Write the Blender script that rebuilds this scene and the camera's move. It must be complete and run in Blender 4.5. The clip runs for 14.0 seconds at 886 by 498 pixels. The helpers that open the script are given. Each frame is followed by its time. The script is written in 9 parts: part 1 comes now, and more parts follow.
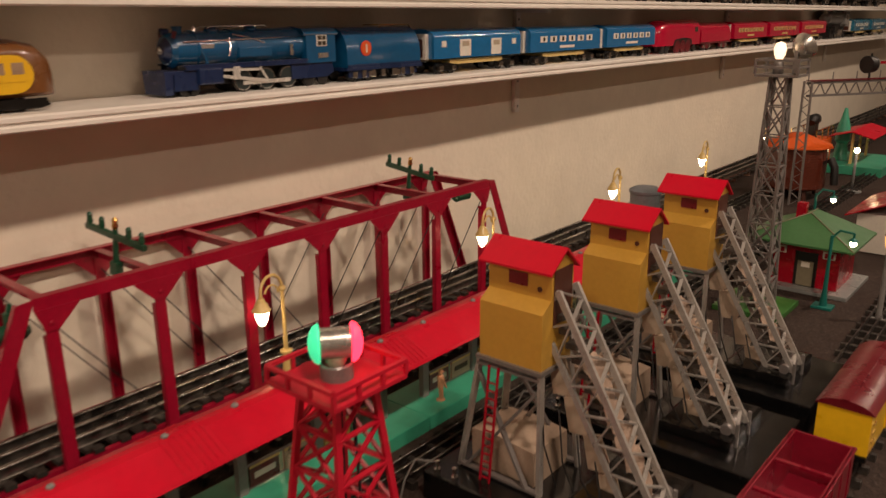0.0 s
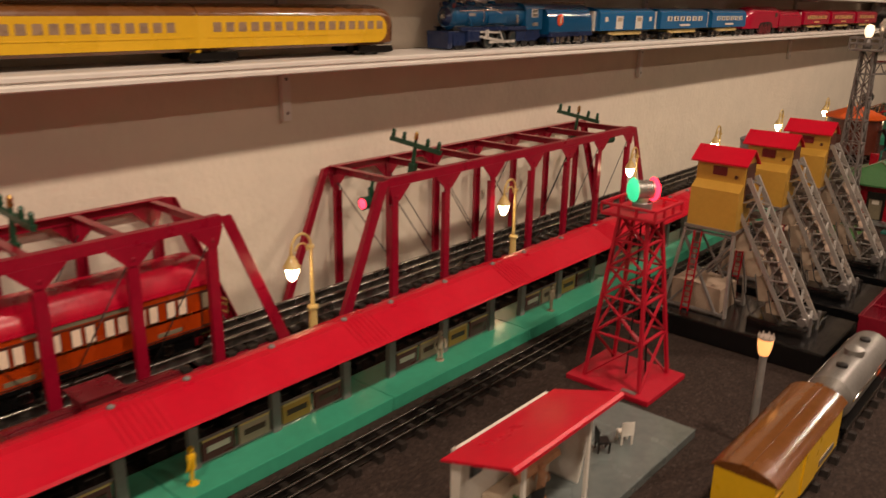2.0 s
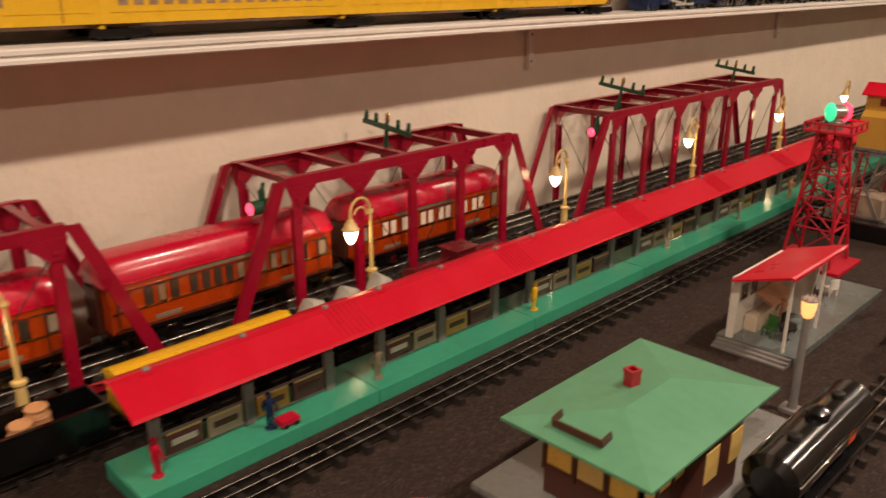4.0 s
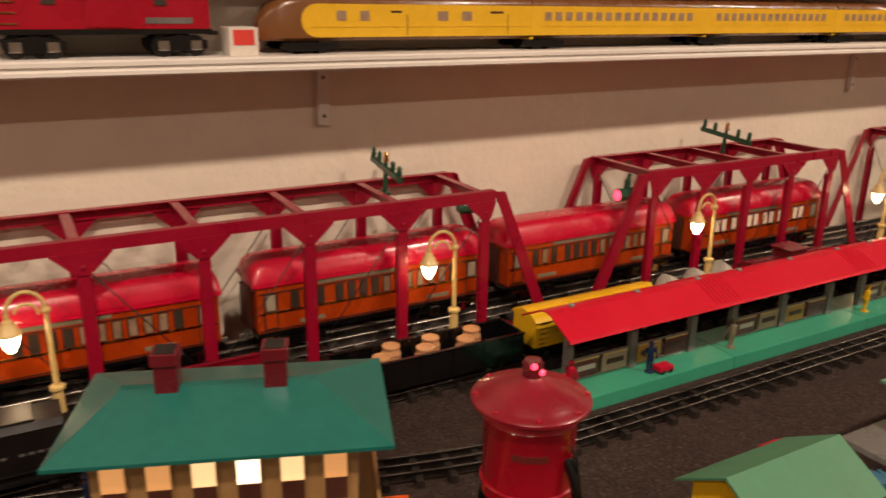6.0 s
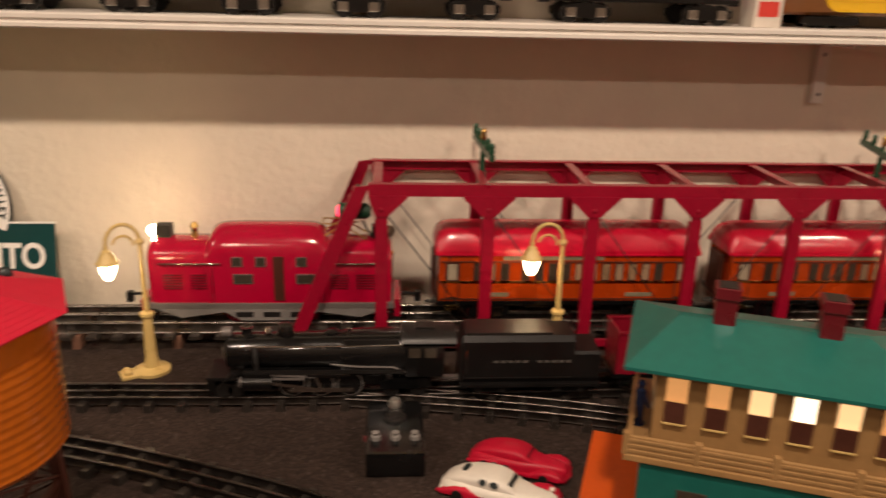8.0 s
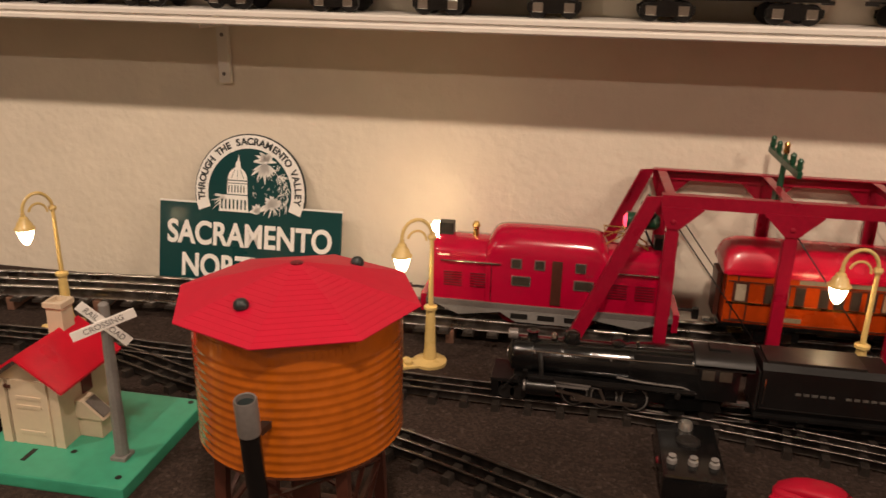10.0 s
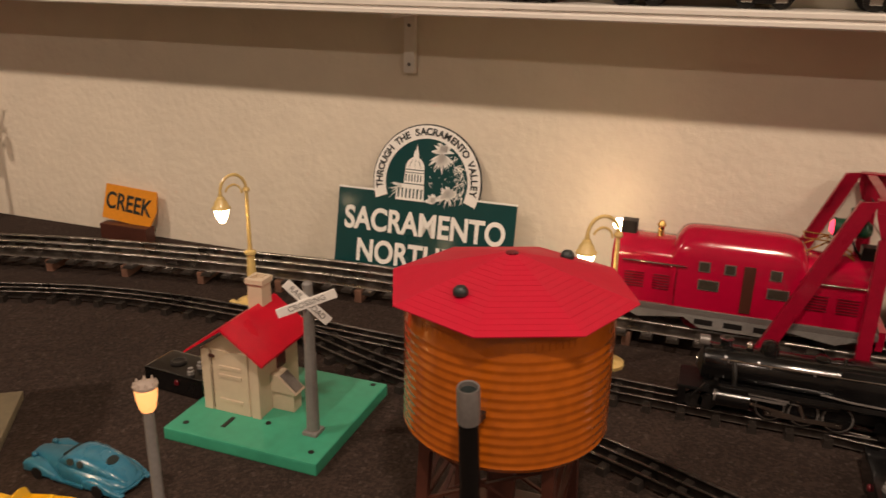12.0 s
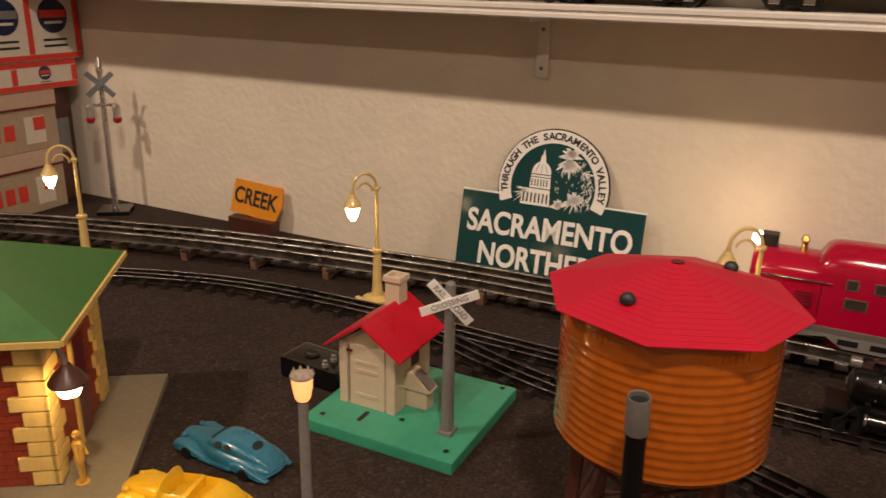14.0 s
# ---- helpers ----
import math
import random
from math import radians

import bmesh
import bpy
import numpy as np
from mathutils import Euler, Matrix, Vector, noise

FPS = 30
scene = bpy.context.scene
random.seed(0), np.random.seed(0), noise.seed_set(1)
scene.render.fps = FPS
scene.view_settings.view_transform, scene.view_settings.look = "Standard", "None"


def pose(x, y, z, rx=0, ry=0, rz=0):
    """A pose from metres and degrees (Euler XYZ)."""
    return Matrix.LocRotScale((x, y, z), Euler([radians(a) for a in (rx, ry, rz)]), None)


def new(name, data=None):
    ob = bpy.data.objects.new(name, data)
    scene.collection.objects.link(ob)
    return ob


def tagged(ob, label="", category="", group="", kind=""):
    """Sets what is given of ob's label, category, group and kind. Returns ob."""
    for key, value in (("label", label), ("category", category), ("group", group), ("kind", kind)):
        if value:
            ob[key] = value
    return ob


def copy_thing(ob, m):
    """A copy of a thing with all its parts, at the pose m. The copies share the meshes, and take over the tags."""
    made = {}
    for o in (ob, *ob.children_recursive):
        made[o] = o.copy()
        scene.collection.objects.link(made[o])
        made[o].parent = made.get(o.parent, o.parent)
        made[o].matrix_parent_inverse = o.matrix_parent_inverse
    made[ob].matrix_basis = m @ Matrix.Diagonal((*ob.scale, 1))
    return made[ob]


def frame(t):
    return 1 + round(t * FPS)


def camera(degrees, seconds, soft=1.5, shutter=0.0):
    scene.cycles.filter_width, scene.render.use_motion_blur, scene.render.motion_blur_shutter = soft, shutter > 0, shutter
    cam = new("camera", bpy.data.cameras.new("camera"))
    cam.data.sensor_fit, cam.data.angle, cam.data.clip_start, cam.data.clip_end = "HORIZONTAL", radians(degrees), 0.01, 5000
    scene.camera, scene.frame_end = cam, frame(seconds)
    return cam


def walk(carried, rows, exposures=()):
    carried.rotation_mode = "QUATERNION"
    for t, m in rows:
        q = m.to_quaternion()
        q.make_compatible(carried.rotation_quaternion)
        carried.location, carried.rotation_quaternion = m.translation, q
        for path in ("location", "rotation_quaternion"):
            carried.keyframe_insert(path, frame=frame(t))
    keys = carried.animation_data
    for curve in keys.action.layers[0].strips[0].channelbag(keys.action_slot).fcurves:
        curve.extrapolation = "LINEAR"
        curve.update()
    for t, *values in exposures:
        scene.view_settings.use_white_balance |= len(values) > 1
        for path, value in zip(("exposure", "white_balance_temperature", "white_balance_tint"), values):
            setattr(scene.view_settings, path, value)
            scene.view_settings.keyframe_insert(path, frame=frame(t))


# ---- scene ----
cam = camera(59.05, 14.0, 1.5, 0.5)
ROWS = [
    (0.0, -0.0280, -0.1246, 0.5251, 39.91, -16.46, 0.46),
    (0.5, 0.0011, -0.2326, 0.5224, 40.65, -16.79, -0.55),
    (1.0, -0.0126, -0.3835, 0.5251, 41.14, -16.96, -0.48),
    (1.5, -0.0184, -0.5543, 0.5237, 40.94, -17.32, -0.21),
    (2.0, 0.0048, -0.6883, 0.5151, 41.19, -17.62, -1.01),
    (4.5, 0.0254, -1.2886, 0.5016, 47.34, -19.57, -0.47),
    (5.0, 0.0286, -1.3658, 0.4987, 50.92, -19.20, -1.60),
    (5.5, 0.0258, -1.4474, 0.4946, 56.41, -18.35, -1.59),
    (6.0, 0.0387, -1.5073, 0.4944, 60.80, -17.55, -0.75),
    (6.5, 0.0524, -1.5595, 0.4826, 65.04, -17.28, -0.92),
    (7.0, 0.0579, -1.6138, 0.4785, 72.10, -17.61, -1.24),
    (7.5, 0.0614, -1.6563, 0.4763, 79.72, -18.42, -1.26),
    (8.0, 0.0489, -1.7122, 0.4685, 86.14, -18.67, -1.43),
    (8.5, 0.0407, -1.7581, 0.4676, 91.65, -19.39, -1.05),
    (11.0, 0.0406, -1.8631, 0.4673, 104.26, -18.50, -1.49),
    (11.5, 0.0406, -1.8791, 0.4602, 107.16, -18.96, -1.15),
    (12.0, 0.0469, -1.9022, 0.4581, 110.10, -19.29, -1.00),
    (12.5, 0.0522, -1.9125, 0.4563, 112.25, -19.28, -1.10),
    (13.0, 0.0574, -1.9250, 0.4581, 113.73, -19.23, -1.10),
    (13.5, 0.0619, -1.9359, 0.4575, 115.15, -19.13, -1.21),
    (14.0, 0.0685, -1.9545, 0.4551, 116.81, -19.09, -1.23),
]
walk(cam, [(t, pose(x, y, z, 90 + pitch, roll, yaw)) for t, x, y, z, yaw, pitch, roll in ROWS], [(0.0, -0.2), (1.0, -0.24), (2.0, -0.14), (4.5, 0.08), (8.5, 0.08), (11.0, -0.05), (14.0, -0.18)])

# ---- light ----
world = bpy.data.worlds.new("room_world")
scene.world = world
world.use_nodes = True
world.node_tree.nodes["Background"].inputs[0].default_value = (1.0, 0.8, 0.6, 1)
world.node_tree.nodes["Background"].inputs[1].default_value = 0.02
WARM = (1.0, 0.77, 0.6)
TABLE_Y = (-3.95, 4.95)
CEIL = 1.75


def ceiling_lamp(x, y, watts, size=0.13):
    data = bpy.data.lights.new("ceiling_bulb", "AREA")
    data.shape, data.size, data.energy, data.color = "DISK", size, watts, WARM
    ob = new("ceiling_bulb", data)
    ob.matrix_basis = pose(x, y, CEIL - 0.02)
    return ob


for y, watts in ((-3.4, 25.0), (-1.7, 26.5), (0.0, 23.0), (1.7, 25.0), (3.4, 25.0)):
    ceiling_lamp(0.36, y, watts)
for y in (-2.6, 0.4, 3.2):
    ceiling_lamp(1.75, y, 16.0)

# ---- materials ----


def mat(name, color, rough=0.5, metal=0.0, coat=0.0, vary=0.12, scale=40.0, bump=0.0, bump_scale=300.0, emit=None, power=0.0):
    """A painted or plain surface: base colour with blotches at two scales, worn gloss and fine relief."""
    m = bpy.data.materials.new(name)
    m.use_nodes = True
    nt = m.node_tree
    b = nt.nodes["Principled BSDF"]
    tc = nt.nodes.new("ShaderNodeTexCoord")
    n1 = nt.nodes.new("ShaderNodeTexNoise")
    n1.inputs["Scale"].default_value, n1.inputs["Detail"].default_value = scale, 6
    n2 = nt.nodes.new("ShaderNodeTexNoise")
    n2.inputs["Scale"].default_value, n2.inputs["Detail"].default_value = scale * 7, 3
    nt.links.new(tc.outputs["Object"], n1.inputs["Vector"])
    nt.links.new(tc.outputs["Object"], n2.inputs["Vector"])
    add = nt.nodes.new("ShaderNodeMath")
    add.operation = "ADD"
    nt.links.new(n1.outputs["Fac"], add.inputs[0])
    nt.links.new(n2.outputs["Fac"], add.inputs[1])
    ramp = nt.nodes.new("ShaderNodeValToRGB")
    ramp.color_ramp.elements[0].position, ramp.color_ramp.elements[1].position = 0.35, 0.65
    lo, hi = 1 - vary, 1 + vary * 0.6
    ramp.color_ramp.elements[0].color = (*[min(1, c * lo) for c in color], 1)
    ramp.color_ramp.elements[1].color = (*[min(1, c * hi) for c in color], 1)
    half = nt.nodes.new("ShaderNodeMath")
    half.operation = "MULTIPLY"
    half.inputs[1].default_value = 0.5
    nt.links.new(add.outputs[0], half.inputs[0])
    nt.links.new(half.outputs[0], ramp.inputs[0])
    nt.links.new(ramp.outputs[0], b.inputs["Base Color"])
    rr = nt.nodes.new("ShaderNodeMapRange")
    rr.inputs["From Min"].default_value, rr.inputs["From Max"].default_value = 0.3, 0.7
    rr.inputs["To Min"].default_value, rr.inputs["To Max"].default_value = max(0.03, rough - 0.08), min(1, rough + 0.1)
    nt.links.new(n1.outputs["Fac"], rr.inputs[0])
    nt.links.new(rr.outputs[0], b.inputs["Roughness"])
    b.inputs["Metallic"].default_value = metal
    b.inputs["Coat Weight"].default_value = coat
    b.inputs["Coat Roughness"].default_value = 0.12
    if bump:
        n3 = nt.nodes.new("ShaderNodeTexNoise")
        n3.inputs["Scale"].default_value, n3.inputs["Detail"].default_value = bump_scale, 4
        nt.links.new(tc.outputs["Object"], n3.inputs["Vector"])
        bp = nt.nodes.new("ShaderNodeBump")
        bp.inputs["Strength"].default_value, bp.inputs["Distance"].default_value = bump, 0.002
        nt.links.new(n3.outputs["Fac"], bp.inputs["Height"])
        nt.links.new(bp.outputs[0], b.inputs["Normal"])
    if emit:
        b.inputs["Emission Color"].default_value = (*emit, 1)
        b.inputs["Emission Strength"].default_value = power
    return m


def glass(name, color, rough=0.03):
    m = bpy.data.materials.new(name)
    m.use_nodes = True
    b = m.node_tree.nodes["Principled BSDF"]
    b.inputs["Base Color"].default_value = (*color, 1)
    b.inputs["Roughness"].default_value = rough
    b.inputs["Transmission Weight"].default_value = 1.0
    b.inputs["IOR"].default_value = 1.25
    return m


def speckle(name):
    """Dark brown cork-like matting with light and dark grains."""
    m = mat(name, (0.041, 0.0268, 0.0215), 0.92, vary=0.3, scale=6, bump=0.9, bump_scale=420)
    nt = m.node_tree
    b = nt.nodes["Principled BSDF"]
    base = b.inputs["Base Color"].links[0].from_socket
    tc = nt.nodes.new("ShaderNodeTexCoord")
    v = nt.nodes.new("ShaderNodeTexVoronoi")
    v.inputs["Scale"].default_value = 330
    nt.links.new(tc.outputs["Object"], v.inputs["Vector"])
    r = nt.nodes.new("ShaderNodeValToRGB")
    r.color_ramp.interpolation = "CONSTANT"
    r.color_ramp.elements[0].position, r.color_ramp.elements[0].color = 0.0, (0.017, 0.0112, 0.0092, 1)
    r.color_ramp.elements[1].position, r.color_ramp.elements[1].color = 0.35, (0.044, 0.0285, 0.0225, 1)
    for p, c in ((0.6, (0.029, 0.019, 0.0152)), (0.86, (0.05, 0.034, 0.0264)), (0.955, (0.078, 0.057, 0.047))):
        e = r.color_ramp.elements.new(p)
        e.color = (*c, 1)
    sep = nt.nodes.new("ShaderNodeSeparateColor")
    nt.links.new(v.outputs["Color"], sep.inputs[0])
    nt.links.new(sep.outputs[0], r.inputs[0])
    mix = nt.nodes.new("ShaderNodeMix")
    mix.data_type = "RGBA"
    mix.inputs[0].default_value = 0.6
    b.inputs["Specular IOR Level"].default_value = 0.2
    nt.links.new(base, mix.inputs[6])
    nt.links.new(r.outputs[0], mix.inputs[7])
    nt.links.new(mix.outputs[2], b.inputs["Base Color"])
    return m


M = dict(
    wall=mat("wall_plaster", (0.76, 0.685, 0.565), 0.7, vary=0.06, scale=2.5, bump=0.75, bump_scale=75),
    # unseen walls and ceiling: tones kept dark to cut bounce and reflections
    dimwall=mat("unseen_wall_dark", (0.2, 0.16, 0.13), 0.8, vary=0.1, scale=3, bump=0.2, bump_scale=90),
    ceiling=mat("ceiling_paint", (0.42, 0.4, 0.37), 0.9, vary=0.05, scale=3, bump=0.2, bump_scale=90),
    floor=mat("floor_carpet", (0.16, 0.13, 0.1), 0.95, vary=0.25, scale=14, bump=0.8, bump_scale=500),
    shelf=mat("shelf_paint", (0.78, 0.74, 0.68), 0.45, vary=0.06, scale=5, bump=0.08, bump_scale=160),
    mat=speckle("layout_matting"),
    wood=mat("table_wood", (0.2, 0.12, 0.06), 0.5, vary=0.3, scale=12, bump=0.2),
    block=mat("riser_wood", (0.2, 0.1, 0.065), 0.7, vary=0.2, scale=60, bump=0.2),
    bridge=mat("bridge_red", (0.29, 0.0036, 0.023), 0.33, coat=0.3, vary=0.16, scale=22, bump=0.06, bump_scale=240),
    red=mat("enamel_red", (0.33, 0.0024, 0.015), 0.26, coat=0.4, vary=0.1, scale=18),
    roofred=mat("roof_red", (0.53, 0.0034, 0.022), 0.34, coat=0.1, vary=0.08, scale=14, bump=0.04),
    plasticred=mat("moulded_red", (0.46, 0.006, 0.03), 0.42, vary=0.06, scale=14, bump=0.03),
    loco_red=mat("loco_red", (0.42, 0.0022, 0.032), 0.17, coat=0.6, vary=0.08, scale=16),
    maroon=mat("maroon", (0.12, 0.005, 0.011), 0.3, coat=0.3, vary=0.15, scale=30),
    orange=mat("car_orange", (0.4, 0.044, 0.003), 0.24, coat=0.5, vary=0.12, scale=20),
    coachroof=mat("coach_roof_crimson", (0.52, 0.003, 0.03), 0.27, coat=0.35, vary=0.09, scale=14),
    lidred=mat("tank_lid_red", (0.2, 0.004, 0.014), 0.34, coat=0.2, vary=0.16, scale=22),
    brightorange=mat("base_orange", (0.62, 0.09, 0.008), 0.4, vary=0.08, scale=20),
    amber=mat("tank_amber", (0.42, 0.1, 0.007), 0.12, coat=0.8, vary=0.18, scale=16),
    yellow=mat("house_yellow", (0.48, 0.27, 0.04), 0.42, coat=0.1, vary=0.08, scale=25),
    bright=mat("bright_yellow", (0.76, 0.45, 0.012), 0.3, coat=0.4, vary=0.07, scale=20),
    streamyellow=mat("streamliner_yellow", (0.78, 0.46, 0.02), 0.24, coat=0.6, vary=0.06, scale=15),
    brown=mat("streamliner_brown", (0.17, 0.065, 0.018), 0.25, coat=0.5, vary=0.12, scale=18),
    roofbrown=mat("roof_brown", (0.15, 0.053, 0.011), 0.2, coat=0.4, vary=0.14, scale=18),
    darkbrown=mat("dark_brown", (0.07, 0.022, 0.014), 0.4, vary=0.2, scale=30),
    cream=mat("cream_enamel", (0.66, 0.48, 0.18), 0.3, coat=0.3, vary=0.08, scale=50),
    ivory=mat("ivory_plastic", (0.6, 0.49, 0.36), 0.42, vary=0.05, scale=20, bump=0.05),
    tan=mat("tan_enamel", (0.34, 0.2, 0.08), 0.36, coat=0.2, vary=0.12, scale=25),
    green=mat("platform_green", (0.046, 0.32, 0.195), 0.36, coat=0.2, vary=0.1, scale=12),
    roofgreen=mat("station_roof_green", (0.1, 0.29, 0.165), 0.42, coat=0.1, vary=0.08, scale=10),
    grass=mat("station_green", (0.035, 0.13, 0.026), 0.36, coat=0.2, vary=0.12, scale=18),
    palegreen=mat("pale_green", (0.04, 0.12, 0.04), 0.4, coat=0.1, vary=0.14, scale=20),
    teal=mat("roof_teal", (0.01, 0.12, 0.1), 0.36, coat=0.08, vary=0.12, scale=12),
    dkgreen=mat("pole_green", (0.012, 0.07, 0.035), 0.35, coat=0.2, vary=0.2, scale=40),
    black=mat("black_enamel", (0.004, 0.004, 0.0042), 0.18, coat=0.4, vary=0.3, scale=25),
    tankbrown=mat("tank_brown", (0.1, 0.022, 0.012), 0.22, coat=0.5, vary=0.18, scale=18),
    litwarm=mat("lit_window_warm", (0.4, 0.22, 0.1), 0.4, emit=(1.0, 0.6, 0.27), power=1.1),
    shedgreen=mat("shed_roof_green", (0.06, 0.19, 0.105), 0.5, vary=0.1, scale=12),
    cardtan=mat("card_tan", (0.42, 0.32, 0.23), 0.7, vary=0.12, scale=18, bump=0.1),
    cardpink=mat("card_pink", (0.56, 0.4, 0.31), 0.65, vary=0.1, scale=18, bump=0.1),
    matting_black=mat("matt_black_wire", (0.01, 0.008, 0.008), 0.85, vary=0.2, scale=40),
    chain=mat("bucket_metal", (0.07, 0.058, 0.048), 0.45, metal=0.3, vary=0.3, scale=60),
    gondred=mat("gondola_red", (0.19, 0.004, 0.016), 0.3, coat=0.3, vary=0.16, scale=22),
    windowyellow=mat("printed_window_yellow", (0.74, 0.47, 0.09), 0.35, coat=0.2, vary=0.15, scale=60),
    slate=mat("shed_base_grey", (0.13, 0.155, 0.15), 0.25, coat=0.4, vary=0.16, scale=16),
    lining=mat("torn_card", (0.4, 0.29, 0.22), 0.7, vary=0.3, scale=70, bump=0.3),
    railbright=mat("bright_tinplate_rail", (0.3, 0.275, 0.25), 0.29, metal=0.95, vary=0.5, scale=14),
    satin=mat("satin_black", (0.006, 0.0055, 0.0055), 0.42, vary=0.3, scale=25, bump=0.05),
    bright_rod=mat("bright_rod", (0.66, 0.63, 0.58), 0.28, metal=0.35, vary=0.12, scale=60),
    dull=mat("dull_black", (0.009, 0.008, 0.0075), 0.42, vary=0.3, scale=30),
    grey=mat("aluminium_paint", (0.2, 0.182, 0.172), 0.36, metal=0.35, vary=0.15, scale=40),
    post=mat("post_grey", (0.2, 0.19, 0.18), 0.45, vary=0.15, scale=40),
    stone=mat("grey_base", (0.215, 0.222, 0.215), 0.3, coat=0.35, vary=0.14, scale=20),
    olive=mat("olive_base", (0.2, 0.17, 0.11), 0.5, vary=0.15, scale=18),
    alloy=mat("aluminium_tank", (0.23, 0.22, 0.205), 0.38, metal=0.5, vary=0.15, scale=30),
    # lighter copy of grey: light falling on the elevator bars put into the colour
    alu=mat("aluminium_paint_lit", (0.4, 0.375, 0.345), 0.33, metal=0.45, vary=0.2, scale=40),
    silver=mat("silver_plate", (0.55, 0.53, 0.49), 0.28, metal=0.85, vary=0.15, scale=30),
    chrome=mat("nickel", (0.72, 0.7, 0.66), 0.14, metal=1.0, vary=0.1, scale=60),
    rail=mat("tinplate_rail", (0.125, 0.111, 0.101), 0.32, metal=0.95, vary=0.5, scale=14),
    tie=mat("pressed_tie", (0.045, 0.037, 0.032), 0.42, metal=0.4, vary=0.4, scale=30),
    blue=mat("coach_blue", (0.012, 0.13, 0.32), 0.13, coat=0.8, vary=0.1, scale=18),
    steamblue=mat("loco_blue", (0.005, 0.075, 0.185), 0.12, coat=0.8, vary=0.12, scale=18),
    navy=mat("frame_blue", (0.008, 0.02, 0.07), 0.25, coat=0.3, vary=0.15, scale=18),
    carblue=mat("toy_blue", (0.025, 0.15, 0.24), 0.28, coat=0.4, vary=0.12, scale=30),
    white=mat("white_enamel", (0.72, 0.68, 0.6), 0.4, vary=0.07, scale=30),
    paper=mat("box_paper", (0.68, 0.62, 0.54), 0.7, vary=0.08, scale=14),
    redprint=mat("box_red_print", (0.66, 0.045, 0.03), 0.6, vary=0.08, scale=20),
    barrel=mat("barrel_wood", (0.56, 0.29, 0.13), 0.55, vary=0.15, scale=60, bump=0.2),
    brick=mat("brick_red", (0.28, 0.038, 0.014), 0.5, vary=0.25, scale=40, bump=0.1),
    quoin=mat("quoin_cream", (0.66, 0.46, 0.14), 0.45, vary=0.1, scale=40),
    signorange=mat("sign_orange", (0.72, 0.27, 0.012), 0.5, vary=0.1, scale=20),
    signgreen=mat("sign_green", (0.005, 0.05, 0.052), 0.3, coat=0.3, vary=0.08, scale=8),
    signwhite=mat("sign_white", (0.88, 0.86, 0.82), 0.4, vary=0.05, scale=10),
    ink=mat("ink_dark", (0.012, 0.02, 0.02), 0.45, vary=0.1),
    window=mat("window_dark", (0.05, 0.04, 0.03), 0.15, coat=0.5, vary=0.3, scale=60),
    winpale=mat("window_pale", (0.4, 0.33, 0.24), 0.3, vary=0.2, scale=80),
    figtan=mat("figure_tan", (0.6, 0.34, 0.06), 0.5, vary=0.2, scale=120),
    faded=mat("faded_lettering", (0.09, 0.083, 0.075), 0.6, vary=0.3, scale=60),
    towerred=mat("tower_red", (0.42, 0.003, 0.02), 0.48, vary=0.1, scale=30),
    skin=mat("figure_paint", (0.5, 0.25, 0.13), 0.5, vary=0.25, scale=120),
    brass=mat("brass", (0.62, 0.4, 0.13), 0.25, metal=1.0, vary=0.12, scale=60),
    beige=mat("card_beige", (0.34, 0.25, 0.18), 0.75, vary=0.15, scale=40),
    stationbulb=mat("lit_station_bulb", (0.9, 0.8, 0.6), 0.3, emit=(1.0, 0.66, 0.32), power=60.0),
    bulb=mat("lit_bulb", (0.9, 0.8, 0.6), 0.3, emit=(1.0, 0.72, 0.4), power=22.0),
    # faint glow put in for lantern light caught in the clear crown
    crown=mat("lantern_crown_glow", (0.3, 0.26, 0.23), 0.15, coat=0.6, vary=0.1, scale=60, emit=(1.0, 0.5, 0.25), power=0.08),
    lantern=mat("lit_lantern", (0.7, 0.42, 0.22), 0.3, emit=(1.0, 0.42, 0.12), power=1.4),
    floodlens=mat("lit_floodlight", (0.7, 0.6, 0.5), 0.25, emit=(1.0, 0.66, 0.4), power=2.2),
    lit=mat("lit_window", (0.28, 0.12, 0.045), 0.4, emit=(1.0, 0.44, 0.14), power=0.6),
    litwhite=mat("lit_window_bright", (0.9, 0.8, 0.6), 0.4, emit=(1.0, 0.78, 0.52), power=2.0),
    # slight emission added to brighten coach panes that are not lit
    carwin=mat("coach_window", (0.22, 0.14, 0.08), 0.2, coat=0.5, vary=0.3, scale=90, emit=(1.0, 0.5, 0.22), power=0.05),
    coachpane=mat("pale_coach_window", (0.33, 0.22, 0.14), 0.3, coat=0.4, vary=0.25, scale=90),
    litcar=mat("lit_coach_window", (0.75, 0.6, 0.45), 0.35, emit=(1.0, 0.62, 0.42), power=0.14),
    redlamp=mat("lit_red_lens", (0.8, 0.05, 0.1), 0.2, emit=(1.0, 0.045, 0.09), power=3.2),
    beaconred=mat("lit_beacon_lens", (0.7, 0.02, 0.03), 0.2, emit=(1.0, 0.02, 0.045), power=6.0),
    greenlamp=mat("lit_green_lens", (0.1, 0.7, 0.4), 0.2, emit=(0.02, 1.0, 0.42), power=0.8),
    headlamp=mat("lit_headlamp", (1, 0.9, 0.7), 0.2, emit=(1.0, 0.72, 0.4), power=105.0),
    zinc=mat("galvanised", (0.2, 0.22, 0.24), 0.4, metal=0.4, vary=0.2, scale=50),
    rock=mat("grey_stone", (0.42, 0.4, 0.34), 0.8, vary=0.3, scale=90, bump=0.5, bump_scale=300),
)
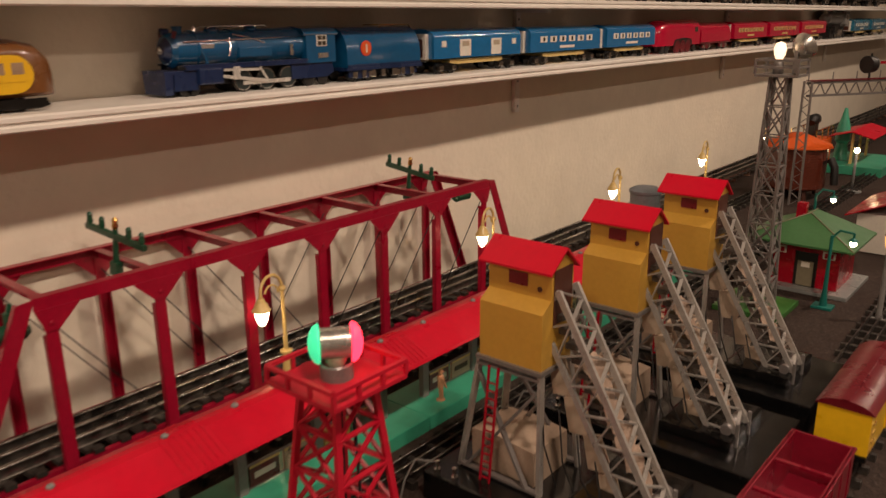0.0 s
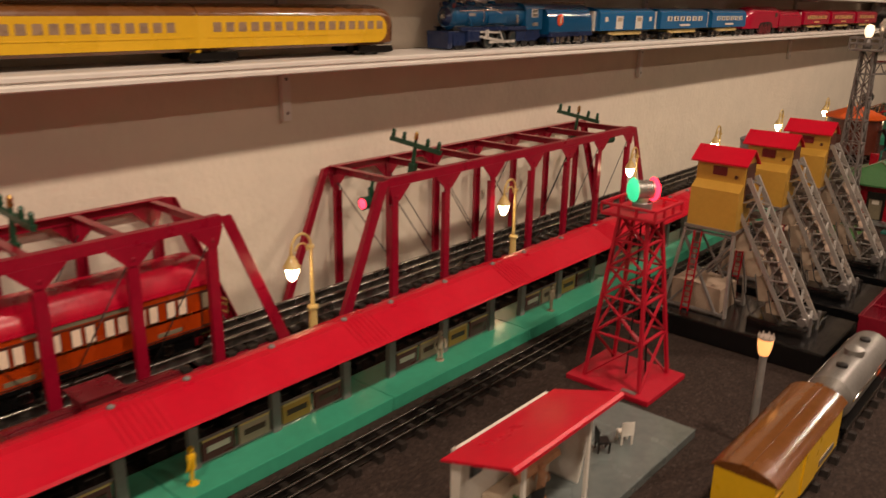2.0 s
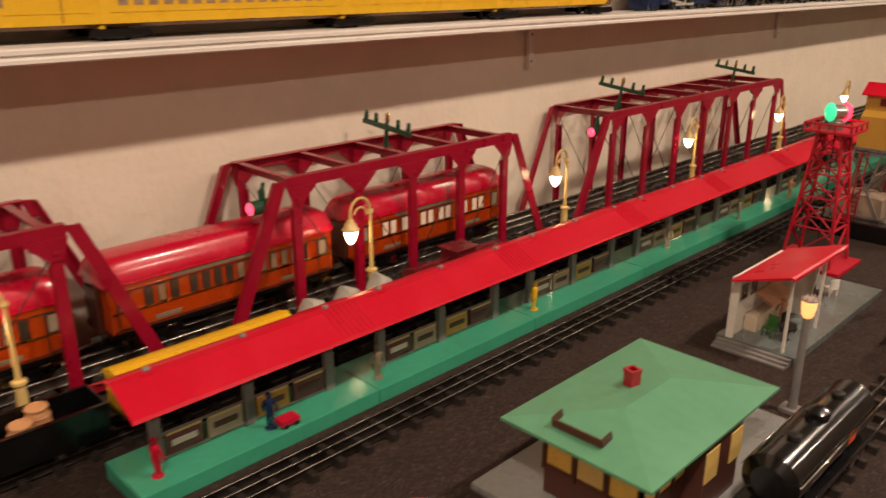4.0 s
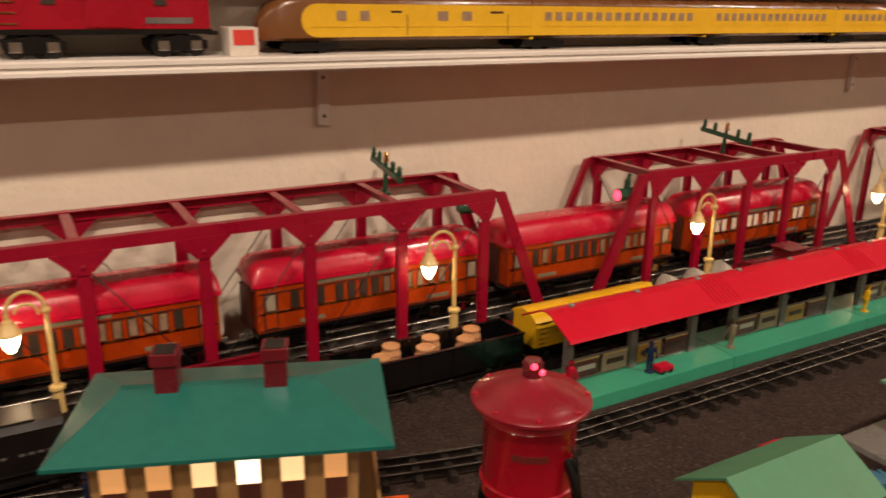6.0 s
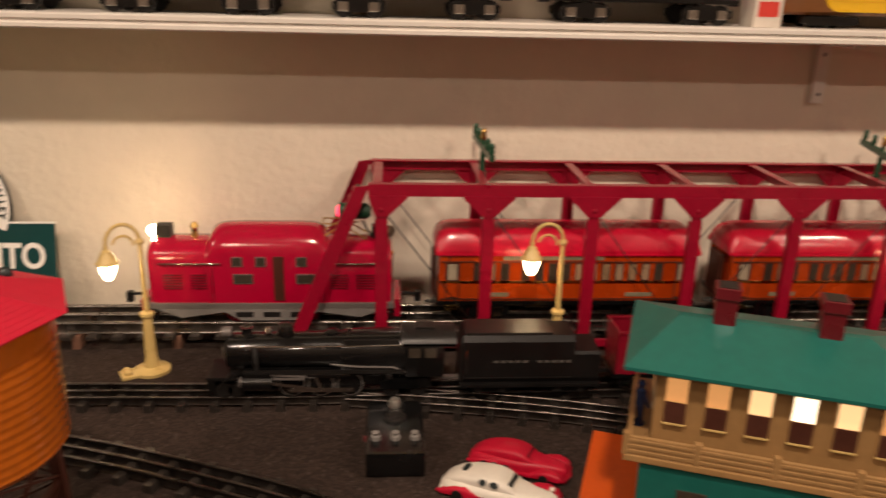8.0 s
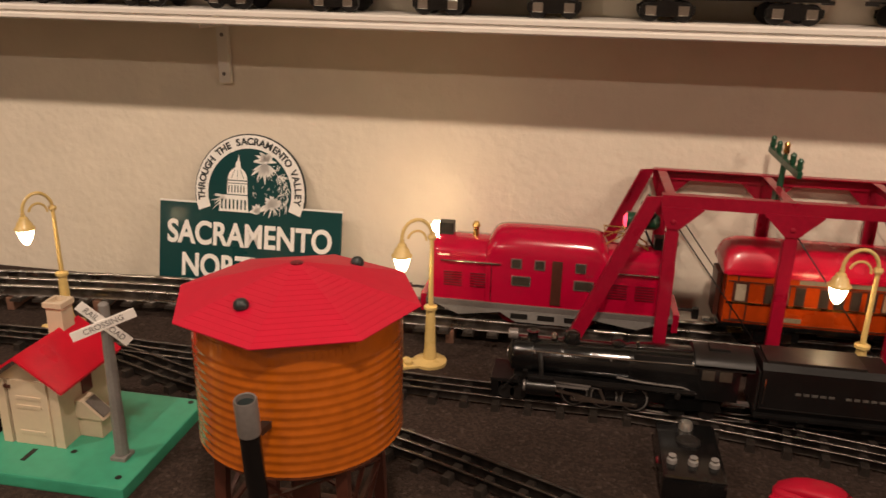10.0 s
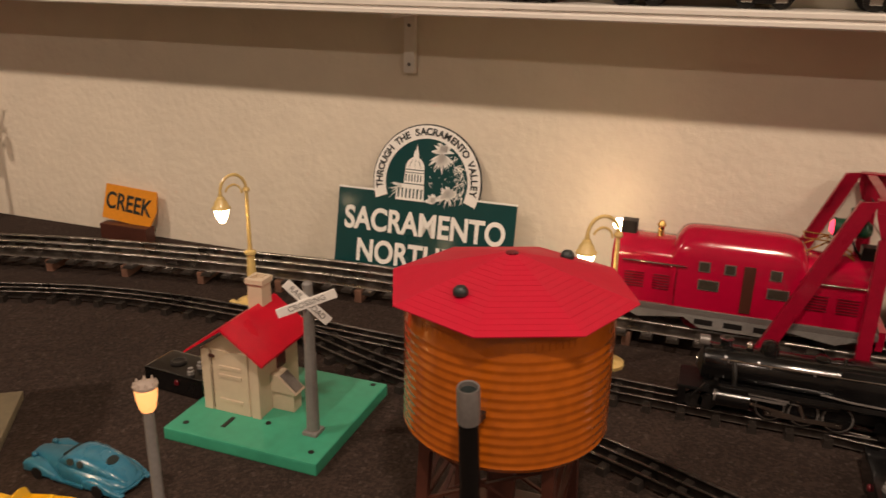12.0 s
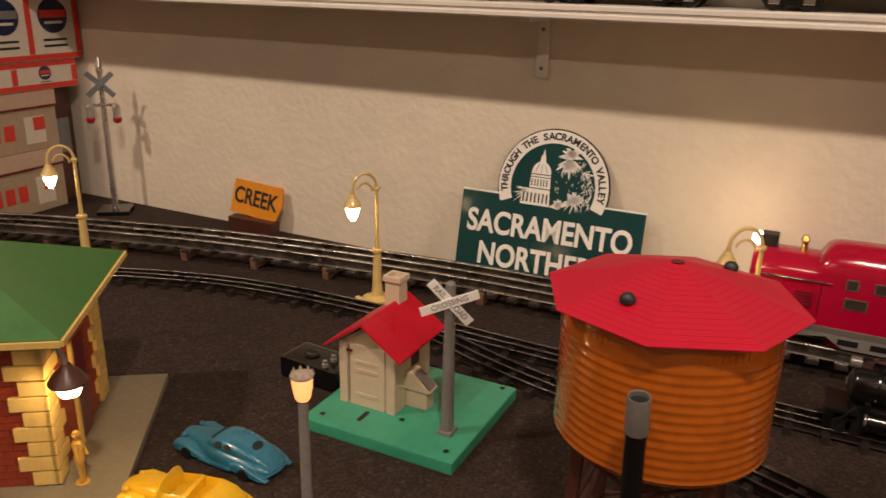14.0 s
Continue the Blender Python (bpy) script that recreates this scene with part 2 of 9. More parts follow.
for key, level in (("teal", 0.35), ("signgreen", 0.3), ("satin", 0.25), ("red", 0.4), ("roofred", 0.3), ("plasticred", 0.3), ("bridge", 0.35), ("shedgreen", 0.25)):
    M[key].node_tree.nodes["Principled BSDF"].inputs["Specular IOR Level"].default_value = level

# ---- mesh helpers ----


def box(bm, x0, x1, y0, y1, z0, z1, bevel=0.0):
    vs = [bm.verts.new((x, y, z)) for z in (z0, z1) for x, y in ((x0, y0), (x1, y0), (x1, y1), (x0, y1))]
    fs = [bm.faces.new([vs[i] for i in q]) for q in ((3, 2, 1, 0), (4, 5, 6, 7), (0, 1, 5, 4), (1, 2, 6, 5), (2, 3, 7, 6), (3, 0, 4, 7))]
    if bevel:
        es = list({e for f in fs for e in f.edges})
        bmesh.ops.bevel(bm, geom=es, offset=bevel, segments=2, affect="EDGES", profile=0.7)
    return bm


def bar(bm, a, b, w, d=None, up=(0, 0, 1)):
    """A straight bar of section w by d from a to b."""
    d = d or w
    a, b = Vector(a), Vector(b)
    t = (b - a).normalized()
    u = Vector(up)
    if abs(t.dot(u)) > 0.98:
        u = Vector((1, 0, 0))
    s = t.cross(u).normalized()
    u = s.cross(t)
    ring = [(p + s * i * w / 2 + u * j * d / 2) for p in (a, b) for i, j in ((-1, -1), (1, -1), (1, 1), (-1, 1))]
    v = [bm.verts.new(q) for q in ring]
    for q in ((3, 2, 1, 0), (4, 5, 6, 7), (0, 1, 5, 4), (1, 2, 6, 5), (2, 3, 7, 6), (3, 0, 4, 7)):
        bm.faces.new([v[i] for i in q])
    return bm


def tube(bm, pts, r, seg=10, caps=True):
    """A round tube along points; r a number or one a point."""
    pts = [Vector(p) for p in pts]
    rs = r if isinstance(r, (list, tuple)) else [r] * len(pts)
    rings, side = [], None
    for i, p in enumerate(pts):
        t = (pts[min(i + 1, len(pts) - 1)] - pts[max(i - 1, 0)]).normalized()
        if side is None:
            side = t.orthogonal().normalized()
        side = (side - t * side.dot(t)).normalized()
        o = t.cross(side)
        rings.append([bm.verts.new(p + (side * math.cos(k * math.tau / seg) + o * math.sin(k * math.tau / seg)) * rs[i]) for k in range(seg)])
    for a, b in zip(rings, rings[1:]):
        for k in range(seg):
            f = bm.faces.new((a[k], a[(k + 1) % seg], b[(k + 1) % seg], b[k]))
            f.smooth = True
    if caps:
        bm.faces.new(rings[0][::-1])
        bm.faces.new(rings[-1])
    return bm


def lathe(bm, prof, seg=24, at=(0, 0, 0), smooth=True, turn=0.0):
    """Turn a profile of (radius, height) round the upright."""
    c = Vector(at)
    rings = []
    for r, z in prof:
        if r < 1e-6:
            rings.append([bm.verts.new(c + Vector((0, 0, z)))])
        else:
            rings.append([bm.verts.new(c + Vector((r * math.cos(turn + k * math.tau / seg), r * math.sin(turn + k * math.tau / seg), z))) for k in range(seg)])
    for a, b in zip(rings, rings[1:]):
        for k in range(seg):
            j = (k + 1) % seg
            if len(a) == 1 and len(b) == 1:
                continue
            q = (a[0], b[j], b[k]) if len(a) == 1 else (a[k], a[j], b[0]) if len(b) == 1 else (a[k], a[j], b[j], b[k])
            f = bm.faces.new(q)
            f.smooth = smooth
    if len(rings[0]) > 1:
        bm.faces.new(rings[0][::-1])
    if len(rings[-1]) > 1:
        bm.faces.new(rings[-1])
    return bm


def ball(bm, c, r, sz=1.0, seg=14):
    return lathe(bm, [(r * math.sin(a), -r * sz * math.cos(a)) for a in [i * math.pi / 8 for i in range(9)]], seg, c)


def slab(bm, outline, axis, a, b):
    """A flat outline (2D points) thickened along an axis from a to b."""
    def p(u, v, w):
        return {"x": (w, u, v), "y": (u, w, v), "z": (u, v, w)}[axis]
    lo = [bm.verts.new(p(u, v, a)) for u, v in outline]
    hi = [bm.verts.new(p(u, v, b)) for u, v in outline]
    n = len(outline)
    bm.faces.new(lo[::-1])
    bm.faces.new(hi)
    for i in range(n):
        bm.faces.new((lo[i], lo[(i + 1) % n], hi[(i + 1) % n], hi[i]))
    bmesh.ops.recalc_face_normals(bm, faces=bm.faces)
    return bm


def loft(bm, sections, closed=True):
    """Skin a row of sections with equal point counts."""
    rings = [[bm.verts.new(p) for p in s] for s in sections]
    n = len(rings[0])
    for a, b in zip(rings, rings[1:]):
        for k in range(n if closed else n - 1):
            f = bm.faces.new((a[k], a[(k + 1) % n], b[(k + 1) % n], b[k]))
            f.smooth = True
    bm.faces.new(rings[0][::-1])
    bm.faces.new(rings[-1])
    bmesh.ops.recalc_face_normals(bm, faces=bm.faces)
    return bm


def B():
    return bmesh.new()


def part(name, bm, material, parent=None, label="", sharp=35):
    me = bpy.data.meshes.new(name)
    bm.normal_update()
    for e in bm.edges:
        if len(e.link_faces) == 2 and e.calc_face_angle(0) > radians(sharp):
            e.smooth = False
    bm.to_mesh(me)
    bm.free()
    me.materials.append(M[material] if isinstance(material, str) else material)
    ob = new(name, me)
    ob.parent = parent
    if label:
        ob["label"] = label
    return ob


def again(ob, name=None, parent=None, m=None):
    """Another part on the same mesh."""
    o = new(name or ob.name.split(".")[0], ob.data)
    o.parent = parent or ob.parent
    if m is not None:
        o.matrix_basis = m
    return o


def thing(name, label, category, group="", kind="", at=None):
    ob = new(name)
    ob.empty_display_size = 0.02
    tagged(ob, label, category, group, kind)
    if at is not None:
        ob.matrix_basis = at
    return ob


def letters(text, size, material, parent, m, depth=0.0006, align="CENTER", bold=0.0, name="lettering"):
    cu = bpy.data.curves.new(name, "FONT")
    cu.body, cu.size, cu.align_x, cu.align_y, cu.extrude, cu.offset = text, size, align, "CENTER", depth, bold
    tmp = new("tmp", cu)
    bpy.context.view_layer.update()
    me = bpy.data.meshes.new_from_object(tmp.evaluated_get(bpy.context.evaluated_depsgraph_get()))
    bpy.data.objects.remove(tmp)
    bpy.data.curves.remove(cu)
    me.materials.clear()
    me.materials.append(M[material])
    ob = new(name, me)
    ob.parent = parent
    ob.matrix_basis = m
    return ob


def smooth_path(ctrl, step=0.02):
    """Points at even steps on a curve through the control points."""
    c = [Vector((*p, 0)) if len(p) == 2 else Vector(p) for p in ctrl]
    c = [2 * c[0] - c[1]] + c + [2 * c[-1] - c[-2]]
    fine = []
    for i in range(1, len(c) - 2):
        p0, p1, p2, p3 = c[i - 1:i + 3]
        for k in range(60):
            t = k / 60
            fine.append(0.5 * (2 * p1 + (p2 - p0) * t + (2 * p0 - 5 * p1 + 4 * p2 - p3) * t * t + (3 * p1 - p0 - 3 * p2 + p3) * t ** 3))
    fine.append(c[-2])
    out, left = [fine[0]], step
    for a, b in zip(fine, fine[1:]):
        d = (b - a).length
        while d >= left:
            a = a + (b - a) * (left / d)
            d -= left
            left = step
            out.append(a)
        left -= d
    return out

# ---- room ----
X_WALL, X_EAST, Y_S, Y_N, FLOOR = -1.05, 2.3, -4.3, 5.3, -0.95


def structure(name, label, category, x0, x1, y0, y1, z0, z1, material):
    return tagged(part(name, box(B(), x0, x1, y0, y1, z0, z1), material), label, category, "", "structure")


structure("wall_west", "cream plaster wall with light orange-peel texture", "wall", X_WALL - 0.1, X_WALL, Y_S, Y_N, FLOOR, CEIL, "wall")
# Unseen walls and ceiling close the room; dark tones hold the fill light down.
structure("wall_east", "unseen dark brown wall behind the aisle", "wall", X_EAST, X_EAST + 0.1, Y_S, Y_N, FLOOR, CEIL, "dimwall")
structure("wall_south", "unseen dark brown end wall", "wall", X_WALL - 0.1, X_EAST + 0.1, Y_S - 0.1, Y_S, FLOOR, CEIL, "dimwall")
structure("wall_north", "unseen dark brown end wall", "wall", X_WALL - 0.1, X_EAST + 0.1, Y_N, Y_N + 0.1, FLOOR, CEIL, "dimwall")
structure("floor", "dull brown carpeted floor", "floor", X_WALL - 0.1, X_EAST + 0.1, Y_S - 0.1, Y_N + 0.1, FLOOR - 0.1, FLOOR, "floor")
structure("ceiling", "unseen matt grey ceiling", "ceiling", X_WALL - 0.1, X_EAST + 0.1, Y_S - 0.1, Y_N + 0.1, CEIL, CEIL + 0.1, "ceiling")

tab = thing("layout_table", "long wooden layout table covered in dark speckled cork matting", "table")
part("tabletop", box(B(), X_WALL + 0.002, 0.0, TABLE_Y[0], TABLE_Y[1], -0.03, 0.0, 0.002), "mat", tab, "dark brown speckled cork matting")
part("fascia", box(B(), 0.001, 0.02, TABLE_Y[0], TABLE_Y[1], -0.13, -0.002, 0.003), "wood", tab, "stained wooden fascia board")
for y in (-3.8, -2.1, -0.4, 1.3, 3.0, 4.7):
    for x in (-0.98, -0.1):
        part("leg", box(B(), x - 0.035, x + 0.035, y - 0.035, y + 0.035, FLOOR, -0.03, 0.004), "wood", tab)


def shelf(z_low, thick, y0, y1, label, brackets):
    s = thing("wall_shelf", label, "shelf", "wall shelves")
    xf = -0.92
    prof = [(X_WALL + 0.002, z_low + thick), (X_WALL + 0.002, z_low + 0.002), (xf - 0.012, z_low + 0.002), (xf - 0.010, z_low), (xf - 0.002, z_low), (xf, z_low + 0.002),
            (xf, z_low + 0.006), (xf - 0.003, z_low + 0.0075), (xf - 0.003, z_low + 0.0105), (xf, z_low + 0.012), (xf, z_low + thick - 0.002), (xf - 0.002, z_low + thick)]
    part("board", slab(B(), prof, "y", y0, y1), "shelf", s, "white painted board with a grooved edge")
    for y in brackets:
        bm = B()
        box(bm, X_WALL + 0.002, X_WALL + 0.012, y - 0.0085, y + 0.0085, z_low - 0.088, z_low, 0.0015)
        bar(bm, (X_WALL + 0.012, y, z_low - 0.004), (xf - 0.04, y, z_low - 0.004), 0.013, 0.006)
        br = part("bracket", bm, "shelf", s, "white painted wall bracket")
        for dz in (-0.02, -0.075):
            part("screw", lathe(B(), [(0.0028, 0), (0.0028, 0.0008), (0.0015, 0.0014), (0, 0.0014)], 10), "grey", br).matrix_basis = pose(X_WALL + 0.0118, y, z_low + dz, 0, 90, 0)
    return s


SHELF = 0.4275
BR = [-3.57, -2.35, -1.1, 0.12, 1.34, 2.56, 3.78]
shelf(0.409, 0.0185, -3.95, 4.95, "long white wall shelf carrying rows of toy trains", BR)
shelf(0.541, 0.0185, -3.95, 4.95, "upper white wall shelf above the first one", BR)
SHELF_UP = 0.5595

# ---- tracks ----


def track(name, label, ctrl, gauge, z0, tie_step, tie_len, tie_w, rail_h, riser=None):
    """Three-rail tinplate track: rails swept along the curve, pressed ties under them."""
    tr = thing(name, label, "train track", "toy train track")
    pts = smooth_path(ctrl, 0.02)
    n = len(pts)
    tang = [(pts[min(i + 1, n - 1)] - pts[max(i - 1, 0)]).normalized() for i in range(n)]
    nor = [Vector((-t.y, t.x, 0)) for t in tang]
    r = rail_h * (0.19 if gauge > 0.05 else 0.155)
    prof = [(0.6 * r, 0), (0.22 * r, rail_h * 0.12), (0.22 * r, rail_h - 1.7 * r), (0.9 * r, rail_h - 1.3 * r), (r, rail_h - 0.7 * r), (0.55 * r, rail_h - 0.1 * r)]
    prof = prof + [(-u, v) for u, v in reversed(prof)]
    for off in (-gauge / 2, 0, gauge / 2):
        bm = B()
        rings = [[bm.verts.new(pts[i] + nor[i] * (off + u) + Vector((0, 0, z0 + 0.004 + v))) for u, v in prof] for i in range(n)]
        for a, b in zip(rings, rings[1:]):
            for k in range(len(prof)):
                f = bm.faces.new((a[k], a[(k + 1) % len(prof)], b[(k + 1) % len(prof)], b[k]))
                f.smooth = True
        bm.faces.new(rings[0])
        bm.faces.new(rings[-1])
        bmesh.ops.recalc_face_normals(bm, faces=bm.faces)
        part("rail", bm, "railbright" if gauge > 0.05 else "rail", tr, "bright tinplate rail" if gauge > 0.05 else "worn tinplate rail", 60)
    tie_h = 0.0042 if gauge > 0.05 else 0.009
    bm = B()
    slab(bm, [(-tie_w / 2, 0), (-tie_w / 2 * 0.8, tie_h), (tie_w / 2 * 0.8, tie_h), (tie_w / 2, 0)], "x", -tie_len / 2, tie_len / 2)
    first = part("tie", bm, "tie", tr)
    placed = False
    tpts = smooth_path(ctrl, tie_step)
    for i, p in enumerate(tpts[1:-1], 1):
        t = (tpts[i + 1] - tpts[i - 1])
        m = Matrix.Translation((p.x, p.y, z0)) @ Matrix.Rotation(math.atan2(t.y, t.x) - math.pi / 2, 4, "Z")
        if not placed:
            first.matrix_basis = m
            placed = True
        elif i < 300:
            again(first, m=m)
    if riser:
        rp = smooth_path(ctrl, riser)
        blk = None
        for i in range(1, len(rp) - 1):
            t = rp[i + 1] - rp[i - 1]
            m = Matrix.Translation((rp[i].x, rp[i].y, 0)) @ Matrix.Rotation(math.atan2(t.y, t.x) - math.pi / 2, 4, "Z")
            if blk is None:
                blk = part("riser_block", box(B(), -0.031, 0.031, -0.0055, 0.0055, 0, z0, 0.001), "block", tr, "small reddish wooden riser block")
                blk.matrix_basis = m
            else:
                again(blk, m=m)
    return tr


XB = -0.948
BACK = [(XB, 4.9), (XB, 3.0), (XB, 1.0), (XB, -0.5), (XB, -1.9), (-0.945, -2.3), (-0.93, -2.52), (-0.888, -2.8), (-0.835, -3.02), (-0.76, -3.25), (-0.62, -3.5), (-0.42, -3.7), (-0.2, -3.8)]
track("wide_gauge_track", "wide-gauge three-rail tinplate track raised on small wooden blocks", BACK, 0.057, 0.019, 0.033, 0.088, 0.016, 0.0165, 0.13)
MIDX = [(-0.79, 4.9), (-0.79, 2.0), (-0.79, -0.5), (-0.79, -1.2), (-0.785, -1.5), (-0.778, -1.8), (-0.781, -2.03), (-0.789, -2.3), (-0.797, -2.5), (-0.787, -2.68), (-0.755, -2.82), (-0.69, -2.98), (-0.58, -3.14), (-0.4, -3.3), (-0.15, -3.38)]
track("three_rail_track", "three-rail tinplate track with dark pressed ties", MIDX, 0.032, 0.0, 0.037, 0.056, 0.010, 0.0105)
track("three_rail_track", "three-rail tinplate track beside the station platform", [(-0.592, 4.9), (-0.592, 2.0), (-0.592, 0.0), (-0.592, -0.85), (-0.6, -1.05), (-0.632, -1.2), (-0.685, -1.36), (-0.728, -1.5), (-0.757, -1.65), (-0.772, -1.76)], 0.032, 0.0, 0.037, 0.056, 0.010, 0.0105)
track("three_rail_track", "three-rail branch track curving off past the water tower", [(-0.79, -2.46), (-0.765, -2.37), (-0.73, -2.27), (-0.692, -2.12), (-0.655, -2.0), (-0.616, -1.9), (-0.572, -1.8), (-0.51, -1.7), (-0.42, -1.61), (-0.3, -1.55), (-0.15, -1.52)], 0.032, 0.0, 0.037, 0.056, 0.010, 0.0105)
track("three_rail_track", "three-rail siding track holding freight cars", [(-0.195, 2.6), (-0.195, 1.2), (-0.195, 0.0), (-0.195, -0.9)], 0.032, 0.0, 0.037, 0.056, 0.010, 0.0105)
track("three_rail_track", "dark three-rail track passing the red station", [(-0.33, 4.2), (-0.31, 3.0), (-0.29, 2.2), (-0.27, 1.5), (-0.262, 1.1)], 0.032, 0.0, 0.037, 0.056, 0.010, 0.0105)

# ---- truss bridges ----


def bridge(y0, y1, n, label):
    """A pressed-steel truss bridge; y0, y1 the ends of the top chord, n panels."""
    br = thing("truss_bridge", label, "bridge", "red truss bridges")
    xs = (-1.033, -0.885)
    zt, zb, run = 0.234, 0.0, 0.105
    e = 0.016
    ys = [y0 + e + (y1 - y0 - 2 * e) * i / n for i in range(n + 1)]
    for x in xs:
        s = 1 if x > -0.95 else -1
        bm = B()
        box(bm, x - 0.0012, x + 0.0012, y0, y1, zt - 0.0135, zt, 0.0)
        box(bm, x - (0.011 if s > 0 else 0.001), x + (0.001 if s > 0 else 0.011), y0, y1, zt, zt + 0.0016)
        part("top_chord", bm, "bridge", br)
        bm = B()
        box(bm, x - s * 0.0155 - 0.0035, x - s * 0.0155 + 0.0035, y0 - run, y1 + run, 0.0085, 0.0185, 0.001)
        part("floor_stringer", bm, "bridge", br)
        for i, y in enumerate(ys):
            bm = B()
            w = 0.0069
            box(bm, x - 0.0012, x + 0.0012, y - w, y + w, zb, zt - 0.013)
            for q in (-1, 1):
                box(bm, x - s * 0.007 if s > 0 else x, x if s > 0 else x + 0.007, y + q * w - 0.001, y + q * w + 0.001, zb, zt - 0.045)
            part("post", bm, "bridge", br)
            a, c = -0.033, 0.033
            if i == 0:
                a = -0.016
            if i == n:
                c = 0.016
            out = [(y + a, zt - 0.0125), (y + a, zt - 0.0145), (y - 0.0078, zt - 0.039), (y + 0.0078, zt - 0.039), (y + c, zt - 0.0145), (y + c, zt - 0.0125)]
            part("gusset", slab(B(), out, "x", x + s * 0.0016, x + s * 0.0032), "bridge", br)
            part("rivet", lathe(B(), [(0.003, 0), (0.0028, 0.0012), (0.0012, 0.002), (0, 0.002)], 8), "bridge", br).matrix_basis = pose(x + s * 0.0032, y, zt - 0.03, 0, 90 * s, 0)
        for y, q in ((y0, -1), (y1, 1)):
            bm = B()
            slab(bm, [(y - q * 0.002, zt), (y + q * 0.018 - q * 0.002, zt - 0.002), (y + q * (run + 0.012), zb), (y + q * (run - 0.008), zb)], "x", x - 0.0014, x + 0.0014)
            slab(bm, [(y + q * 0.015, zt - 0.002), (y + q * 0.0175, zt - 0.002), (y + q * (run + 0.0115), zb), (y + q * (run + 0.009), zb)], "x", x - (0.008 if s > 0 else 0), x + (0 if s > 0 else 0.008))
            part("end_post", bm, "bridge", br)
        for i in range(n):
            bm = B()
            if i < n / 2:
                tube(bm, [(x - s * 0.004, ys[i], zt - 0.03), (x - s * 0.004, ys[i + 1], 0.03)], 0.0009, 5)
            else:
                tube(bm, [(x - s * 0.004, ys[i + 1], zt - 0.03), (x - s * 0.004, ys[i], 0.03)], 0.0009, 5)
            part("brace_rod", bm, "dull", br, "thin dark diagonal brace rod")
    for i, y in enumerate(ys):
        bm = B()
        box(bm, xs[0] + 0.002, xs[1] - 0.002, y - 0.0012, y + 0.0012, zt - 0.0135, zt - 0.001)
        box(bm, xs[0] + 0.002, xs[1] - 0.002, y - 0.011, y + 0.0, zt - 0.001, zt + 0.0005)
        part("cross_beam", bm, "bridge", br)
        part("floor_beam", box(B(), xs[0] + 0.004, xs[1] - 0.0014, y - 0.007, y + 0.007, 0.0015, 0.0085, 0.001), "bridge", br)
        part("foot_bracket", slab(B(), [(xs[1] - 0.0014, 0.008), (xs[1] - 0.0014, 0.034), (xs[1] - 0.0052, 0.026), (xs[1] - 0.012, 0.0195), (xs[1] - 0.012, 0.008)], "y", y - 0.0016, y + 0.0016), "bridge", br)
    m = int((y1 - y0 + 1.6 * run) / 0.033)
    for i in range(m):
        y = y0 - run * 0.8 + (y1 - y0 + 1.6 * run) * i / (m - 1)
        part("floor_tie", box(B(), xs[1] - 0.0235, xs[1] - 0.0105, y - 0.0065, y + 0.0065, 0.0185, 0.0245, 0.0008), "tie", br)
    for y in (y0 - run + 0.02, y1 + run - 0.02):
        part("abutment", box(B(), xs[0] - 0.01, xs[1] - 0.01, y - 0.02, y + 0.02, 0, 0.0085, 0.001), "tie", br, "dark wooden block under the bridge end")
    return br


bridge(-1.735, -0.9, 6, "long dark red pressed-steel truss bridge over the back track")
bridge(-0.602, -0.118, 4, "short dark red pressed-steel truss bridge over the back track")
bridge(0.2, 1.03, 6, "long dark red pressed-steel truss bridge by the coal elevators")


def telegraph(x, y, z, yaw, tip=0.0):
    p = thing("telegraph_pole", "small dark green telegraph pole clamped on a bridge beam", "telegraph pole", "telegraph poles")
    part("pole", tube(B(), [(0, 0, -0.012), (0, 0, 0.03), (0, 0, 0.048)], [0.0042, 0.0036, 0.003], 8), "dkgreen", p)
    part("clamp", box(B(), -0.007, 0.007, -0.005, 0.005, -0.014, 0.004, 0.001), "dkgreen", p)
    arm = part("crossarm", box(B(), -0.056, 0.056, -0.003, 0.003, 0.034, 0.042, 0.0008), "dkgreen", p)
    for i, dx in enumerate((-0.05, -0.026, 0.0, 0.026, 0.05)):
        part("insulator", lathe(B(), [(0.003, 0.042), (0.0042, 0.046), (0.0032, 0.05), (0.0038, 0.054), (0.0018, 0.057), (0, 0.0575)], 10, (dx, 0, 0.006 if i == 2 else 0)), "dkgreen" if i != 2 else "brass", arm)
    p.matrix_basis = pose(x, y, z, 0, tip, yaw)


for x, y, yaw, tip in ((-0.975, -1.585, 6, 5), (-0.962, -1.04, -4, 6), (-0.962, -0.352, 3, 6), (-0.957, 0.335, 8, 8), (-0.957, 0.885, 0, 7)):
    telegraph(x, y, 0.228, yaw, tip)


def marker(x, y, z, way, lens):
    lm = thing("bridge_marker_lamp", "dark green marker lamp with a round lens on the bridge end", "signal lamp", "bridge marker lamps")
    bm = B()
    tube(bm, [(0, -0.02, 0), (0, -0.017, 0), (0, 0.014, 0), (0, 0.02, 0)], [0.0115, 0.0105, 0.0105, 0.006], 14)
    tube(bm, [(0, 0, 0.008), (0, 0, 0.024)], 0.005, 8)
    part("body", bm, "dkgreen", lm)
    part("lens", tube(B(), [(0, -0.0235, 0), (0, -0.02, 0)], [0.005, 0.0092], 14), lens, lm, "glowing red lens")
    part("stem", bar(B(), (0, 0, 0.02), (0, 0.004, 0.034), 0.004), "dkgreen", lm)
    lm.matrix_basis = pose(x, y, z, 0, 0, way)


marker(-0.905, 0.18, 0.197, 0, "redlamp")
marker(-0.908, -1.752, 0.195, 0, "redlamp")
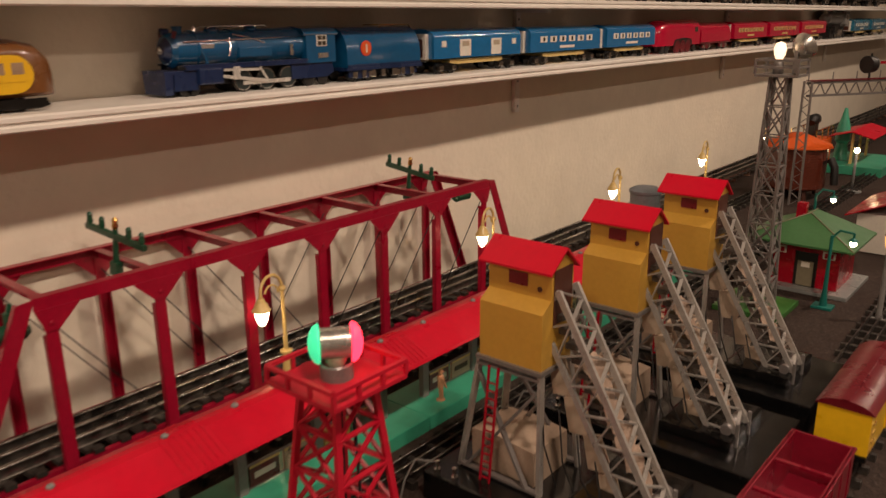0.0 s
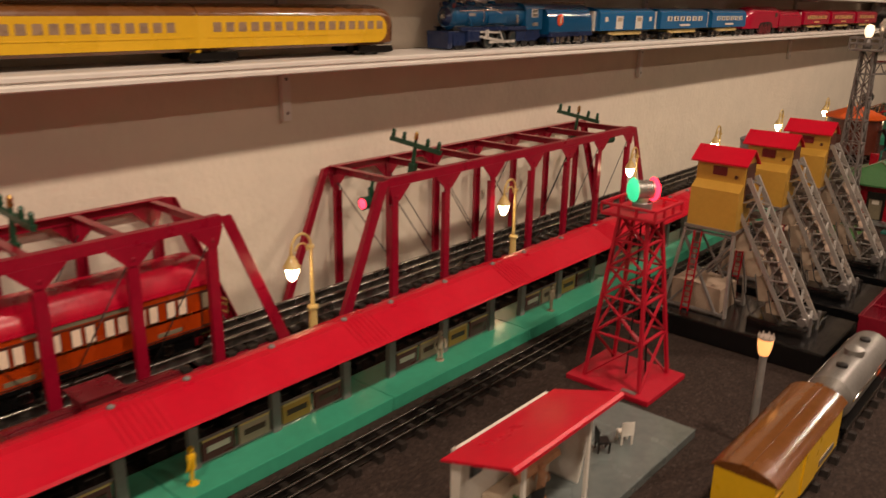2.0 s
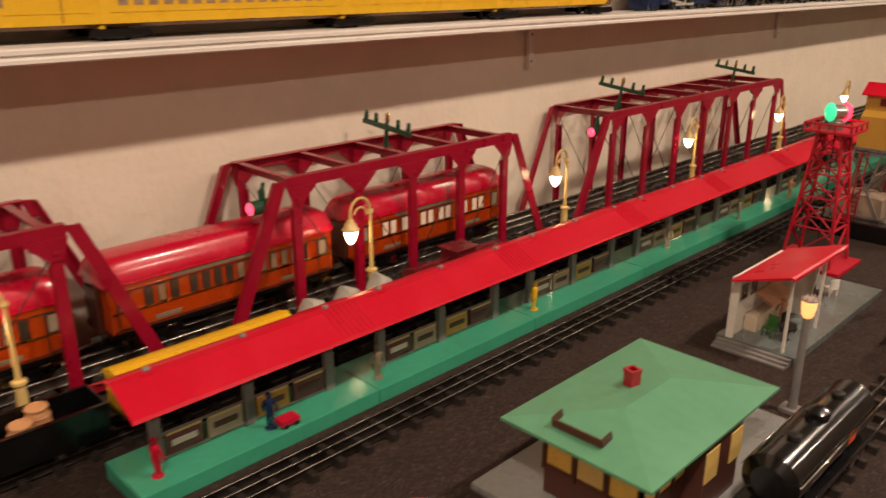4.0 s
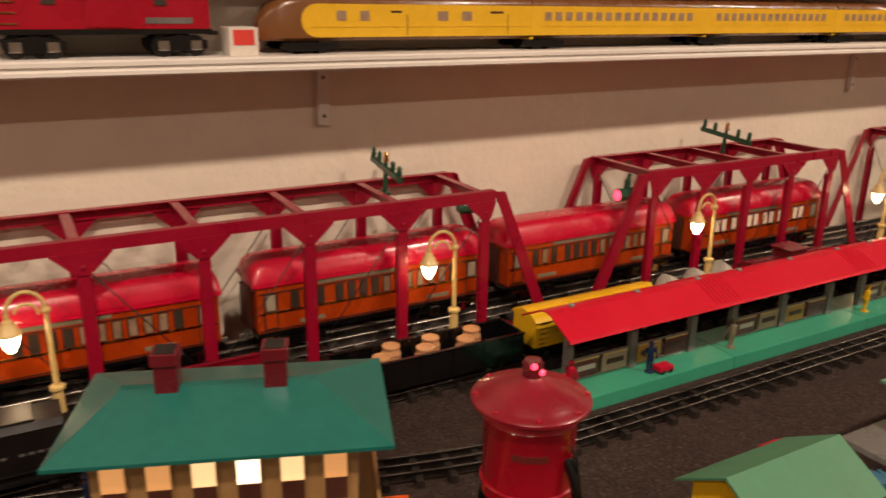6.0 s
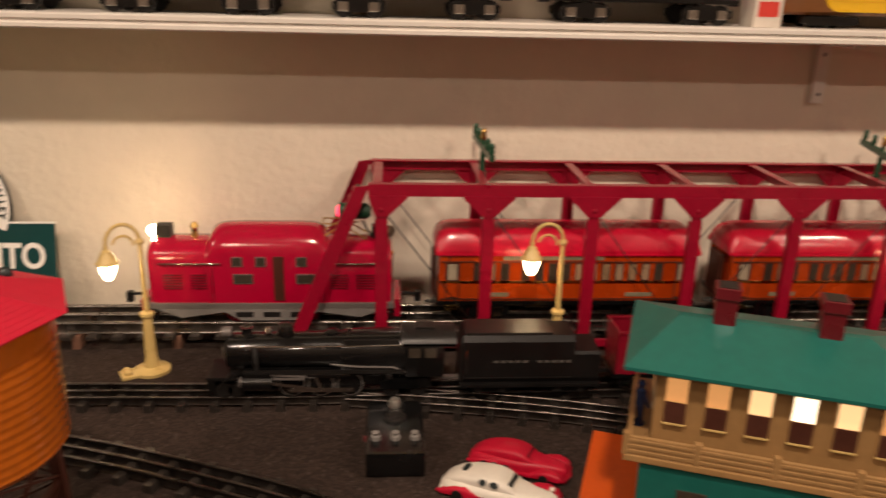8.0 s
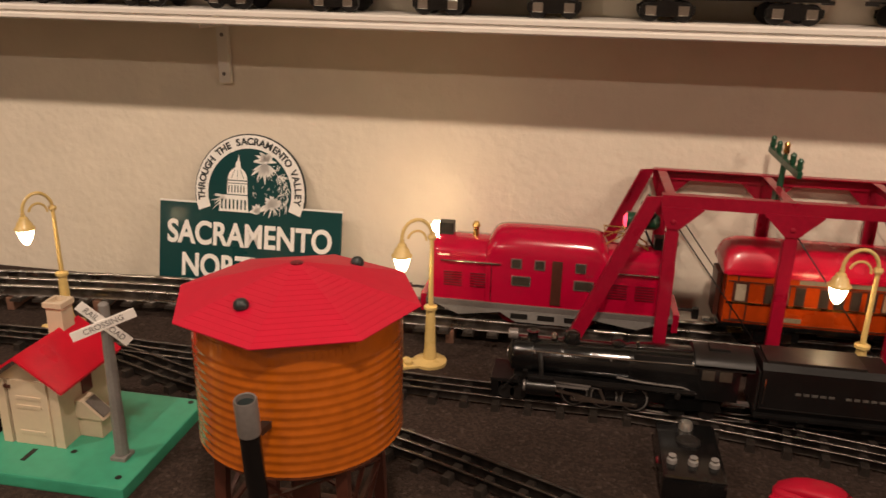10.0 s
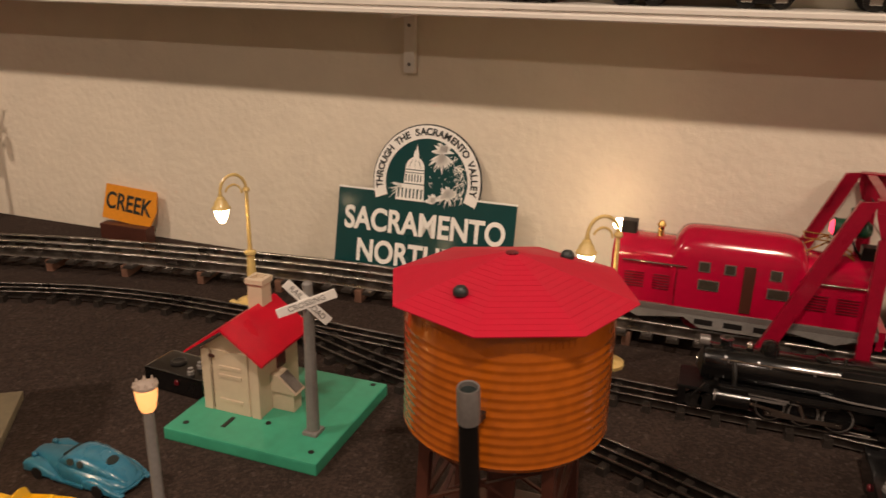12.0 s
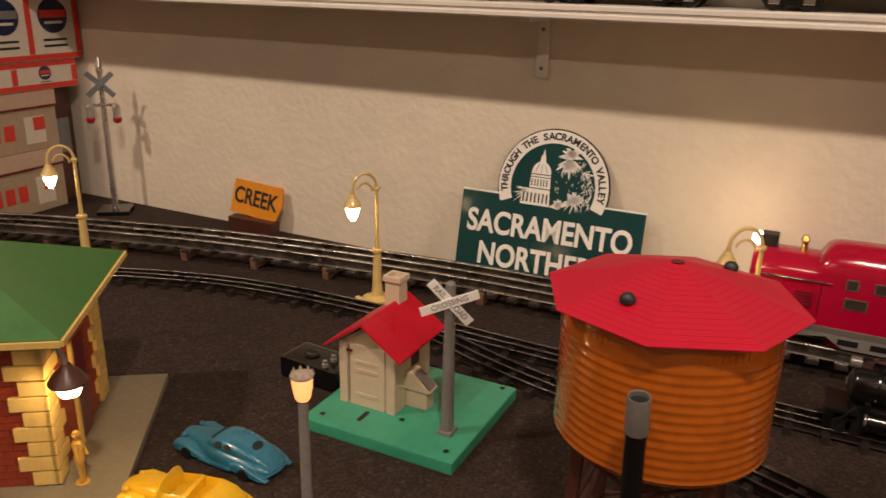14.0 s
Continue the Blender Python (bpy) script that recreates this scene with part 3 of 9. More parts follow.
marker(-0.905, -0.63, 0.197, 0, "redlamp")
marker(-0.95, 1.025, 0.197, 180, "redlamp")
marker(-0.95, -0.905, 0.197, 180, "redlamp")

# ---- gooseneck lamps ----


def gooseneck():
    g = thing("gooseneck_street_lamp", "cream enamelled gooseneck street lamp with a lit bulb", "street lamp", "gooseneck street lamps")
    bm = B()
    lathe(bm, [(0.022, 0), (0.022, 0.004), (0.016, 0.0065), (0.0095, 0.008), (0.0075, 0.02), (0.0062, 0.06), (0.0058, 0.074), (0.0085, 0.076), (0.0085, 0.0795), (0.0055, 0.081), (0, 0.081)], 20)
    for sx in (-1, 1):
        lathe(bm, [(0.005, 0), (0.005, 0.008), (0.003, 0.0095), (0, 0.0095)], 10, (0.004 * sx, -0.03, 0))
    box(bm, -0.012, 0.012, -0.038, 0.0, 0, 0.004, 0.0015)
    part("base", bm, "cream", g)
    part("pole", tube(B(), [(0, 0, 0.078), (0, 0, 0.12), (0, 0, 0.172)], [0.0034, 0.0029, 0.0025], 10), "cream", g)
    arc = [(0, -0.019 + 0.019 * math.cos(a), 0.172 + 0.0225 * math.sin(a)) for a in [math.pi * i / 14 for i in range(15)]] + [(0, -0.038, 0.166)]
    part("gooseneck", tube(B(), arc, 0.0023, 8), "cream", g)
    arc2 = [(0, -0.019 + 0.012 * math.cos(a), 0.167 + 0.0135 * math.sin(a)) for a in [math.pi * i / 10 * 0.9 for i in range(11)]]
    bm = tube(B(), arc2, 0.0016, 6)
    lathe(bm, [(0.0045, 0), (0.0055, 0.003), (0.0045, 0.006), (0, 0.006)], 10, (0, 0, 0.168))
    part("scroll", bm, "cream", g)
    part("shade", lathe(B(), [(0.0128, 0), (0.0132, 0.0016), (0.0104, 0.0042), (0.0088, 0.0095), (0.0062, 0.0125), (0.0054, 0.0155), (0.003, 0.0175), (0.0028, 0.022), (0, 0.022)], 20, (0, -0.038, 0.1492)), "cream", g, "bell-shaped cream shade")
    part("bulb", lathe(B(), [(0, -0.0215), (0.0032, -0.0203), (0.0068, -0.0145), (0.0094, -0.0065), (0.0101, -0.002), (0.0096, 0.001), (0, 0.001)], 16, (0, -0.038, 0.1488)), "bulb", g, "glowing warm bulb")
    return g


first = gooseneck()
spots = [(-0.855, -2.005, 28), (-0.857, -1.495, 2), (-0.855, -2.52, 58), (-0.757, -3.02, 52), (-0.853, -0.985, -10), (-0.851, -0.48, 0), (-0.849, 0.005, 4), (-0.851, 0.51, 3), (-0.852, 1.0, 6), (-0.852, 1.49, 4), (-0.852, 2.0, 2), (-0.852, 2.5, 0)]
for i, (x, y, yaw) in enumerate(spots):
    if i:
        copy_thing(first, pose(x, y, 0, 0, 0, yaw))
first.matrix_basis = pose(spots[0][0], spots[0][1], 0, 0, 0, spots[0][2])

# ---- station platform ----


def figure(x, y, z, coat, legs, h=0.042, yaw=0, kind="standing"):
    """A small painted toy figure, one plain shape."""
    f = thing("toy_figure", "tiny painted metal toy figure on the layout", "figurine", "toy figures", at=pose(x, y, z, 0, 0, yaw))
    bm = B()
    lathe(bm, [(0.0065, 0), (0.0065, 0.0008), (0, 0.001)], 12)
    for s in (-1, 1):
        tube(bm, [(s * 0.0022, -0.0015, 0.0008), (s * 0.0022, 0.001, 0.0035), (s * 0.0024, 0.0005, h * 0.25), (s * 0.0022, 0, h * 0.48)], [0.0016, 0.0018, 0.0021, 0.0026], 8)
    lathe(bm, [(0.0042, h * 0.42), (0.0046, h * 0.5), (0.004, h * 0.6), (0.0052, h * 0.74), (0.0042, h * 0.8), (0.0017, h * 0.825), (0.0018, h * 0.845), (0.0032, h * 0.875), (0.0034, h * 0.92), (0.0042, h * 0.935), (0.003, h * 0.945), (0.0026, h * 0.99), (0, h)], 12)
    tube(bm, [(0.006, 0, h * 0.75), (0.0085, 0.002, h * 0.55), (0.0075, 0.004, h * 0.45)], 0.0016, 6)
    tube(bm, [(-0.006, 0, h * 0.75), (-0.0085, 0.002, h * 0.55), (-0.0075, 0.004, h * 0.45)], 0.0016, 6)
    ob = part("body", bm, coat, f)
    return f


def platform():
    p = thing("station_platform", "toy station platform with a red roof and green base", "station platform", "station platforms")
    L = 0.3042
    part("base", box(B(), -0.041, 0.0455, 0.0, L, 0, 0.02, 0.0018), "green", p, "green enamelled base")
    bm = B()
    prof = [(-0.052, 0.1045), (-0.05, 0.108), (-0.01, 0.1275), (0, 0.129), (0.01, 0.1275), (0.05, 0.108), (0.052, 0.1045), (0.0505, 0.1045), (0.049, 0.1065), (0.0095, 0.1258), (0, 0.1272), (-0.0095, 0.1258), (-0.049, 0.1065), (-0.0505, 0.1045)]
    slab(bm, prof, "y", 0.0, 0.3048)
    part("roof", bm, "roofred", p, "glossy red sheet roof")
    for k in range(7):
        y = L - 0.006 - k * 0.0075
        bm = B()
        for s in (-1, 1):
            tube(bm, [(s * 0.006, y, 0.1288), (s * 0.016, y, 0.1248), (s * 0.048, y, 0.1091)], 0.0013, 6)
        part("roof_rib", bm, "roofred", p)
    for y in (0.04, 0.15, 0.262):
        post = part("post", box(B(), -0.004, 0.004, y - 0.006, y + 0.006, 0.02, 0.107, 0.0008), "post", p, "grey flat post")
        part("roof_screw", lathe(B(), [(0.004, 0), (0.004, 0.002), (0.002, 0.0035), (0, 0.0035)], 10, (0, y, 0.129)), "post", p)
        bm = B()
        bar(bm, (-0.03, y, 0.113), (0.03, y, 0.113), 0.004, 0.003)
        part("roof_truss", bm, "post", p)
    part("roof_lamp", lathe(B(), [(0.006, 0), (0.006, 0.006), (0, 0.008)], 10, (0.02, 0.2, 0.104)), "white", p)
    cols = (("maroon", "cream"), ("yellow", "cardtan"), ("paper", "maroon"))
    for k, (a, b) in enumerate(((0.046, 0.144), (0.156, 0.256))):
        fence = part("fence", box(B(), -0.0008, 0.0008, a, b, 0.022, 0.0245), "post", p)
        part("fence_rail", box(B(), -0.0008, 0.0008, a, b, 0.05, 0.0525), "post", fence)
        for j in range(2):
            y0 = a + 0.004 + j * (b - a) / 2
            y1 = y0 + (b - a) / 2 - 0.008
            bd = part("billboard", box(B(), -0.0016, 0.0018, y0, y1, 0.0245, 0.05), cols[(k + j) % 3][j], fence, "small framed advertising board")
            part("print_bar", box(B(), 0.0018, 0.0026, y0 + 0.006, y1 - 0.006, 0.034, 0.041), "paper" if (k + j) % 3 == 0 and j == 0 else "darkbrown", fence)
            part("board_frame", box(B(), 0.0016, 0.0024, y0, y1, 0.048, 0.0505), "cream", fence)
    return p


plat = platform()
for k in range(1, 8):
    copy_thing(plat, pose(-0.685, -0.951 + 0.305 * k, 0))
plat.matrix_basis = pose(-0.685, -0.951, 0)
for x, y, c in ((-0.664, -0.922, "plasticred"), (-0.66, -0.79, "navy"), (-0.662, -0.317, "bright"), (-0.664, -0.628, "olive"), (-0.67, 0.089, "winpale"), (-0.66, 0.36, "olive"), (-0.66, 0.62, "skin")):
    figure(x, y, 0.02, c, "navy", 0.045, 211 * (y + 1))
lug = thing("toy_luggage_cart", "tiny red toy luggage cart on the platform", "cart", at=pose(-0.653, -0.772, 0.02))
part("body", box(B(), -0.008, 0.008, -0.012, 0.012, 0.003, 0.01, 0.001), "plasticred", lug)
for y in (-0.007, 0.007):
    part("wheel", tube(B(), [(-0.009, y, 0.003), (0.009, y, 0.003)], 0.003, 8), "dull", lug)

# ---- coal elevators ----


def lattice(bm, a, b, c, d, n, w):
    """Zigzag bars between the lines a-b and c-d."""
    a, b, c, d = map(Vector, (a, b, c, d))
    for i in range(n):
        p, q = a.lerp(b, i / n), c.lerp(d, (i + 0.5) / n)
        bar(bm, p, q, w, w * 0.5)
        bar(bm, q, a.lerp(b, (i + 1) / n), w, w * 0.5)


def coal_elevator():
    """Local origin under the middle of the house; -y is the windowed face, the conveyor falls towards +x."""
    c = thing("coal_elevator", "yellow toy coal elevator with red roof, grey frame and sloping conveyor", "coal elevator", "coal elevators")
    bm = B()
    box(bm, -0.085, 0.21, -0.058, 0.115, 0, 0.036, 0.003)
    box(bm, 0.08, 0.17, -0.02, 0.09, 0.036, 0.05, 0.004)
    part("base", bm, "black", c, "glossy black moulded base")
    # house
    bm = B()
    face = [(-0.004, 0.2865), (-0.004, 0.252), (-0.02, 0.241), (-0.02, 0.18), (0.037, 0.18), (0.037, 0.2835), (0.016, 0.3)]
    slab(bm, face, "x", -0.034, 0.0435)
    part("house", bm, "yellow", c)
    bm = B()
    for y1, z1 in ((-0.0125, 0.2805), (0.042, 0.2785)):
        slab(bm, [(0.016, 0.302), (y1, z1), (y1, z1 + 0.0024), (0.016, 0.3045)], "x", -0.042, 0.0485)
    part("roof", bm, "roofred", c, "red gabled sheet roof")
    w = part("window", box(B(), -0.008, 0.015, -0.0052, -0.0035, 0.262, 0.276), "maroon", c, "dark red window")
    # Dark brown disc and end panel draw the shade inside the house openings.
    part("hole", lathe(B(), [(0.003, 0), (0.003, 0.001), (0, 0.001)], 10), "darkbrown", c).matrix_basis = pose(0.03, -0.0045, 0.262, 90, 0, 0)
    part("window", box(B(), 0.043, 0.0445, 0.0, 0.034, 0.225, 0.283), "darkbrown", c, "dark panel drawn as the shade in the open end")
    part("skirt", box(B(), -0.037, 0.0465, -0.0235, 0.042, 0.175, 0.18, 0.0006), "grey", c, "grey metal sill")
    # legs
    tops = [(-0.034, -0.018), (0.043, -0.018), (-0.034, 0.038), (0.043, 0.038)]
    feet = [(-0.06, -0.02), (0.046, -0.02), (-0.06, 0.06), (0.046, 0.06)]
    for (x0, y0), (x1, y1) in zip(tops, feet):
        part("leg", bar(B(), (x0, y0, 0.177), (x1, y1, 0.036), 0.008, 0.004), "alu", c)
    for y0, y1 in ((-0.019, -0.021), (0.039, 0.061)):
        for a, b, w in (((-0.036, y0, 0.16), (0.03, y1, 0.04), 0.006), ((0.043, y0, 0.16), (-0.05, y1, 0.04), 0.006), ((-0.06, y1, 0.04), (0.045, y1, 0.04), 0.007), ((-0.036, y0, 0.17), (0.043, y0, 0.17), 0.007)):
            part("cross_brace", bar(B(), a, b, w, 0.003), "grey", c)
    bm = B()
    for s in (-1, 1):
        bar(bm, (-0.012 + s * 0.006, -0.024, 0.172), (-0.016 + s * 0.006, -0.034, 0.037), 0.0018, 0.0025)
    for i in range(13):
        z = 0.042 + i * 0.0092
        k = (z - 0.037) / 0.123
        bar(bm, (-0.022 + 0.004 * k, -0.034 + 0.01 * k, z), (-0.010 + 0.004 * k, -0.034 + 0.01 * k, z), 0.0015)
    part("ladder", bm, "red", c, "thin red ladder")
    bm = B()
    slab(bm, [(-0.052, 0.036), (-0.054, 0.078), (-0.02, 0.081), (0.03, 0.076), (0.032, 0.036)], "y", -0.008, 0.06)
    part("coal_bin", bm, "beige", c, "beige card bin under the house")
    # conveyor
    top, bot = (0.047, 0.262), (0.168, 0.052)
    for y in (0.002, 0.036):
        bm = B()
        bar(bm, (top[0], y, top[1]), (bot[0], y, bot[1]), 0.004, 0.007)
        bar(bm, (top[0] - 0.022, y, top[1] - 0.03), (bot[0] - 0.03, y, bot[1] - 0.012), 0.004, 0.006)
        lattice(bm, (top[0], y, top[1]), (bot[0], y, bot[1]), (top[0] - 0.022, y, top[1] - 0.03), (bot[0] - 0.03, y, bot[1] - 0.012), 7, 0.0034)
        part("conveyor_side", bm, "alu", c)
    for i in range(14):
        ya, yb = ((0.002, 0.036), (0.036, 0.002))[i % 2]
        a, b = [(top[0] + (bot[0] - top[0]) * k / 14, y, top[1] + (bot[1] - top[1]) * k / 14) for y, k in ((ya, i), (yb, i + 1))]
        part("conveyor_lacing", bar(B(), a, b, 0.004, 0.002), "alu", c)
    bm = B()
    rnd = random.Random(5)
    for i in range(15):
        k = (i + 0.5) / 15
        x, z = top[0] + (bot[0] - top[0]) * k - 0.014, top[1] + (bot[1] - top[1]) * k - 0.008
        box(bm, x - 0.006, x + 0.006, 0.006, 0.032, z - 0.004, z + 0.002)
    part("bucket_chain", bm, "chain", c, "dull metal bucket chain")
    run = Vector((bot[0] - top[0], 0, bot[1] - top[1]))
    along = run.normalized()
    out = Vector((-along.z, 0, along.x))
    for i in range(6):
        k = 0.36 + i * 0.1
        mid = Vector((top[0], 0.019, top[1])) + run * k - out * (0.006 + 0.004 * rnd.random())
        flap = slab(B(), [(-0.014 - 0.004 * rnd.random(), -0.012), (-0.012, 0.013), (0.004, 0.015 + 0.003 * rnd.random()), (0.017, 0.006), (0.013, -0.014)], "z", -0.0006, 0.0006)
        m = Matrix((along, Vector((0, 1, 0)), out)).transposed().to_4x4()
        part("card_flap", flap, "lining", c, "torn pale card flap inside the conveyor").matrix_basis = Matrix.Translation(mid) @ m @ Matrix.Rotation(rnd.uniform(-0.5, 0.5), 4, "Z") @ Matrix.Rotation(rnd.uniform(-0.35, 0.35), 4, "X")
    bm = B()
    for i in range(4):
        k = 0.3 + i * 0.18
        x, z = top[0] + run.x * k - 0.036, top[1] + run.z * k - 0.034
        slab(bm, [(x - 0.01, z - 0.024), (x - 0.018, z + 0.014), (x + 0.002, z + 0.02), (x + 0.014, z - 0.006 - rnd.random() * 0.01), (x + 0.01, z - 0.022)], "y", 0.008 + 0.012 * rnd.random(), 0.012 + 0.014 * rnd.random())
    part("torn_card_lining", bm, "cardtan", c, "torn grey-brown card lining behind the conveyor")
    for i in range(4):
        x = 0.06 + 0.022 * i
        part("loose_wire", tube(B(), [(x, -0.01, 0.05), (x - 0.01, -0.018 - 0.006 * rnd.random(), 0.1 - 0.012 * i), (x - 0.024, -0.006, 0.16 - 0.022 * i)], 0.001, 5), "dull", c)
    bm = B()
    for s in (-1, 1):
        bar(bm, (bot[0] + 0.002, 0.019 + s * 0.02, 0.036), (bot[0] + 0.002, 0.019 + s * 0.02, 0.066), 0.004)
    tube(bm, [(bot[0] - 0.01, -0.006, 0.056), (bot[0] - 0.01, 0.048, 0.056)], 0.007, 10)
    part("foot_bearing", bm, "grey", c)
    for x, y in ((-0.07, -0.05), (-0.045, -0.05)):
        part("terminal", lathe(B(), [(0.004, 0), (0.004, 0.004), (0.0015, 0.005), (0.0015, 0.009), (0.003, 0.01), (0.003, 0.014), (0, 0.015)], 10, (x, y, 0.036)), "chrome", c, "nickel binding post")
    wire = [(-0.07, -0.05, 0.048), (-0.085, -0.07, 0.055), (-0.094, -0.078, 0.03), (-0.097, -0.085, 0.001)]
    part("wire", tube(B(), wire, 0.0013, 6), "post", c)
    return c


ce = coal_elevator()
copy_thing(ce, pose(-0.462, 0.725, 0))
copy_thing(ce, pose(-0.462, 0.938, 0))
ce.matrix_basis = pose(-0.462, 0.512, 0)

# ---- beacon ----
bc = thing("rotating_beacon_tower", "red lattice beacon tower with a green and red rotating lamp", "beacon tower", at=pose(-0.462, 0.2585, 0))
part("base", box(B(), -0.064, 0.064, -0.058, 0.058, 0, 0.008, 0.002), "towerred", bc, "red square base plate")
part("name_plate", box(B(), 0.02, 0.042, -0.052, -0.044, 0.008, 0.0088), "grey", bc)
HB, HT, ZT = 0.043, 0.02, 0.247
for sx in (-1, 1):
    for sy in (-1, 1):
        part("leg", bar(B(), (sx * HB, sy * HB, 0.006), (sx * HT, sy * HT, ZT), 0.006, 0.004), "towerred", bc)
lev = [0.008, 0.075, 0.13, 0.172, 0.21, ZT]
for i in range(5):
    bm = B()
    for z, flag in ((lev[i + 1], 1),):
        h = HB + (HT - HB) * z / ZT
        for a, b in (((-h, -h), (h, -h)), ((h, -h), (h, h)), ((h, h), (-h, h)), ((-h, h), (-h, -h))):
            bar(bm, (*a, z), (*b, z), 0.005, 0.002)
    h0, h1 = HB + (HT - HB) * lev[i] / ZT, HB + (HT - HB) * lev[i + 1] / ZT
    sq = ((-1, -1), (1, -1), (1, 1), (-1, 1))
    for k in range(4):
        a, b = sq[k], sq[(k + 1) % 4]
        bar(bm, (a[0] * h0, a[1] * h0, lev[i]), (b[0] * h1, b[1] * h1, lev[i + 1]), 0.004, 0.002)
        if i != 0:
            bar(bm, (b[0] * h0, b[1] * h0, lev[i]), (a[0] * h1, a[1] * h1, lev[i + 1]), 0.004, 0.002)
    part("lattice_panel", bm, "towerred", bc)
part("wire", tube(B(), [(0, 0, 0.008), (0.003, 0, 0.1), (0, 0.002, ZT)], 0.0014, 6), "matting_black", bc)
part("ladder", tube(B(), [(0.03, 0.0, 0.008), (0.016, 0.0, ZT)], 0.0014, 6), "matting_black", bc)
bm = B()
box(bm, -0.04, 0.04, -0.04, 0.04, 0.246, 0.25, 0.0008)
part("deck", bm, "towerred", bc)
bm = B()
for k in range(4):
    a, b = sq[k], sq[(k + 1) % 4]
    bar(bm, (a[0] * 0.039, a[1] * 0.039, 0.262), (b[0] * 0.039, b[1] * 0.039, 0.262), 0.004, 0.003)
    for q in (0, 0.33, 0.66):
        x, y = a[0] + (b[0] - a[0]) * q, a[1] + (b[1] - a[1]) * q
        bar(bm, (x * 0.039, y * 0.039, 0.25), (x * 0.039, y * 0.039, 0.262), 0.003)
part("railing", bm, "towerred", bc)
part("socket", lathe(B(), [(0.0135, 0.25), (0.0135, 0.262), (0.0122, 0.2635), (0.0118, 0.258), (0, 0.258)], 20), "grey", bc, "grey tin lamp socket")
# Pale opaque colour holds the whitish highlights of clear glass.
part("bulb", lathe(B(), [(0.005, 0.258), (0.0085, 0.264), (0.0085, 0.268), (0, 0.272)], 14), "winpale", bc, "clear bulb drawn in a pale highlight tone")
head = part("lamp_drum", tube(B(), [(0.0, -0.0125, 0), (0.0, -0.012, 0), (0, 0.012, 0), (0, 0.0125, 0)], [0.0118, 0.0126, 0.0126, 0.0118], 26), "silver", bc, "bright metal drum")
part("drum_strap", box(B(), -0.004, 0.004, -0.004, 0.004, -0.021, -0.0095, 0.0006), "silver", head)
for q, name, key, lab in ((-1, "red_lens", "beaconred", "glowing red lens"), (1, "green_lens", "greenlamp", "glowing green lens")):
    part(name, tube(B(), [(0, q * v, 0) for v in (0.0125, 0.014, 0.0175, 0.0205, 0.0218)][::q], [0.0155, 0.0165, 0.0142, 0.009, 0.003][::q], 24), key, head, lab)
head.matrix_basis = pose(0, 0, 0.2795, 0, 0, 141)

# ---- red-roofed refreshment shed ----
sh = thing("refreshment_shed", "open white shed with a red roof on a grey base", "toy building")
part("base", box(B(), -0.432, -0.318, -0.182, 0.172, 0, 0.012, 0.0015), "slate", sh, "grey metal base with steps")
for k in range(3):
    part("step", box(B(), -0.428, -0.322, -0.188 - 0.008 * k, -0.182 - 0.008 * k + 0.001, 0, 0.0095 - 0.003 * k, 0.0006), "post", sh)
part("back_wall", box(B(), -0.416, -0.412, -0.178, -0.024, 0.012, 0.1055), "white", sh, "white inner back wall")
for y, c in ((-0.15, "window"), (-0.118, "window"), (-0.062, "winpale")):
    w = part("wall_window", box(B(), -0.4124, -0.4112, y - 0.01, y + 0.01, 0.062, 0.086, 0.0004), "post", sh, "small dark framed window")
    part("pane", box(B(), -0.4114, -0.4108, y - 0.008, y + 0.008, 0.064, 0.084), c, w)
part("end_wall", slab(B(), [(-0.412, 0.012), (-0.412, 0.1055), (-0.352, 0.1215), (-0.366, 0.012)], "y", -0.028, -0.024), "white", sh)
part("corner_post", slab(B(), [(-0.418, 0.012), (-0.418, 0.1045), (-0.404, 0.108), (-0.408, 0.012)], "y", -0.182, -0.178), "white", sh, "white corner panel")
part("fascia", slab(B(), [(-0.404, 0.101), (-0.404, 0.107), (-0.332, 0.1295), (-0.332, 0.1255)], "y", -0.182, -0.178), "white", sh)
part("roof", slab(B(), [(-0.409, 0.1062), (-0.409, 0.1085), (-0.328, 0.1345), (-0.3245, 0.1325), (-0.3245, 0.129), (-0.328, 0.131)], "y", -0.208, -0.018), "roofred", sh, "flat red roof tilted up to the front")
part("counter", box(B(), -0.411, -0.392, -0.14, -0.045, 0.012, 0.036, 0.001), "ivory", sh, "pale serving counter")
part("awning", slab(B(), [(-0.412, 0.06), (-0.412, 0.063), (-0.386, 0.05), (-0.384, 0.0445)], "y", -0.11, -0.035), "skin", sh, "brown striped awning")
for y in (-0.174, -0.06):
    part("post", box(B(), -0.34, -0.3365, y - 0.002, y + 0.002, 0.012, 0.1265), "white", sh)
for x, y, c in ((-0.375, -0.135, "grass"), (-0.36, -0.105, "dull"), (-0.38, 0.05, "dull"), (-0.37, 0.085, "white")):
    st = thing("toy_chair", "tiny painted metal toy chair on the grey base", "chair", "toy chairs", at=pose(x, y, 0.012, 0, 0, 137 * y / 0.05))
    part("seat", box(B(), -0.008, 0.008, -0.008, 0.008, 0.012, 0.0145, 0.0006), c, st)
    part("backrest", box(B(), -0.008, 0.008, 0.0065, 0.008, 0.0145, 0.03, 0.0006), c, st)
    for a in (-0.0065, 0.0065):
        for b in (-0.0065, 0.0065):
            part("leg", bar(B(), (a, b, 0), (a, b, 0.0122), 0.002), c, st)
figure(-0.382, -0.075, 0.012, "skin", "navy", 0.04, 40)
tb = thing("toy_table", "tiny dark round toy table on the grey base", "table", at=pose(-0.352, -0.13, 0.012))
part("tabletop", lathe(B(), [(0.013, 0.018), (0.013, 0.0205), (0, 0.0205)], 16), "dull", tb)
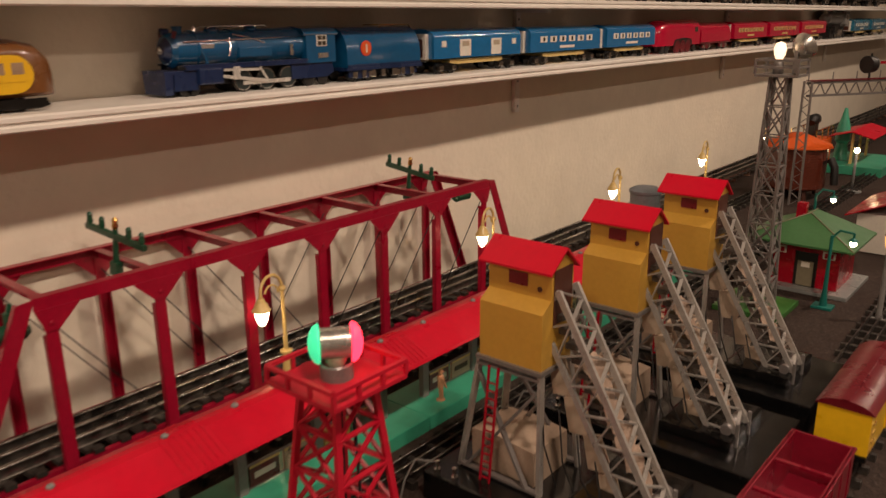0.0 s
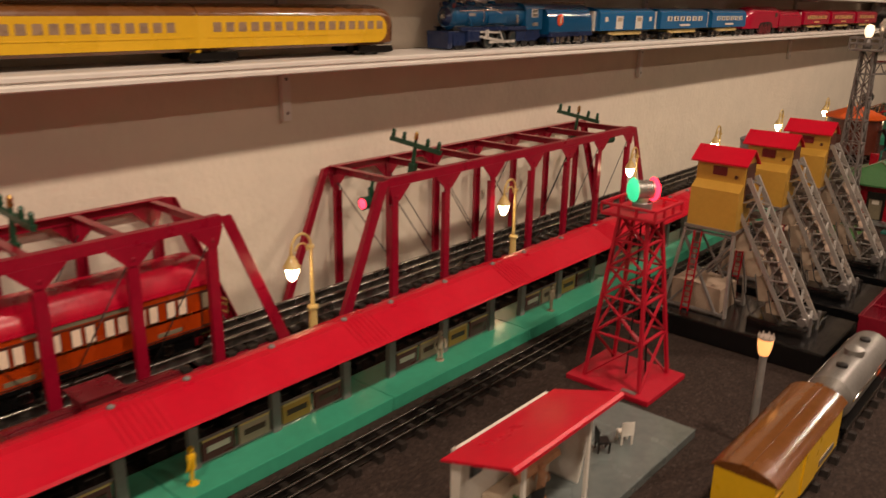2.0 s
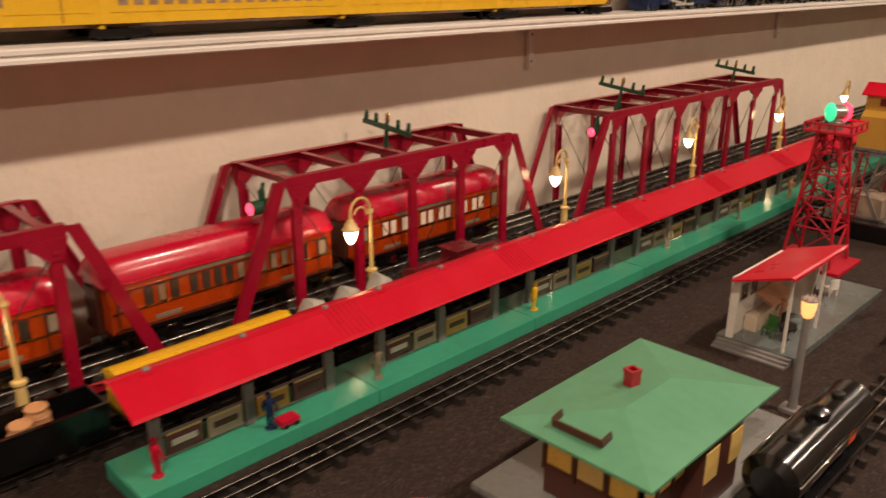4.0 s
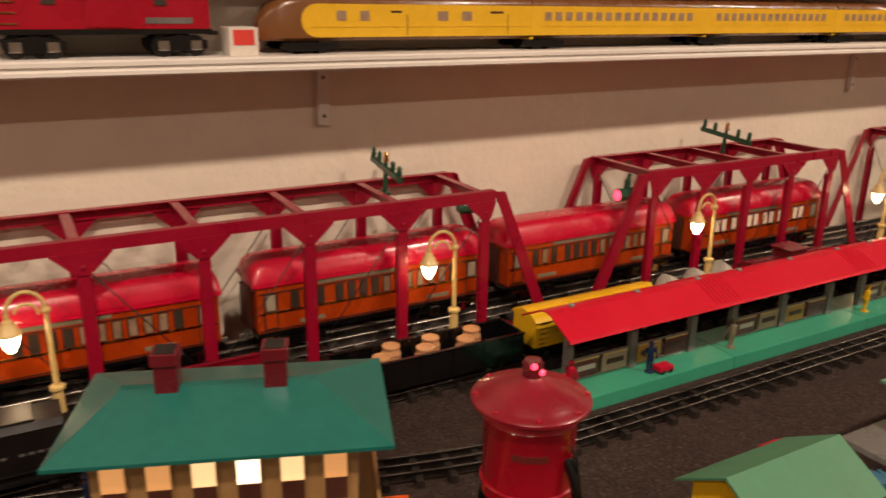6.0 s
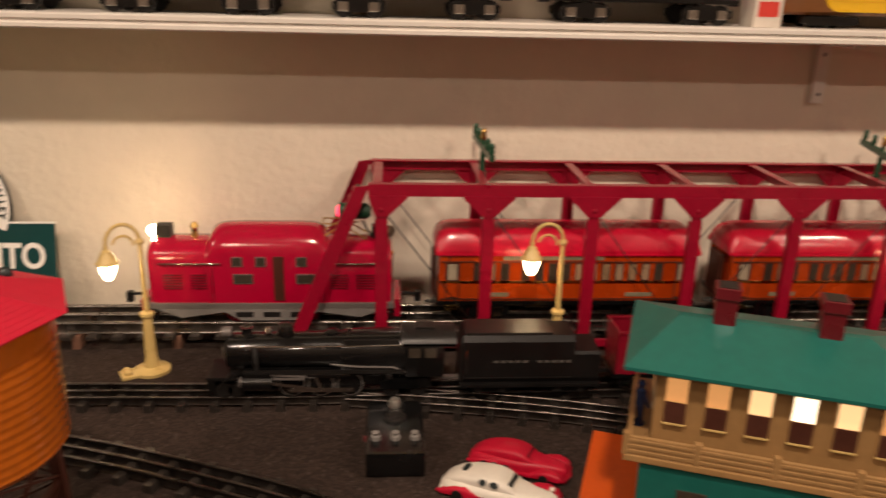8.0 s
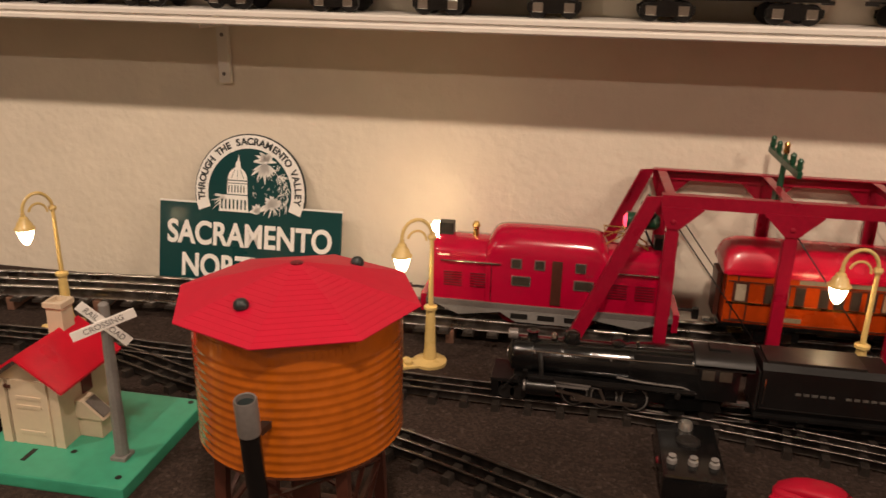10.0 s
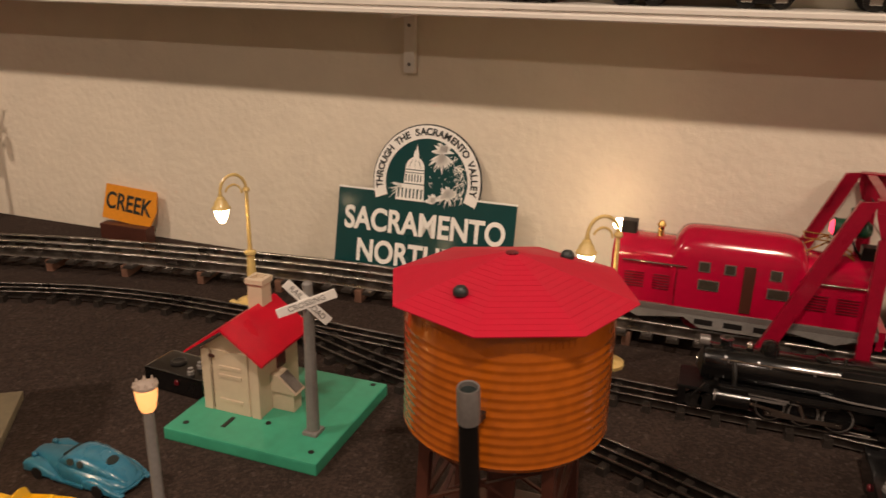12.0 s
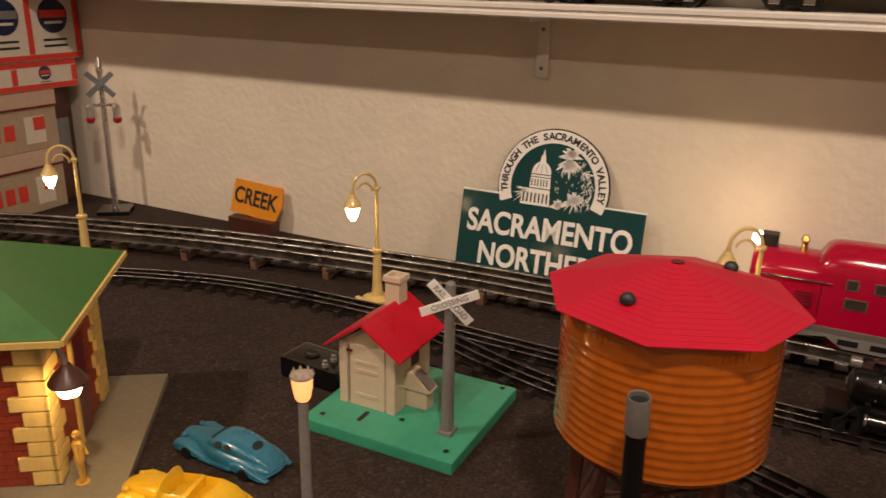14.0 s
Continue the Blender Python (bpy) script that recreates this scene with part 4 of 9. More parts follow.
part("leg", lathe(B(), [(0.007, 0), (0.002, 0.003), (0.002, 0.018), (0, 0.018)], 10), "dull", tb)

# ---- green-roofed station ----
st = thing("suburban_station", "cream and brown toy station with a flat green hip roof", "station building")
part("base", box(B(), -0.443, -0.228, -0.69, -0.335, 0, 0.008, 0.0015), "stone", st, "grey metal base")
part("planter", box(B(), -0.33, -0.29, -0.672, -0.655, 0.008, 0.0105), "darkbrown", st, "brown doormat plate")
WX0, WX1, WY0, WY1 = -0.382, -0.272, -0.648, -0.45
part("lower_wall", box(B(), WX0, WX1, WY0, WY1, 0.008, 0.042, 0.001), "darkbrown", st, "dark brown dado")
part("upper_wall", box(B(), WX0 + 0.001, WX1 - 0.001, WY0 + 0.001, WY1 - 0.001, 0.036, 0.0905), "yellow", st, "pale yellow walls")
part("bay", box(B(), WX1 - 0.002, WX1 + 0.022, -0.57, -0.5, 0.008, 0.086, 0.002), "darkbrown", st)
for k in range(4):
    x = WX0 + (WX1 - WX0) * k / 3
    part("mullion", box(B(), x - 0.002, x + 0.002, WY0 - 0.002, WY0 + 0.0008, 0.036, 0.0905), "darkbrown", st)
    if k < 3:
        part("window", box(B(), x + 0.004, x + (WX1 - WX0) / 3 - 0.004, WY0 - 0.0006, WY0 + 0.0004, 0.044, 0.0855), "quoin" if k == 1 else "windowyellow", st, "pale yellow window")
for k in range(8):
    y = WY0 + (WY1 - WY0) * k / 7
    part("mullion", box(B(), WX1 - 0.0008, WX1 + 0.002, y - 0.002, y + 0.002, 0.036, 0.0905), "darkbrown", st)
    if k < 7:
        part("window", box(B(), WX1 - 0.0004, WX1 + 0.0006, y + 0.004, y + (WY1 - WY0) / 7 - 0.004, 0.046, 0.078), "quoin", st)
for y in (-0.56, -0.51):
    part("window", box(B(), WX1 + 0.0215, WX1 + 0.023, y - 0.012, y + 0.012, 0.044, 0.078), "quoin", st, "pale yellow bay window")
RX0, RX1, RY0, RY1 = -0.415, -0.246, -0.679, -0.425
bm = B()
lo = [bm.verts.new(p) for p in ((RX0, RY0, 0.0895), (RX1, RY0, 0.0895), (RX1, RY1, 0.0895), (RX0, RY1, 0.0895))]
md = [bm.verts.new(p) for p in ((RX0, RY0, 0.0925), (RX1, RY0, 0.0925), (RX1, RY1, 0.0925), (RX0, RY1, 0.0925))]
tp = [bm.verts.new((-0.325, -0.6, 0.1075)), bm.verts.new((-0.325, -0.513, 0.1075))]
bm.faces.new(lo[::-1])
for k in range(4):
    bm.faces.new((lo[k], lo[(k + 1) % 4], md[(k + 1) % 4], md[k]))
bm.faces.new((md[0], md[1], tp[0]))
bm.faces.new((md[1], md[2], tp[1], tp[0]))
bm.faces.new((md[2], md[3], tp[1]))
bm.faces.new((md[3], md[0], tp[0], tp[1]))
part("roof", bm, "roofgreen", st, "matt sea-green hip roof", 5)
part("chimney", lathe(B(), [(0.0088, 0.1), (0.0088, 0.117), (0.0098, 0.1175), (0.0098, 0.1215), (0.006, 0.1215), (0.006, 0.116), (0, 0.116)], 4, (-0.35, -0.548, 0), False, 0.5), "red", st, "short square red chimney")
bm = B()
bar(bm, (-0.366, -0.66, 0.1005), (-0.31, -0.66, 0.1015), 0.002, 0.008)
bar(bm, (-0.366, -0.66, 0.1015), (-0.366, -0.645, 0.1045), 0.002, 0.008)
bar(bm, (-0.31, -0.66, 0.1015), (-0.31, -0.645, 0.1045), 0.002, 0.008)
part("roof_sign_frame", bm, "darkbrown", st, "empty brown sign frame on the roof")

# ---- small yellow house ----
yh = thing("small_yellow_house", "small yellow toy house with a green gabled roof", "toy building")
YX = -0.34
part("base", box(B(), YX - 0.055, YX + 0.055, -1.02, -0.86, 0, 0.005, 0.001), "olive", yh)
part("wall", slab(B(), [(YX - 0.042, 0.005), (YX - 0.042, 0.085), (YX, 0.1095), (YX + 0.042, 0.085), (YX + 0.042, 0.005)], "y", -1.006, -0.878), "bright", yh, "yellow sheet walls")
for s in (-1, 1):
    x1 = YX + s * 0.054
    part("roof", slab(B(), [(YX, 0.1125), (x1, 0.0805), (x1, 0.0827), (YX, 0.115)], "y", -1.017, -0.866), "shedgreen", yh, "sea-green roof plane")
for y in (-0.968, -0.912):
    for s in (-1, 1):
        w = part("window", box(B(), YX + s * 0.042 - 0.0008, YX + s * 0.042 + 0.0008, y - 0.013, y + 0.013, 0.03, 0.062), "winpale", yh)
        part("glazing_bar", box(B(), YX + s * 0.042 - 0.0012, YX + s * 0.042 + 0.0012, y - 0.001, y + 0.001, 0.03, 0.062), "darkbrown", w)
part("door", box(B(), YX - 0.015, YX + 0.015, -1.0074, -1.0055, 0.005, 0.06), "darkbrown", yh)


def toy_car(name, label, body, roof, length, at, style="sedan", wing=None):
    """A die-cast toy motor car of the thirties, nose towards +y. style: sedan, smooth (no window holes) or open."""
    c = thing(name, label, "toy car", "toy cars", at=at)
    L, w, h = length, length * 0.18, length * 0.14
    z0 = 0.0035

    def sec(y, hw, zl, zh, n=7, e=0.62, well=0.0):
        """A round-shouldered cross-section; well sinks the middle into an open cockpit."""
        out = [(-hw, y, zl)]
        for i in range(2 * n + 1):
            a = math.pi * (1 - i / (2 * n))
            ca, sa = math.cos(a), math.sin(a)
            u = (abs(ca) ** e) * (1 if ca > 0 else -1)
            z = zl + (zh - zl) * (0.35 + 0.65 * sa ** e)
            if well and abs(u) < 0.78:
                z -= well * (zh - zl)
            out.append((hw * u, y, z))
        return out + [(hw, y, zl)]

    hull = [(-0.5, 0.34, 0.004, 0.5), (-0.485, 0.6, 0.001, 0.66), (-0.43, 0.82, 0, 0.9), (-0.3, 0.95, 0, 1.12), (-0.12, 0.98, 0, 1.2), (0.06, 0.94, 0, 1.22), (0.16, 0.78, 0, 1.2), (0.28, 0.6, 0, 1.14), (0.4, 0.48, 0, 1.08), (0.455, 0.4, 0, 0.98), (0.485, 0.24, 0.001, 0.7)]
    if style == "open":
        stages = [(-0.5, 0.4, 0.55, 0), (-0.48, 0.68, 0.8, 0), (-0.38, 0.9, 1.2, 0), (-0.275, 0.96, 1.42, 0), (-0.27, 0.96, 1.42, 0.5), (-0.13, 0.98, 1.42, 0.55), (-0.125, 0.98, 1.46, 0.1), (-0.09, 0.98, 1.48, 0.1), (-0.085, 0.98, 1.46, 0.55),
                  (0.06, 0.95, 1.42, 0.5), (0.065, 0.94, 1.44, 0), (0.09, 0.92, 1.9, 0), (0.105, 0.9, 1.86, 0), (0.13, 0.84, 1.34, 0), (0.28, 0.68, 1.24, 0), (0.4, 0.54, 1.16, 0), (0.46, 0.46, 1.0, 0), (0.49, 0.26, 0.7, 0)]
        part("body", loft(B(), [sec(y * L, w * k, z0, h * t, 9, 0.55, g) for y, k, t, g in stages]), body, c, "open moulded body with two seat wells")
    else:
        part("body", loft(B(), [sec(y * L, w * k, z0 + dz, h * t) for y, k, dz, t in hull]), body, c)
        cab = part("cabin", loft(B(), [sec(y * L, w * k, h * b, h * t, 8, 0.7) for y, k, b, t in (
            (-0.49, 0.3, 0.4, 0.6), (-0.45, 0.5, 0.6, 0.95), (-0.36, 0.66, 0.8, 1.34), (-0.25, 0.75, 0.9, 1.62), (-0.13, 0.79, 1.0, 1.76), (-0.03, 0.79, 1.0, 1.78), (0.04, 0.75, 1.0, 1.68), (0.1, 0.7, 1.0, 1.42), (0.15, 0.64, 1.0, 1.16))]), roof, c)
        if style == "sedan":
            # ink discs and bar draw the shade inside the cast window openings
            for s in (-1, 1):
                for y, l in ((-0.115, 0.034), (-0.02, 0.04)):
                    part("window", lathe(B(), [(1.0, 0), (1.0, 0.0016), (0, 0.0016)], 12), "ink", cab).matrix_basis = pose(s * w * 0.735, y * L, h * 1.43, 0, s * 66, 0) @ Matrix.Diagonal((h * 0.19, l * L * 0.9, 1, 1))
            part("rear_window", lathe(B(), [(1.0, 0), (1.0, 0.0014), (0, 0.0014)], 12), "ink", cab).matrix_basis = pose(0, -0.3 * L, h * 1.475, 30, 0, 0) @ Matrix.Diagonal((w * 0.3, w * 0.2, 1, 1))
            part("windscreen", bar(B(), (-w * 0.46, 0.098 * L, h * 1.4), (w * 0.46, 0.098 * L, h * 1.4), 0.0025, h * 0.28, (0, -0.5, 0.85)), "ink", cab)
        else:
            # darker red bar draws the shade along the moulded screen crease
            part("screen_crease_shade", bar(B(), (-w * 0.5, 0.1 * L, h * 1.38), (w * 0.5, 0.1 * L, h * 1.38), 0.0016, h * 0.2, (0, -0.5, 0.85)), "maroon", cab)
        part("rear_bumper", tube(B(), [(-w * 0.8, -0.475 * L, h * 0.36), (0, -0.505 * L, h * 0.36), (w * 0.8, -0.475 * L, h * 0.36)], 0.0016, 6), body, c)
    for s in (-1, 1):
        for y, q in ((-0.31, 0.95), (0.29, 1.0)):
            part("fender", loft(B(), [sec((y + d) * L, w * k * q, z0 + dz, h * t * q) for d, k, dz, t in ((0.18, 0.12, 0.004, 0.5), (0.15, 0.26, 0.002, 0.8), (0.06, 0.32, 0.003, 1.0), (-0.04, 0.3, 0.002, 0.86), (-0.14, 0.22, 0, 0.5), (-0.2, 0.12, 0, 0.28))]), wing or body, c).matrix_basis = pose(s * w * 0.78, 0, 0)
            part("wheel", tube(B(), [(s * w * 0.8, y * L, L * 0.052), (s * w * 1.12, y * L, L * 0.052)], L * 0.052, 14), "dull", c)
        if style != "smooth":
            part("headlight", ball(B(), (s * w * 0.56, 0.4 * L, h * 1.0), w * 0.13), body, c)
        part("running_board", box(B(), s * w * 0.93 - w * 0.14, s * w * 0.93 + w * 0.14, -0.16 * L, 0.16 * L, z0, z0 + 0.003, 0.001), wing or body, c)
        if wing:
            part("side_flash", box(B(), s * w * 0.93 - w * 0.08, s * w * 0.93 + w * 0.06, -0.3 * L, 0.3 * L, z0 + 0.001, h * 0.66, 0.002), wing, c, "red lower side")
    part("bumper", tube(B(), [(-w * 0.8, 0.47 * L, h * 0.35), (0, 0.505 * L, h * 0.35), (w * 0.8, 0.47 * L, h * 0.35)], 0.0015, 6), body, c)
    return c


toy_car("toy_sedan", "red die-cast toy sedan behind the yellow house", "plasticred", "plasticred", 0.1, pose(-0.433, -0.762, 0, 0, 0, -46))
toy_car("toy_sedan", "blue die-cast toy sedan beside the station base", "carblue", "carblue", 0.1, pose(-0.335, -0.748, 0, 0, 0, 75))
toy_car("toy_sedan", "smooth red die-cast toy coupe on the dark matting", "plasticred", "plasticred", 0.104, pose(-0.635, -1.575, 0, 0, 0, -27), "smooth")
toy_car("toy_roadster", "red and white die-cast toy roadster on the matting", "white", "white", 0.118, pose(-0.584, -1.602, 0, 0, 0, -27), "sedan", "plasticred")
toy_car("toy_sedan", "glossy blue toy sedan on the dark matting", "carblue", "carblue", 0.122, pose(-0.437, -2.436, 0, 0, 0, 178))
toy_car("toy_convertible", "bright yellow open toy convertible on the matting", "bright", "bright", 0.118, pose(-0.36, -2.424, 0, 0, 0, 194), "open")


# ---- lantern posts ----


def lantern(x, y, h, label):
    l = thing("lantern_post", label, "street lamp", "lantern posts", at=pose(x, y, 0))
    part("base", box(B(), -0.013, 0.013, -0.011, 0.011, 0, 0.006, 0.0015), "post", l)
    part("post", tube(B(), [(0, 0, 0.005), (0, 0, 0.02), (0, 0, h - 0.012)], [0.0062, 0.0048, 0.0042], 12), "post", l)
    part("glass", lathe(B(), [(0.0052, 0), (0.0068, 0.003), (0.0085, 0.013), (0.0089, 0.0195), (0.0075, 0.0215), (0, 0.0215)], 16, (0, 0, h - 0.012)), "lantern", l, "glowing warm lantern glass")
    bm = lathe(B(), [(0.0094, 0), (0.0094, 0.0025), (0.0058, 0.004), (0, 0.0045)], 16, (0, 0, h + 0.009))
    for k in range(8):
        a = k * math.tau / 8
        lathe(bm, [(0.0022, 0), (0.001, 0.003), (0, 0.0055)], 5, (0.0083 * math.cos(a), 0.0083 * math.sin(a), h + 0.0105))
    part("crown", bm, "crown", l, "clear toothed crown")
    return l


lantern(-0.258, 0.193, 0.138, "grey lantern post lit amber near the siding")
lantern(-0.248, -0.872, 0.138, "grey lantern post lit amber by the yellow house")
lantern(-0.272, -0.3, 0.138, "grey lantern post lit amber by the shed steps")
lantern(-0.388, -2.306, 0.138, "grey lantern post lit amber beside the green crossing base")
lantern(-0.27, 1.36, 0.15, "grey lantern post lit amber near the red station")

# ---- red water tank ----
rt = thing("red_water_tank", "red toy water tank with conical lid and red beacon light", "water tank", at=pose(-0.402, -1.178, 0))
part("tank", lathe(B(), [(0, 0.121), (0.0352, 0.121), (0.037, 0.1225), (0.037, 0.132), (0.0385, 0.1335), (0.037, 0.135), (0.037, 0.188), (0.038, 0.1895), (0.037, 0.191), (0.037, 0.204), (0, 0.204)], 40), "red", rt)
part("lid", lathe(B(), [(0.0455, 0.199), (0.0472, 0.2005), (0.0472, 0.203), (0.0455, 0.2045), (0.0415, 0.2055), (0.04, 0.207), (0.0225, 0.2145), (0.0095, 0.2195), (0.008, 0.221), (0, 0.221)], 40), "lidred", rt, "dull dark red conical lid")
part("cap", lathe(B(), [(0.0078, 0.219), (0.008, 0.2315), (0.0062, 0.2345), (0, 0.235)], 16), "maroon", rt, "dark red lamp cap")
for x, y, z in ((0.0068, -0.0035, 0.2315), (0.0072, 0.0035, 0.2255)):
    part("beacon_light", ball(B(), (x, y, z), 0.0026, 1.0, 10), "redlamp", rt, "glowing red beacon light")
for k in range(8):
    a = k * math.tau / 8 + 0.3
    part("rivet", lathe(B(), [(0.0022, 0), (0.0016, 0.0012), (0, 0.0015)], 8, (0.0435 * math.cos(a), 0.0435 * math.sin(a), 0.2052)), "red", rt)
for a in (45, 135, 225, 315):
    c, s = math.cos(radians(a)), math.sin(radians(a))
    part("leg", bar(B(), (0.047 * c, 0.047 * s, 0.003), (0.033 * c, 0.033 * s, 0.1225), 0.008, 0.005), "black", rt)
    c2, s2 = math.cos(radians(a + 90)), math.sin(radians(a + 90))
    part("cross_brace", bar(B(), (0.042 * c, 0.042 * s, 0.045), (0.042 * c2, 0.042 * s2, 0.045), 0.004, 0.003), "black", rt)
part("riser_pipe", lathe(B(), [(0.016, 0), (0.016, 0.122), (0, 0.122)], 20), "black", rt)
part("spout", tube(B(), [(0.034, 0.012, 0.163), (0.042, 0.013, 0.152), (0.046, 0.014, 0.135), (0.046, 0.014, 0.122)], [0.005, 0.005, 0.0045, 0.004], 12), "black", rt, "black hinged spout")
part("spout_arm", tube(B(), [(0.036, 0.012, 0.175), (0.043, 0.013, 0.168), (0.046, 0.014, 0.15)], 0.0012, 6), "black", rt)
for k in range(9):
    a = -0.95 + k * 0.085
    part("print_bar", box(B(), 0.0368, 0.0375, -0.001, 0.001, 0.166, 0.1715), "darkbrown", rt).matrix_basis = Matrix.Rotation(a, 4, "Z")
part("base", box(B(), -0.05, 0.05, -0.05, 0.05, 0, 0.004, 0.001), "black", rt)

# ---- switch tower ----
sw = thing("switch_tower", "tan toy switch tower with teal hip roof and lit windows", "switch tower", at=pose(-0.538, -1.376, 0, 0, 0, -20.5))
# local: x across (front +x), y along
part("lower_wall", box(B(), -0.075, 0.079, -0.104, 0.104, 0.006, 0.0965, 0.001), "teal", sw, "dark green lower walls")
part("base", box(B(), -0.108, 0.108, -0.155, 0.155, 0, 0.006, 0.001), "brightorange", sw)
for y in (-0.06, 0.0, 0.06):
    w = part("lower_window", box(B(), 0.0785, 0.0805, y - 0.012, y + 0.012, 0.03, 0.075), "window", sw)
part("balcony", box(B(), -0.062, 0.083, -0.118, 0.118, 0.0965, 0.102, 0.001), "tan", sw)
part("balcony_rail", box(B(), 0.0775, 0.081, -0.116, 0.116, 0.102, 0.119, 0.001), "tan", sw)
for y in (-0.116, 0.113):
    part("balcony_rail", box(B(), -0.06, 0.078, y, y + 0.003, 0.102, 0.119, 0.0008), "tan", sw)
for z in (0.1055, 0.1105, 0.1155):
    part("rail_strip", box(B(), 0.0808, 0.0818, -0.1155, 0.1155, z - 0.0013, z + 0.0013, 0.0004), "tan", sw)
for y in (-0.117, -0.06, 0.0, 0.06, 0.114):
    part("baluster", box(B(), 0.0765, 0.0825, y - 0.0025, y + 0.003, 0.102, 0.122, 0.0006), "tan", sw)
part("upper_wall", box(B(), -0.058, 0.06, -0.098, 0.098, 0.102, 0.178, 0.0015), "tan", sw, "tan enamelled upper walls")
for k in range(6):
    y = -0.081 + k * 0.0324
    f = part("window_frame", box(B(), 0.0596, 0.0622, y - 0.0098, y + 0.0098, 0.1255, 0.169, 0.0005), "tan", sw)
    part("upper_pane", box(B(), 0.062, 0.0632, y - 0.0085, y + 0.0085, 0.147, 0.168), ("lit", "lit", "litwarm", "litwhite", "litwarm", "lit")[k], f, "lit window pane")
    part("lower_pane", box(B(), 0.062, 0.0632, y - 0.0085, y + 0.0085, 0.1272, 0.1462), "darkbrown", f)
    part("pane_sill", box(B(), 0.062, 0.0642, y - 0.0092, y + 0.0092, 0.1258, 0.1272), "cream", f)
for k in range(3):
    x = -0.035 + k * 0.035
    for s in (-1, 1):
        part("end_window", box(B(), x - 0.009, x + 0.009, s * 0.0985 - 0.001, s * 0.0985 + 0.001, 0.127, 0.168), "lit" if k == 1 else "winpale", sw)
bm = B()
EX, EY = 0.076, 0.125
lo = [bm.verts.new((x, y, 0.1755)) for x, y in ((-EX, -EY), (EX, -EY), (EX, EY), (-EX, EY))]
md = [bm.verts.new((x, y, 0.1785)) for x, y in ((-EX, -EY), (EX, -EY), (EX, EY), (-EX, EY))]
tp = [bm.verts.new((x, y, 0.2005)) for x, y in ((-0.005, -0.085), (0.003, -0.085), (0.003, 0.068), (-0.005, 0.068))]
bm.faces.new(lo[::-1])
bm.faces.new(tp)
for k in range(4):
    bm.faces.new((lo[k], lo[(k + 1) % 4], md[(k + 1) % 4], md[k]))
    bm.faces.new((md[k], md[(k + 1) % 4], tp[(k + 1) % 4], tp[k]))
part("roof", bm, "teal", sw, "glossy teal hip roof", 5)
for y in (-0.048, 0.036):
    bm = B()
    for a, b, z0, z1 in ((0.0095, 0.009, 0.195, 0.222), (0.0115, 0.0105, 0.222, 0.232)):
        box(bm, -a, a, y - b, y + b, z0, z1, 0.0008)
    ch = part("chimney", bm, "maroon", sw, "maroon chimney")
    # Black plate stands for the shaded hollow of the chimney top.
    part("flue_shade", box(B(), -0.009, 0.009, y - 0.0078, y + 0.0078, 0.2318, 0.2326), "dull", ch)
figure(-0.55, -1.488, 0.1025, "navy", "navy", 0.042, 10)

# ---- track switch box and controls ----


def switch_motor(at, label, lamp=True):
    s = thing("switch_motor", label, "switch motor", "switch motors", at=at)
    part("case", box(B(), -0.03, 0.075, -0.03, 0.03, 0, 0.028, 0.004), "black", s, "black moulded case")
    part("dial", lathe(B(), [(0.012, 0.028), (0.012, 0.03), (0.009, 0.031), (0.007, 0.03), (0, 0.03)], 20, (0.008, 0, 0)), "dull", s)
    if lamp:
        part("lamp_cap", lathe(B(), [(0.007, 0.028), (0.0075, 0.032), (0.0055, 0.0365), (0, 0.0375)], 16, (-0.018, 0, 0)), "silver", s, "nickel lamp cap")
    for y in (-0.02, 0, 0.02):
        part("terminal", lathe(B(), [(0.005, 0.028), (0.005, 0.032), (0.0025, 0.033), (0.004, 0.036), (0, 0.037)], 12, (0.048, y, 0)), "post", s)
    part("red_lens", lathe(B(), [(0.004, 0.0), (0.003, 0.002), (0, 0.003)], 10), "maroon", s).matrix_basis = pose(0.03, -0.0305, 0.017, 90, 0, 0)
    return s


switch_motor(pose(-0.695, -1.703, 0), "black track switch motor with nickel terminals beside the track")
switch_motor(pose(-0.618, -2.472, 0, 0, 0, 86) @ Matrix.Diagonal((0.8, 0.8, 0.95, 1)), "black track switch motor behind the crossing shanty", False)

# ---- amber water tower ----
wt = thing("amber_water_tower", "amber ribbed water tower with an octagonal red roof", "water tower", at=pose(-0.489, -2.0395, 0))
prof = [(0, 0.122), (0.07, 0.122), (0.078, 0.1245), (0.081, 0.129)]
for k in range(12):
    z = 0.131 + k * 0.0072
    prof += [(0.0803, z), (0.08045, z + 0.0013), (0.08082, z + 0.0028), (0.08092, z + 0.0038), (0.0807, z + 0.005)]
prof += [(0.0803, 0.2185), (0.0803, 0.232), (0.0812, 0.233), (0.0812, 0.2355), (0, 0.236)]
tank = part("tank", lathe(B(), prof, 64), "amber", wt, "ribbed amber tank")
for k in range(9):
    for a0 in (-0.62, 0.38):
        a = a0 + k * 0.062
        part("moulded_letter", box(B(), 0.0798, 0.0806, -0.0018, 0.0018, 0.2215, 0.2275, 0.0003), "amber", tank, "raised moulded letter").matrix_basis = Matrix.Rotation(a, 4, "Z")
rings = 15
R0, R1 = 0.0965, 0.006
prof = [(0.08, 0.2355), (R0, 0.2365)]
for k in range(rings):
    r0, r1 = R0 + (R1 - R0) * k / rings, R0 + (R1 - R0) * (k + 1) / rings
    z0, z1 = 0.2365 + 0.026 * k / rings, 0.2365 + 0.026 * (k + 1) / rings
    prof += [(r0, z0 + 0.0008), (r1, z1 + 0.0006)]
bm = lathe(B(), prof + [(0, 0.263)], 8, (0, 0, 0), False, 0.80)
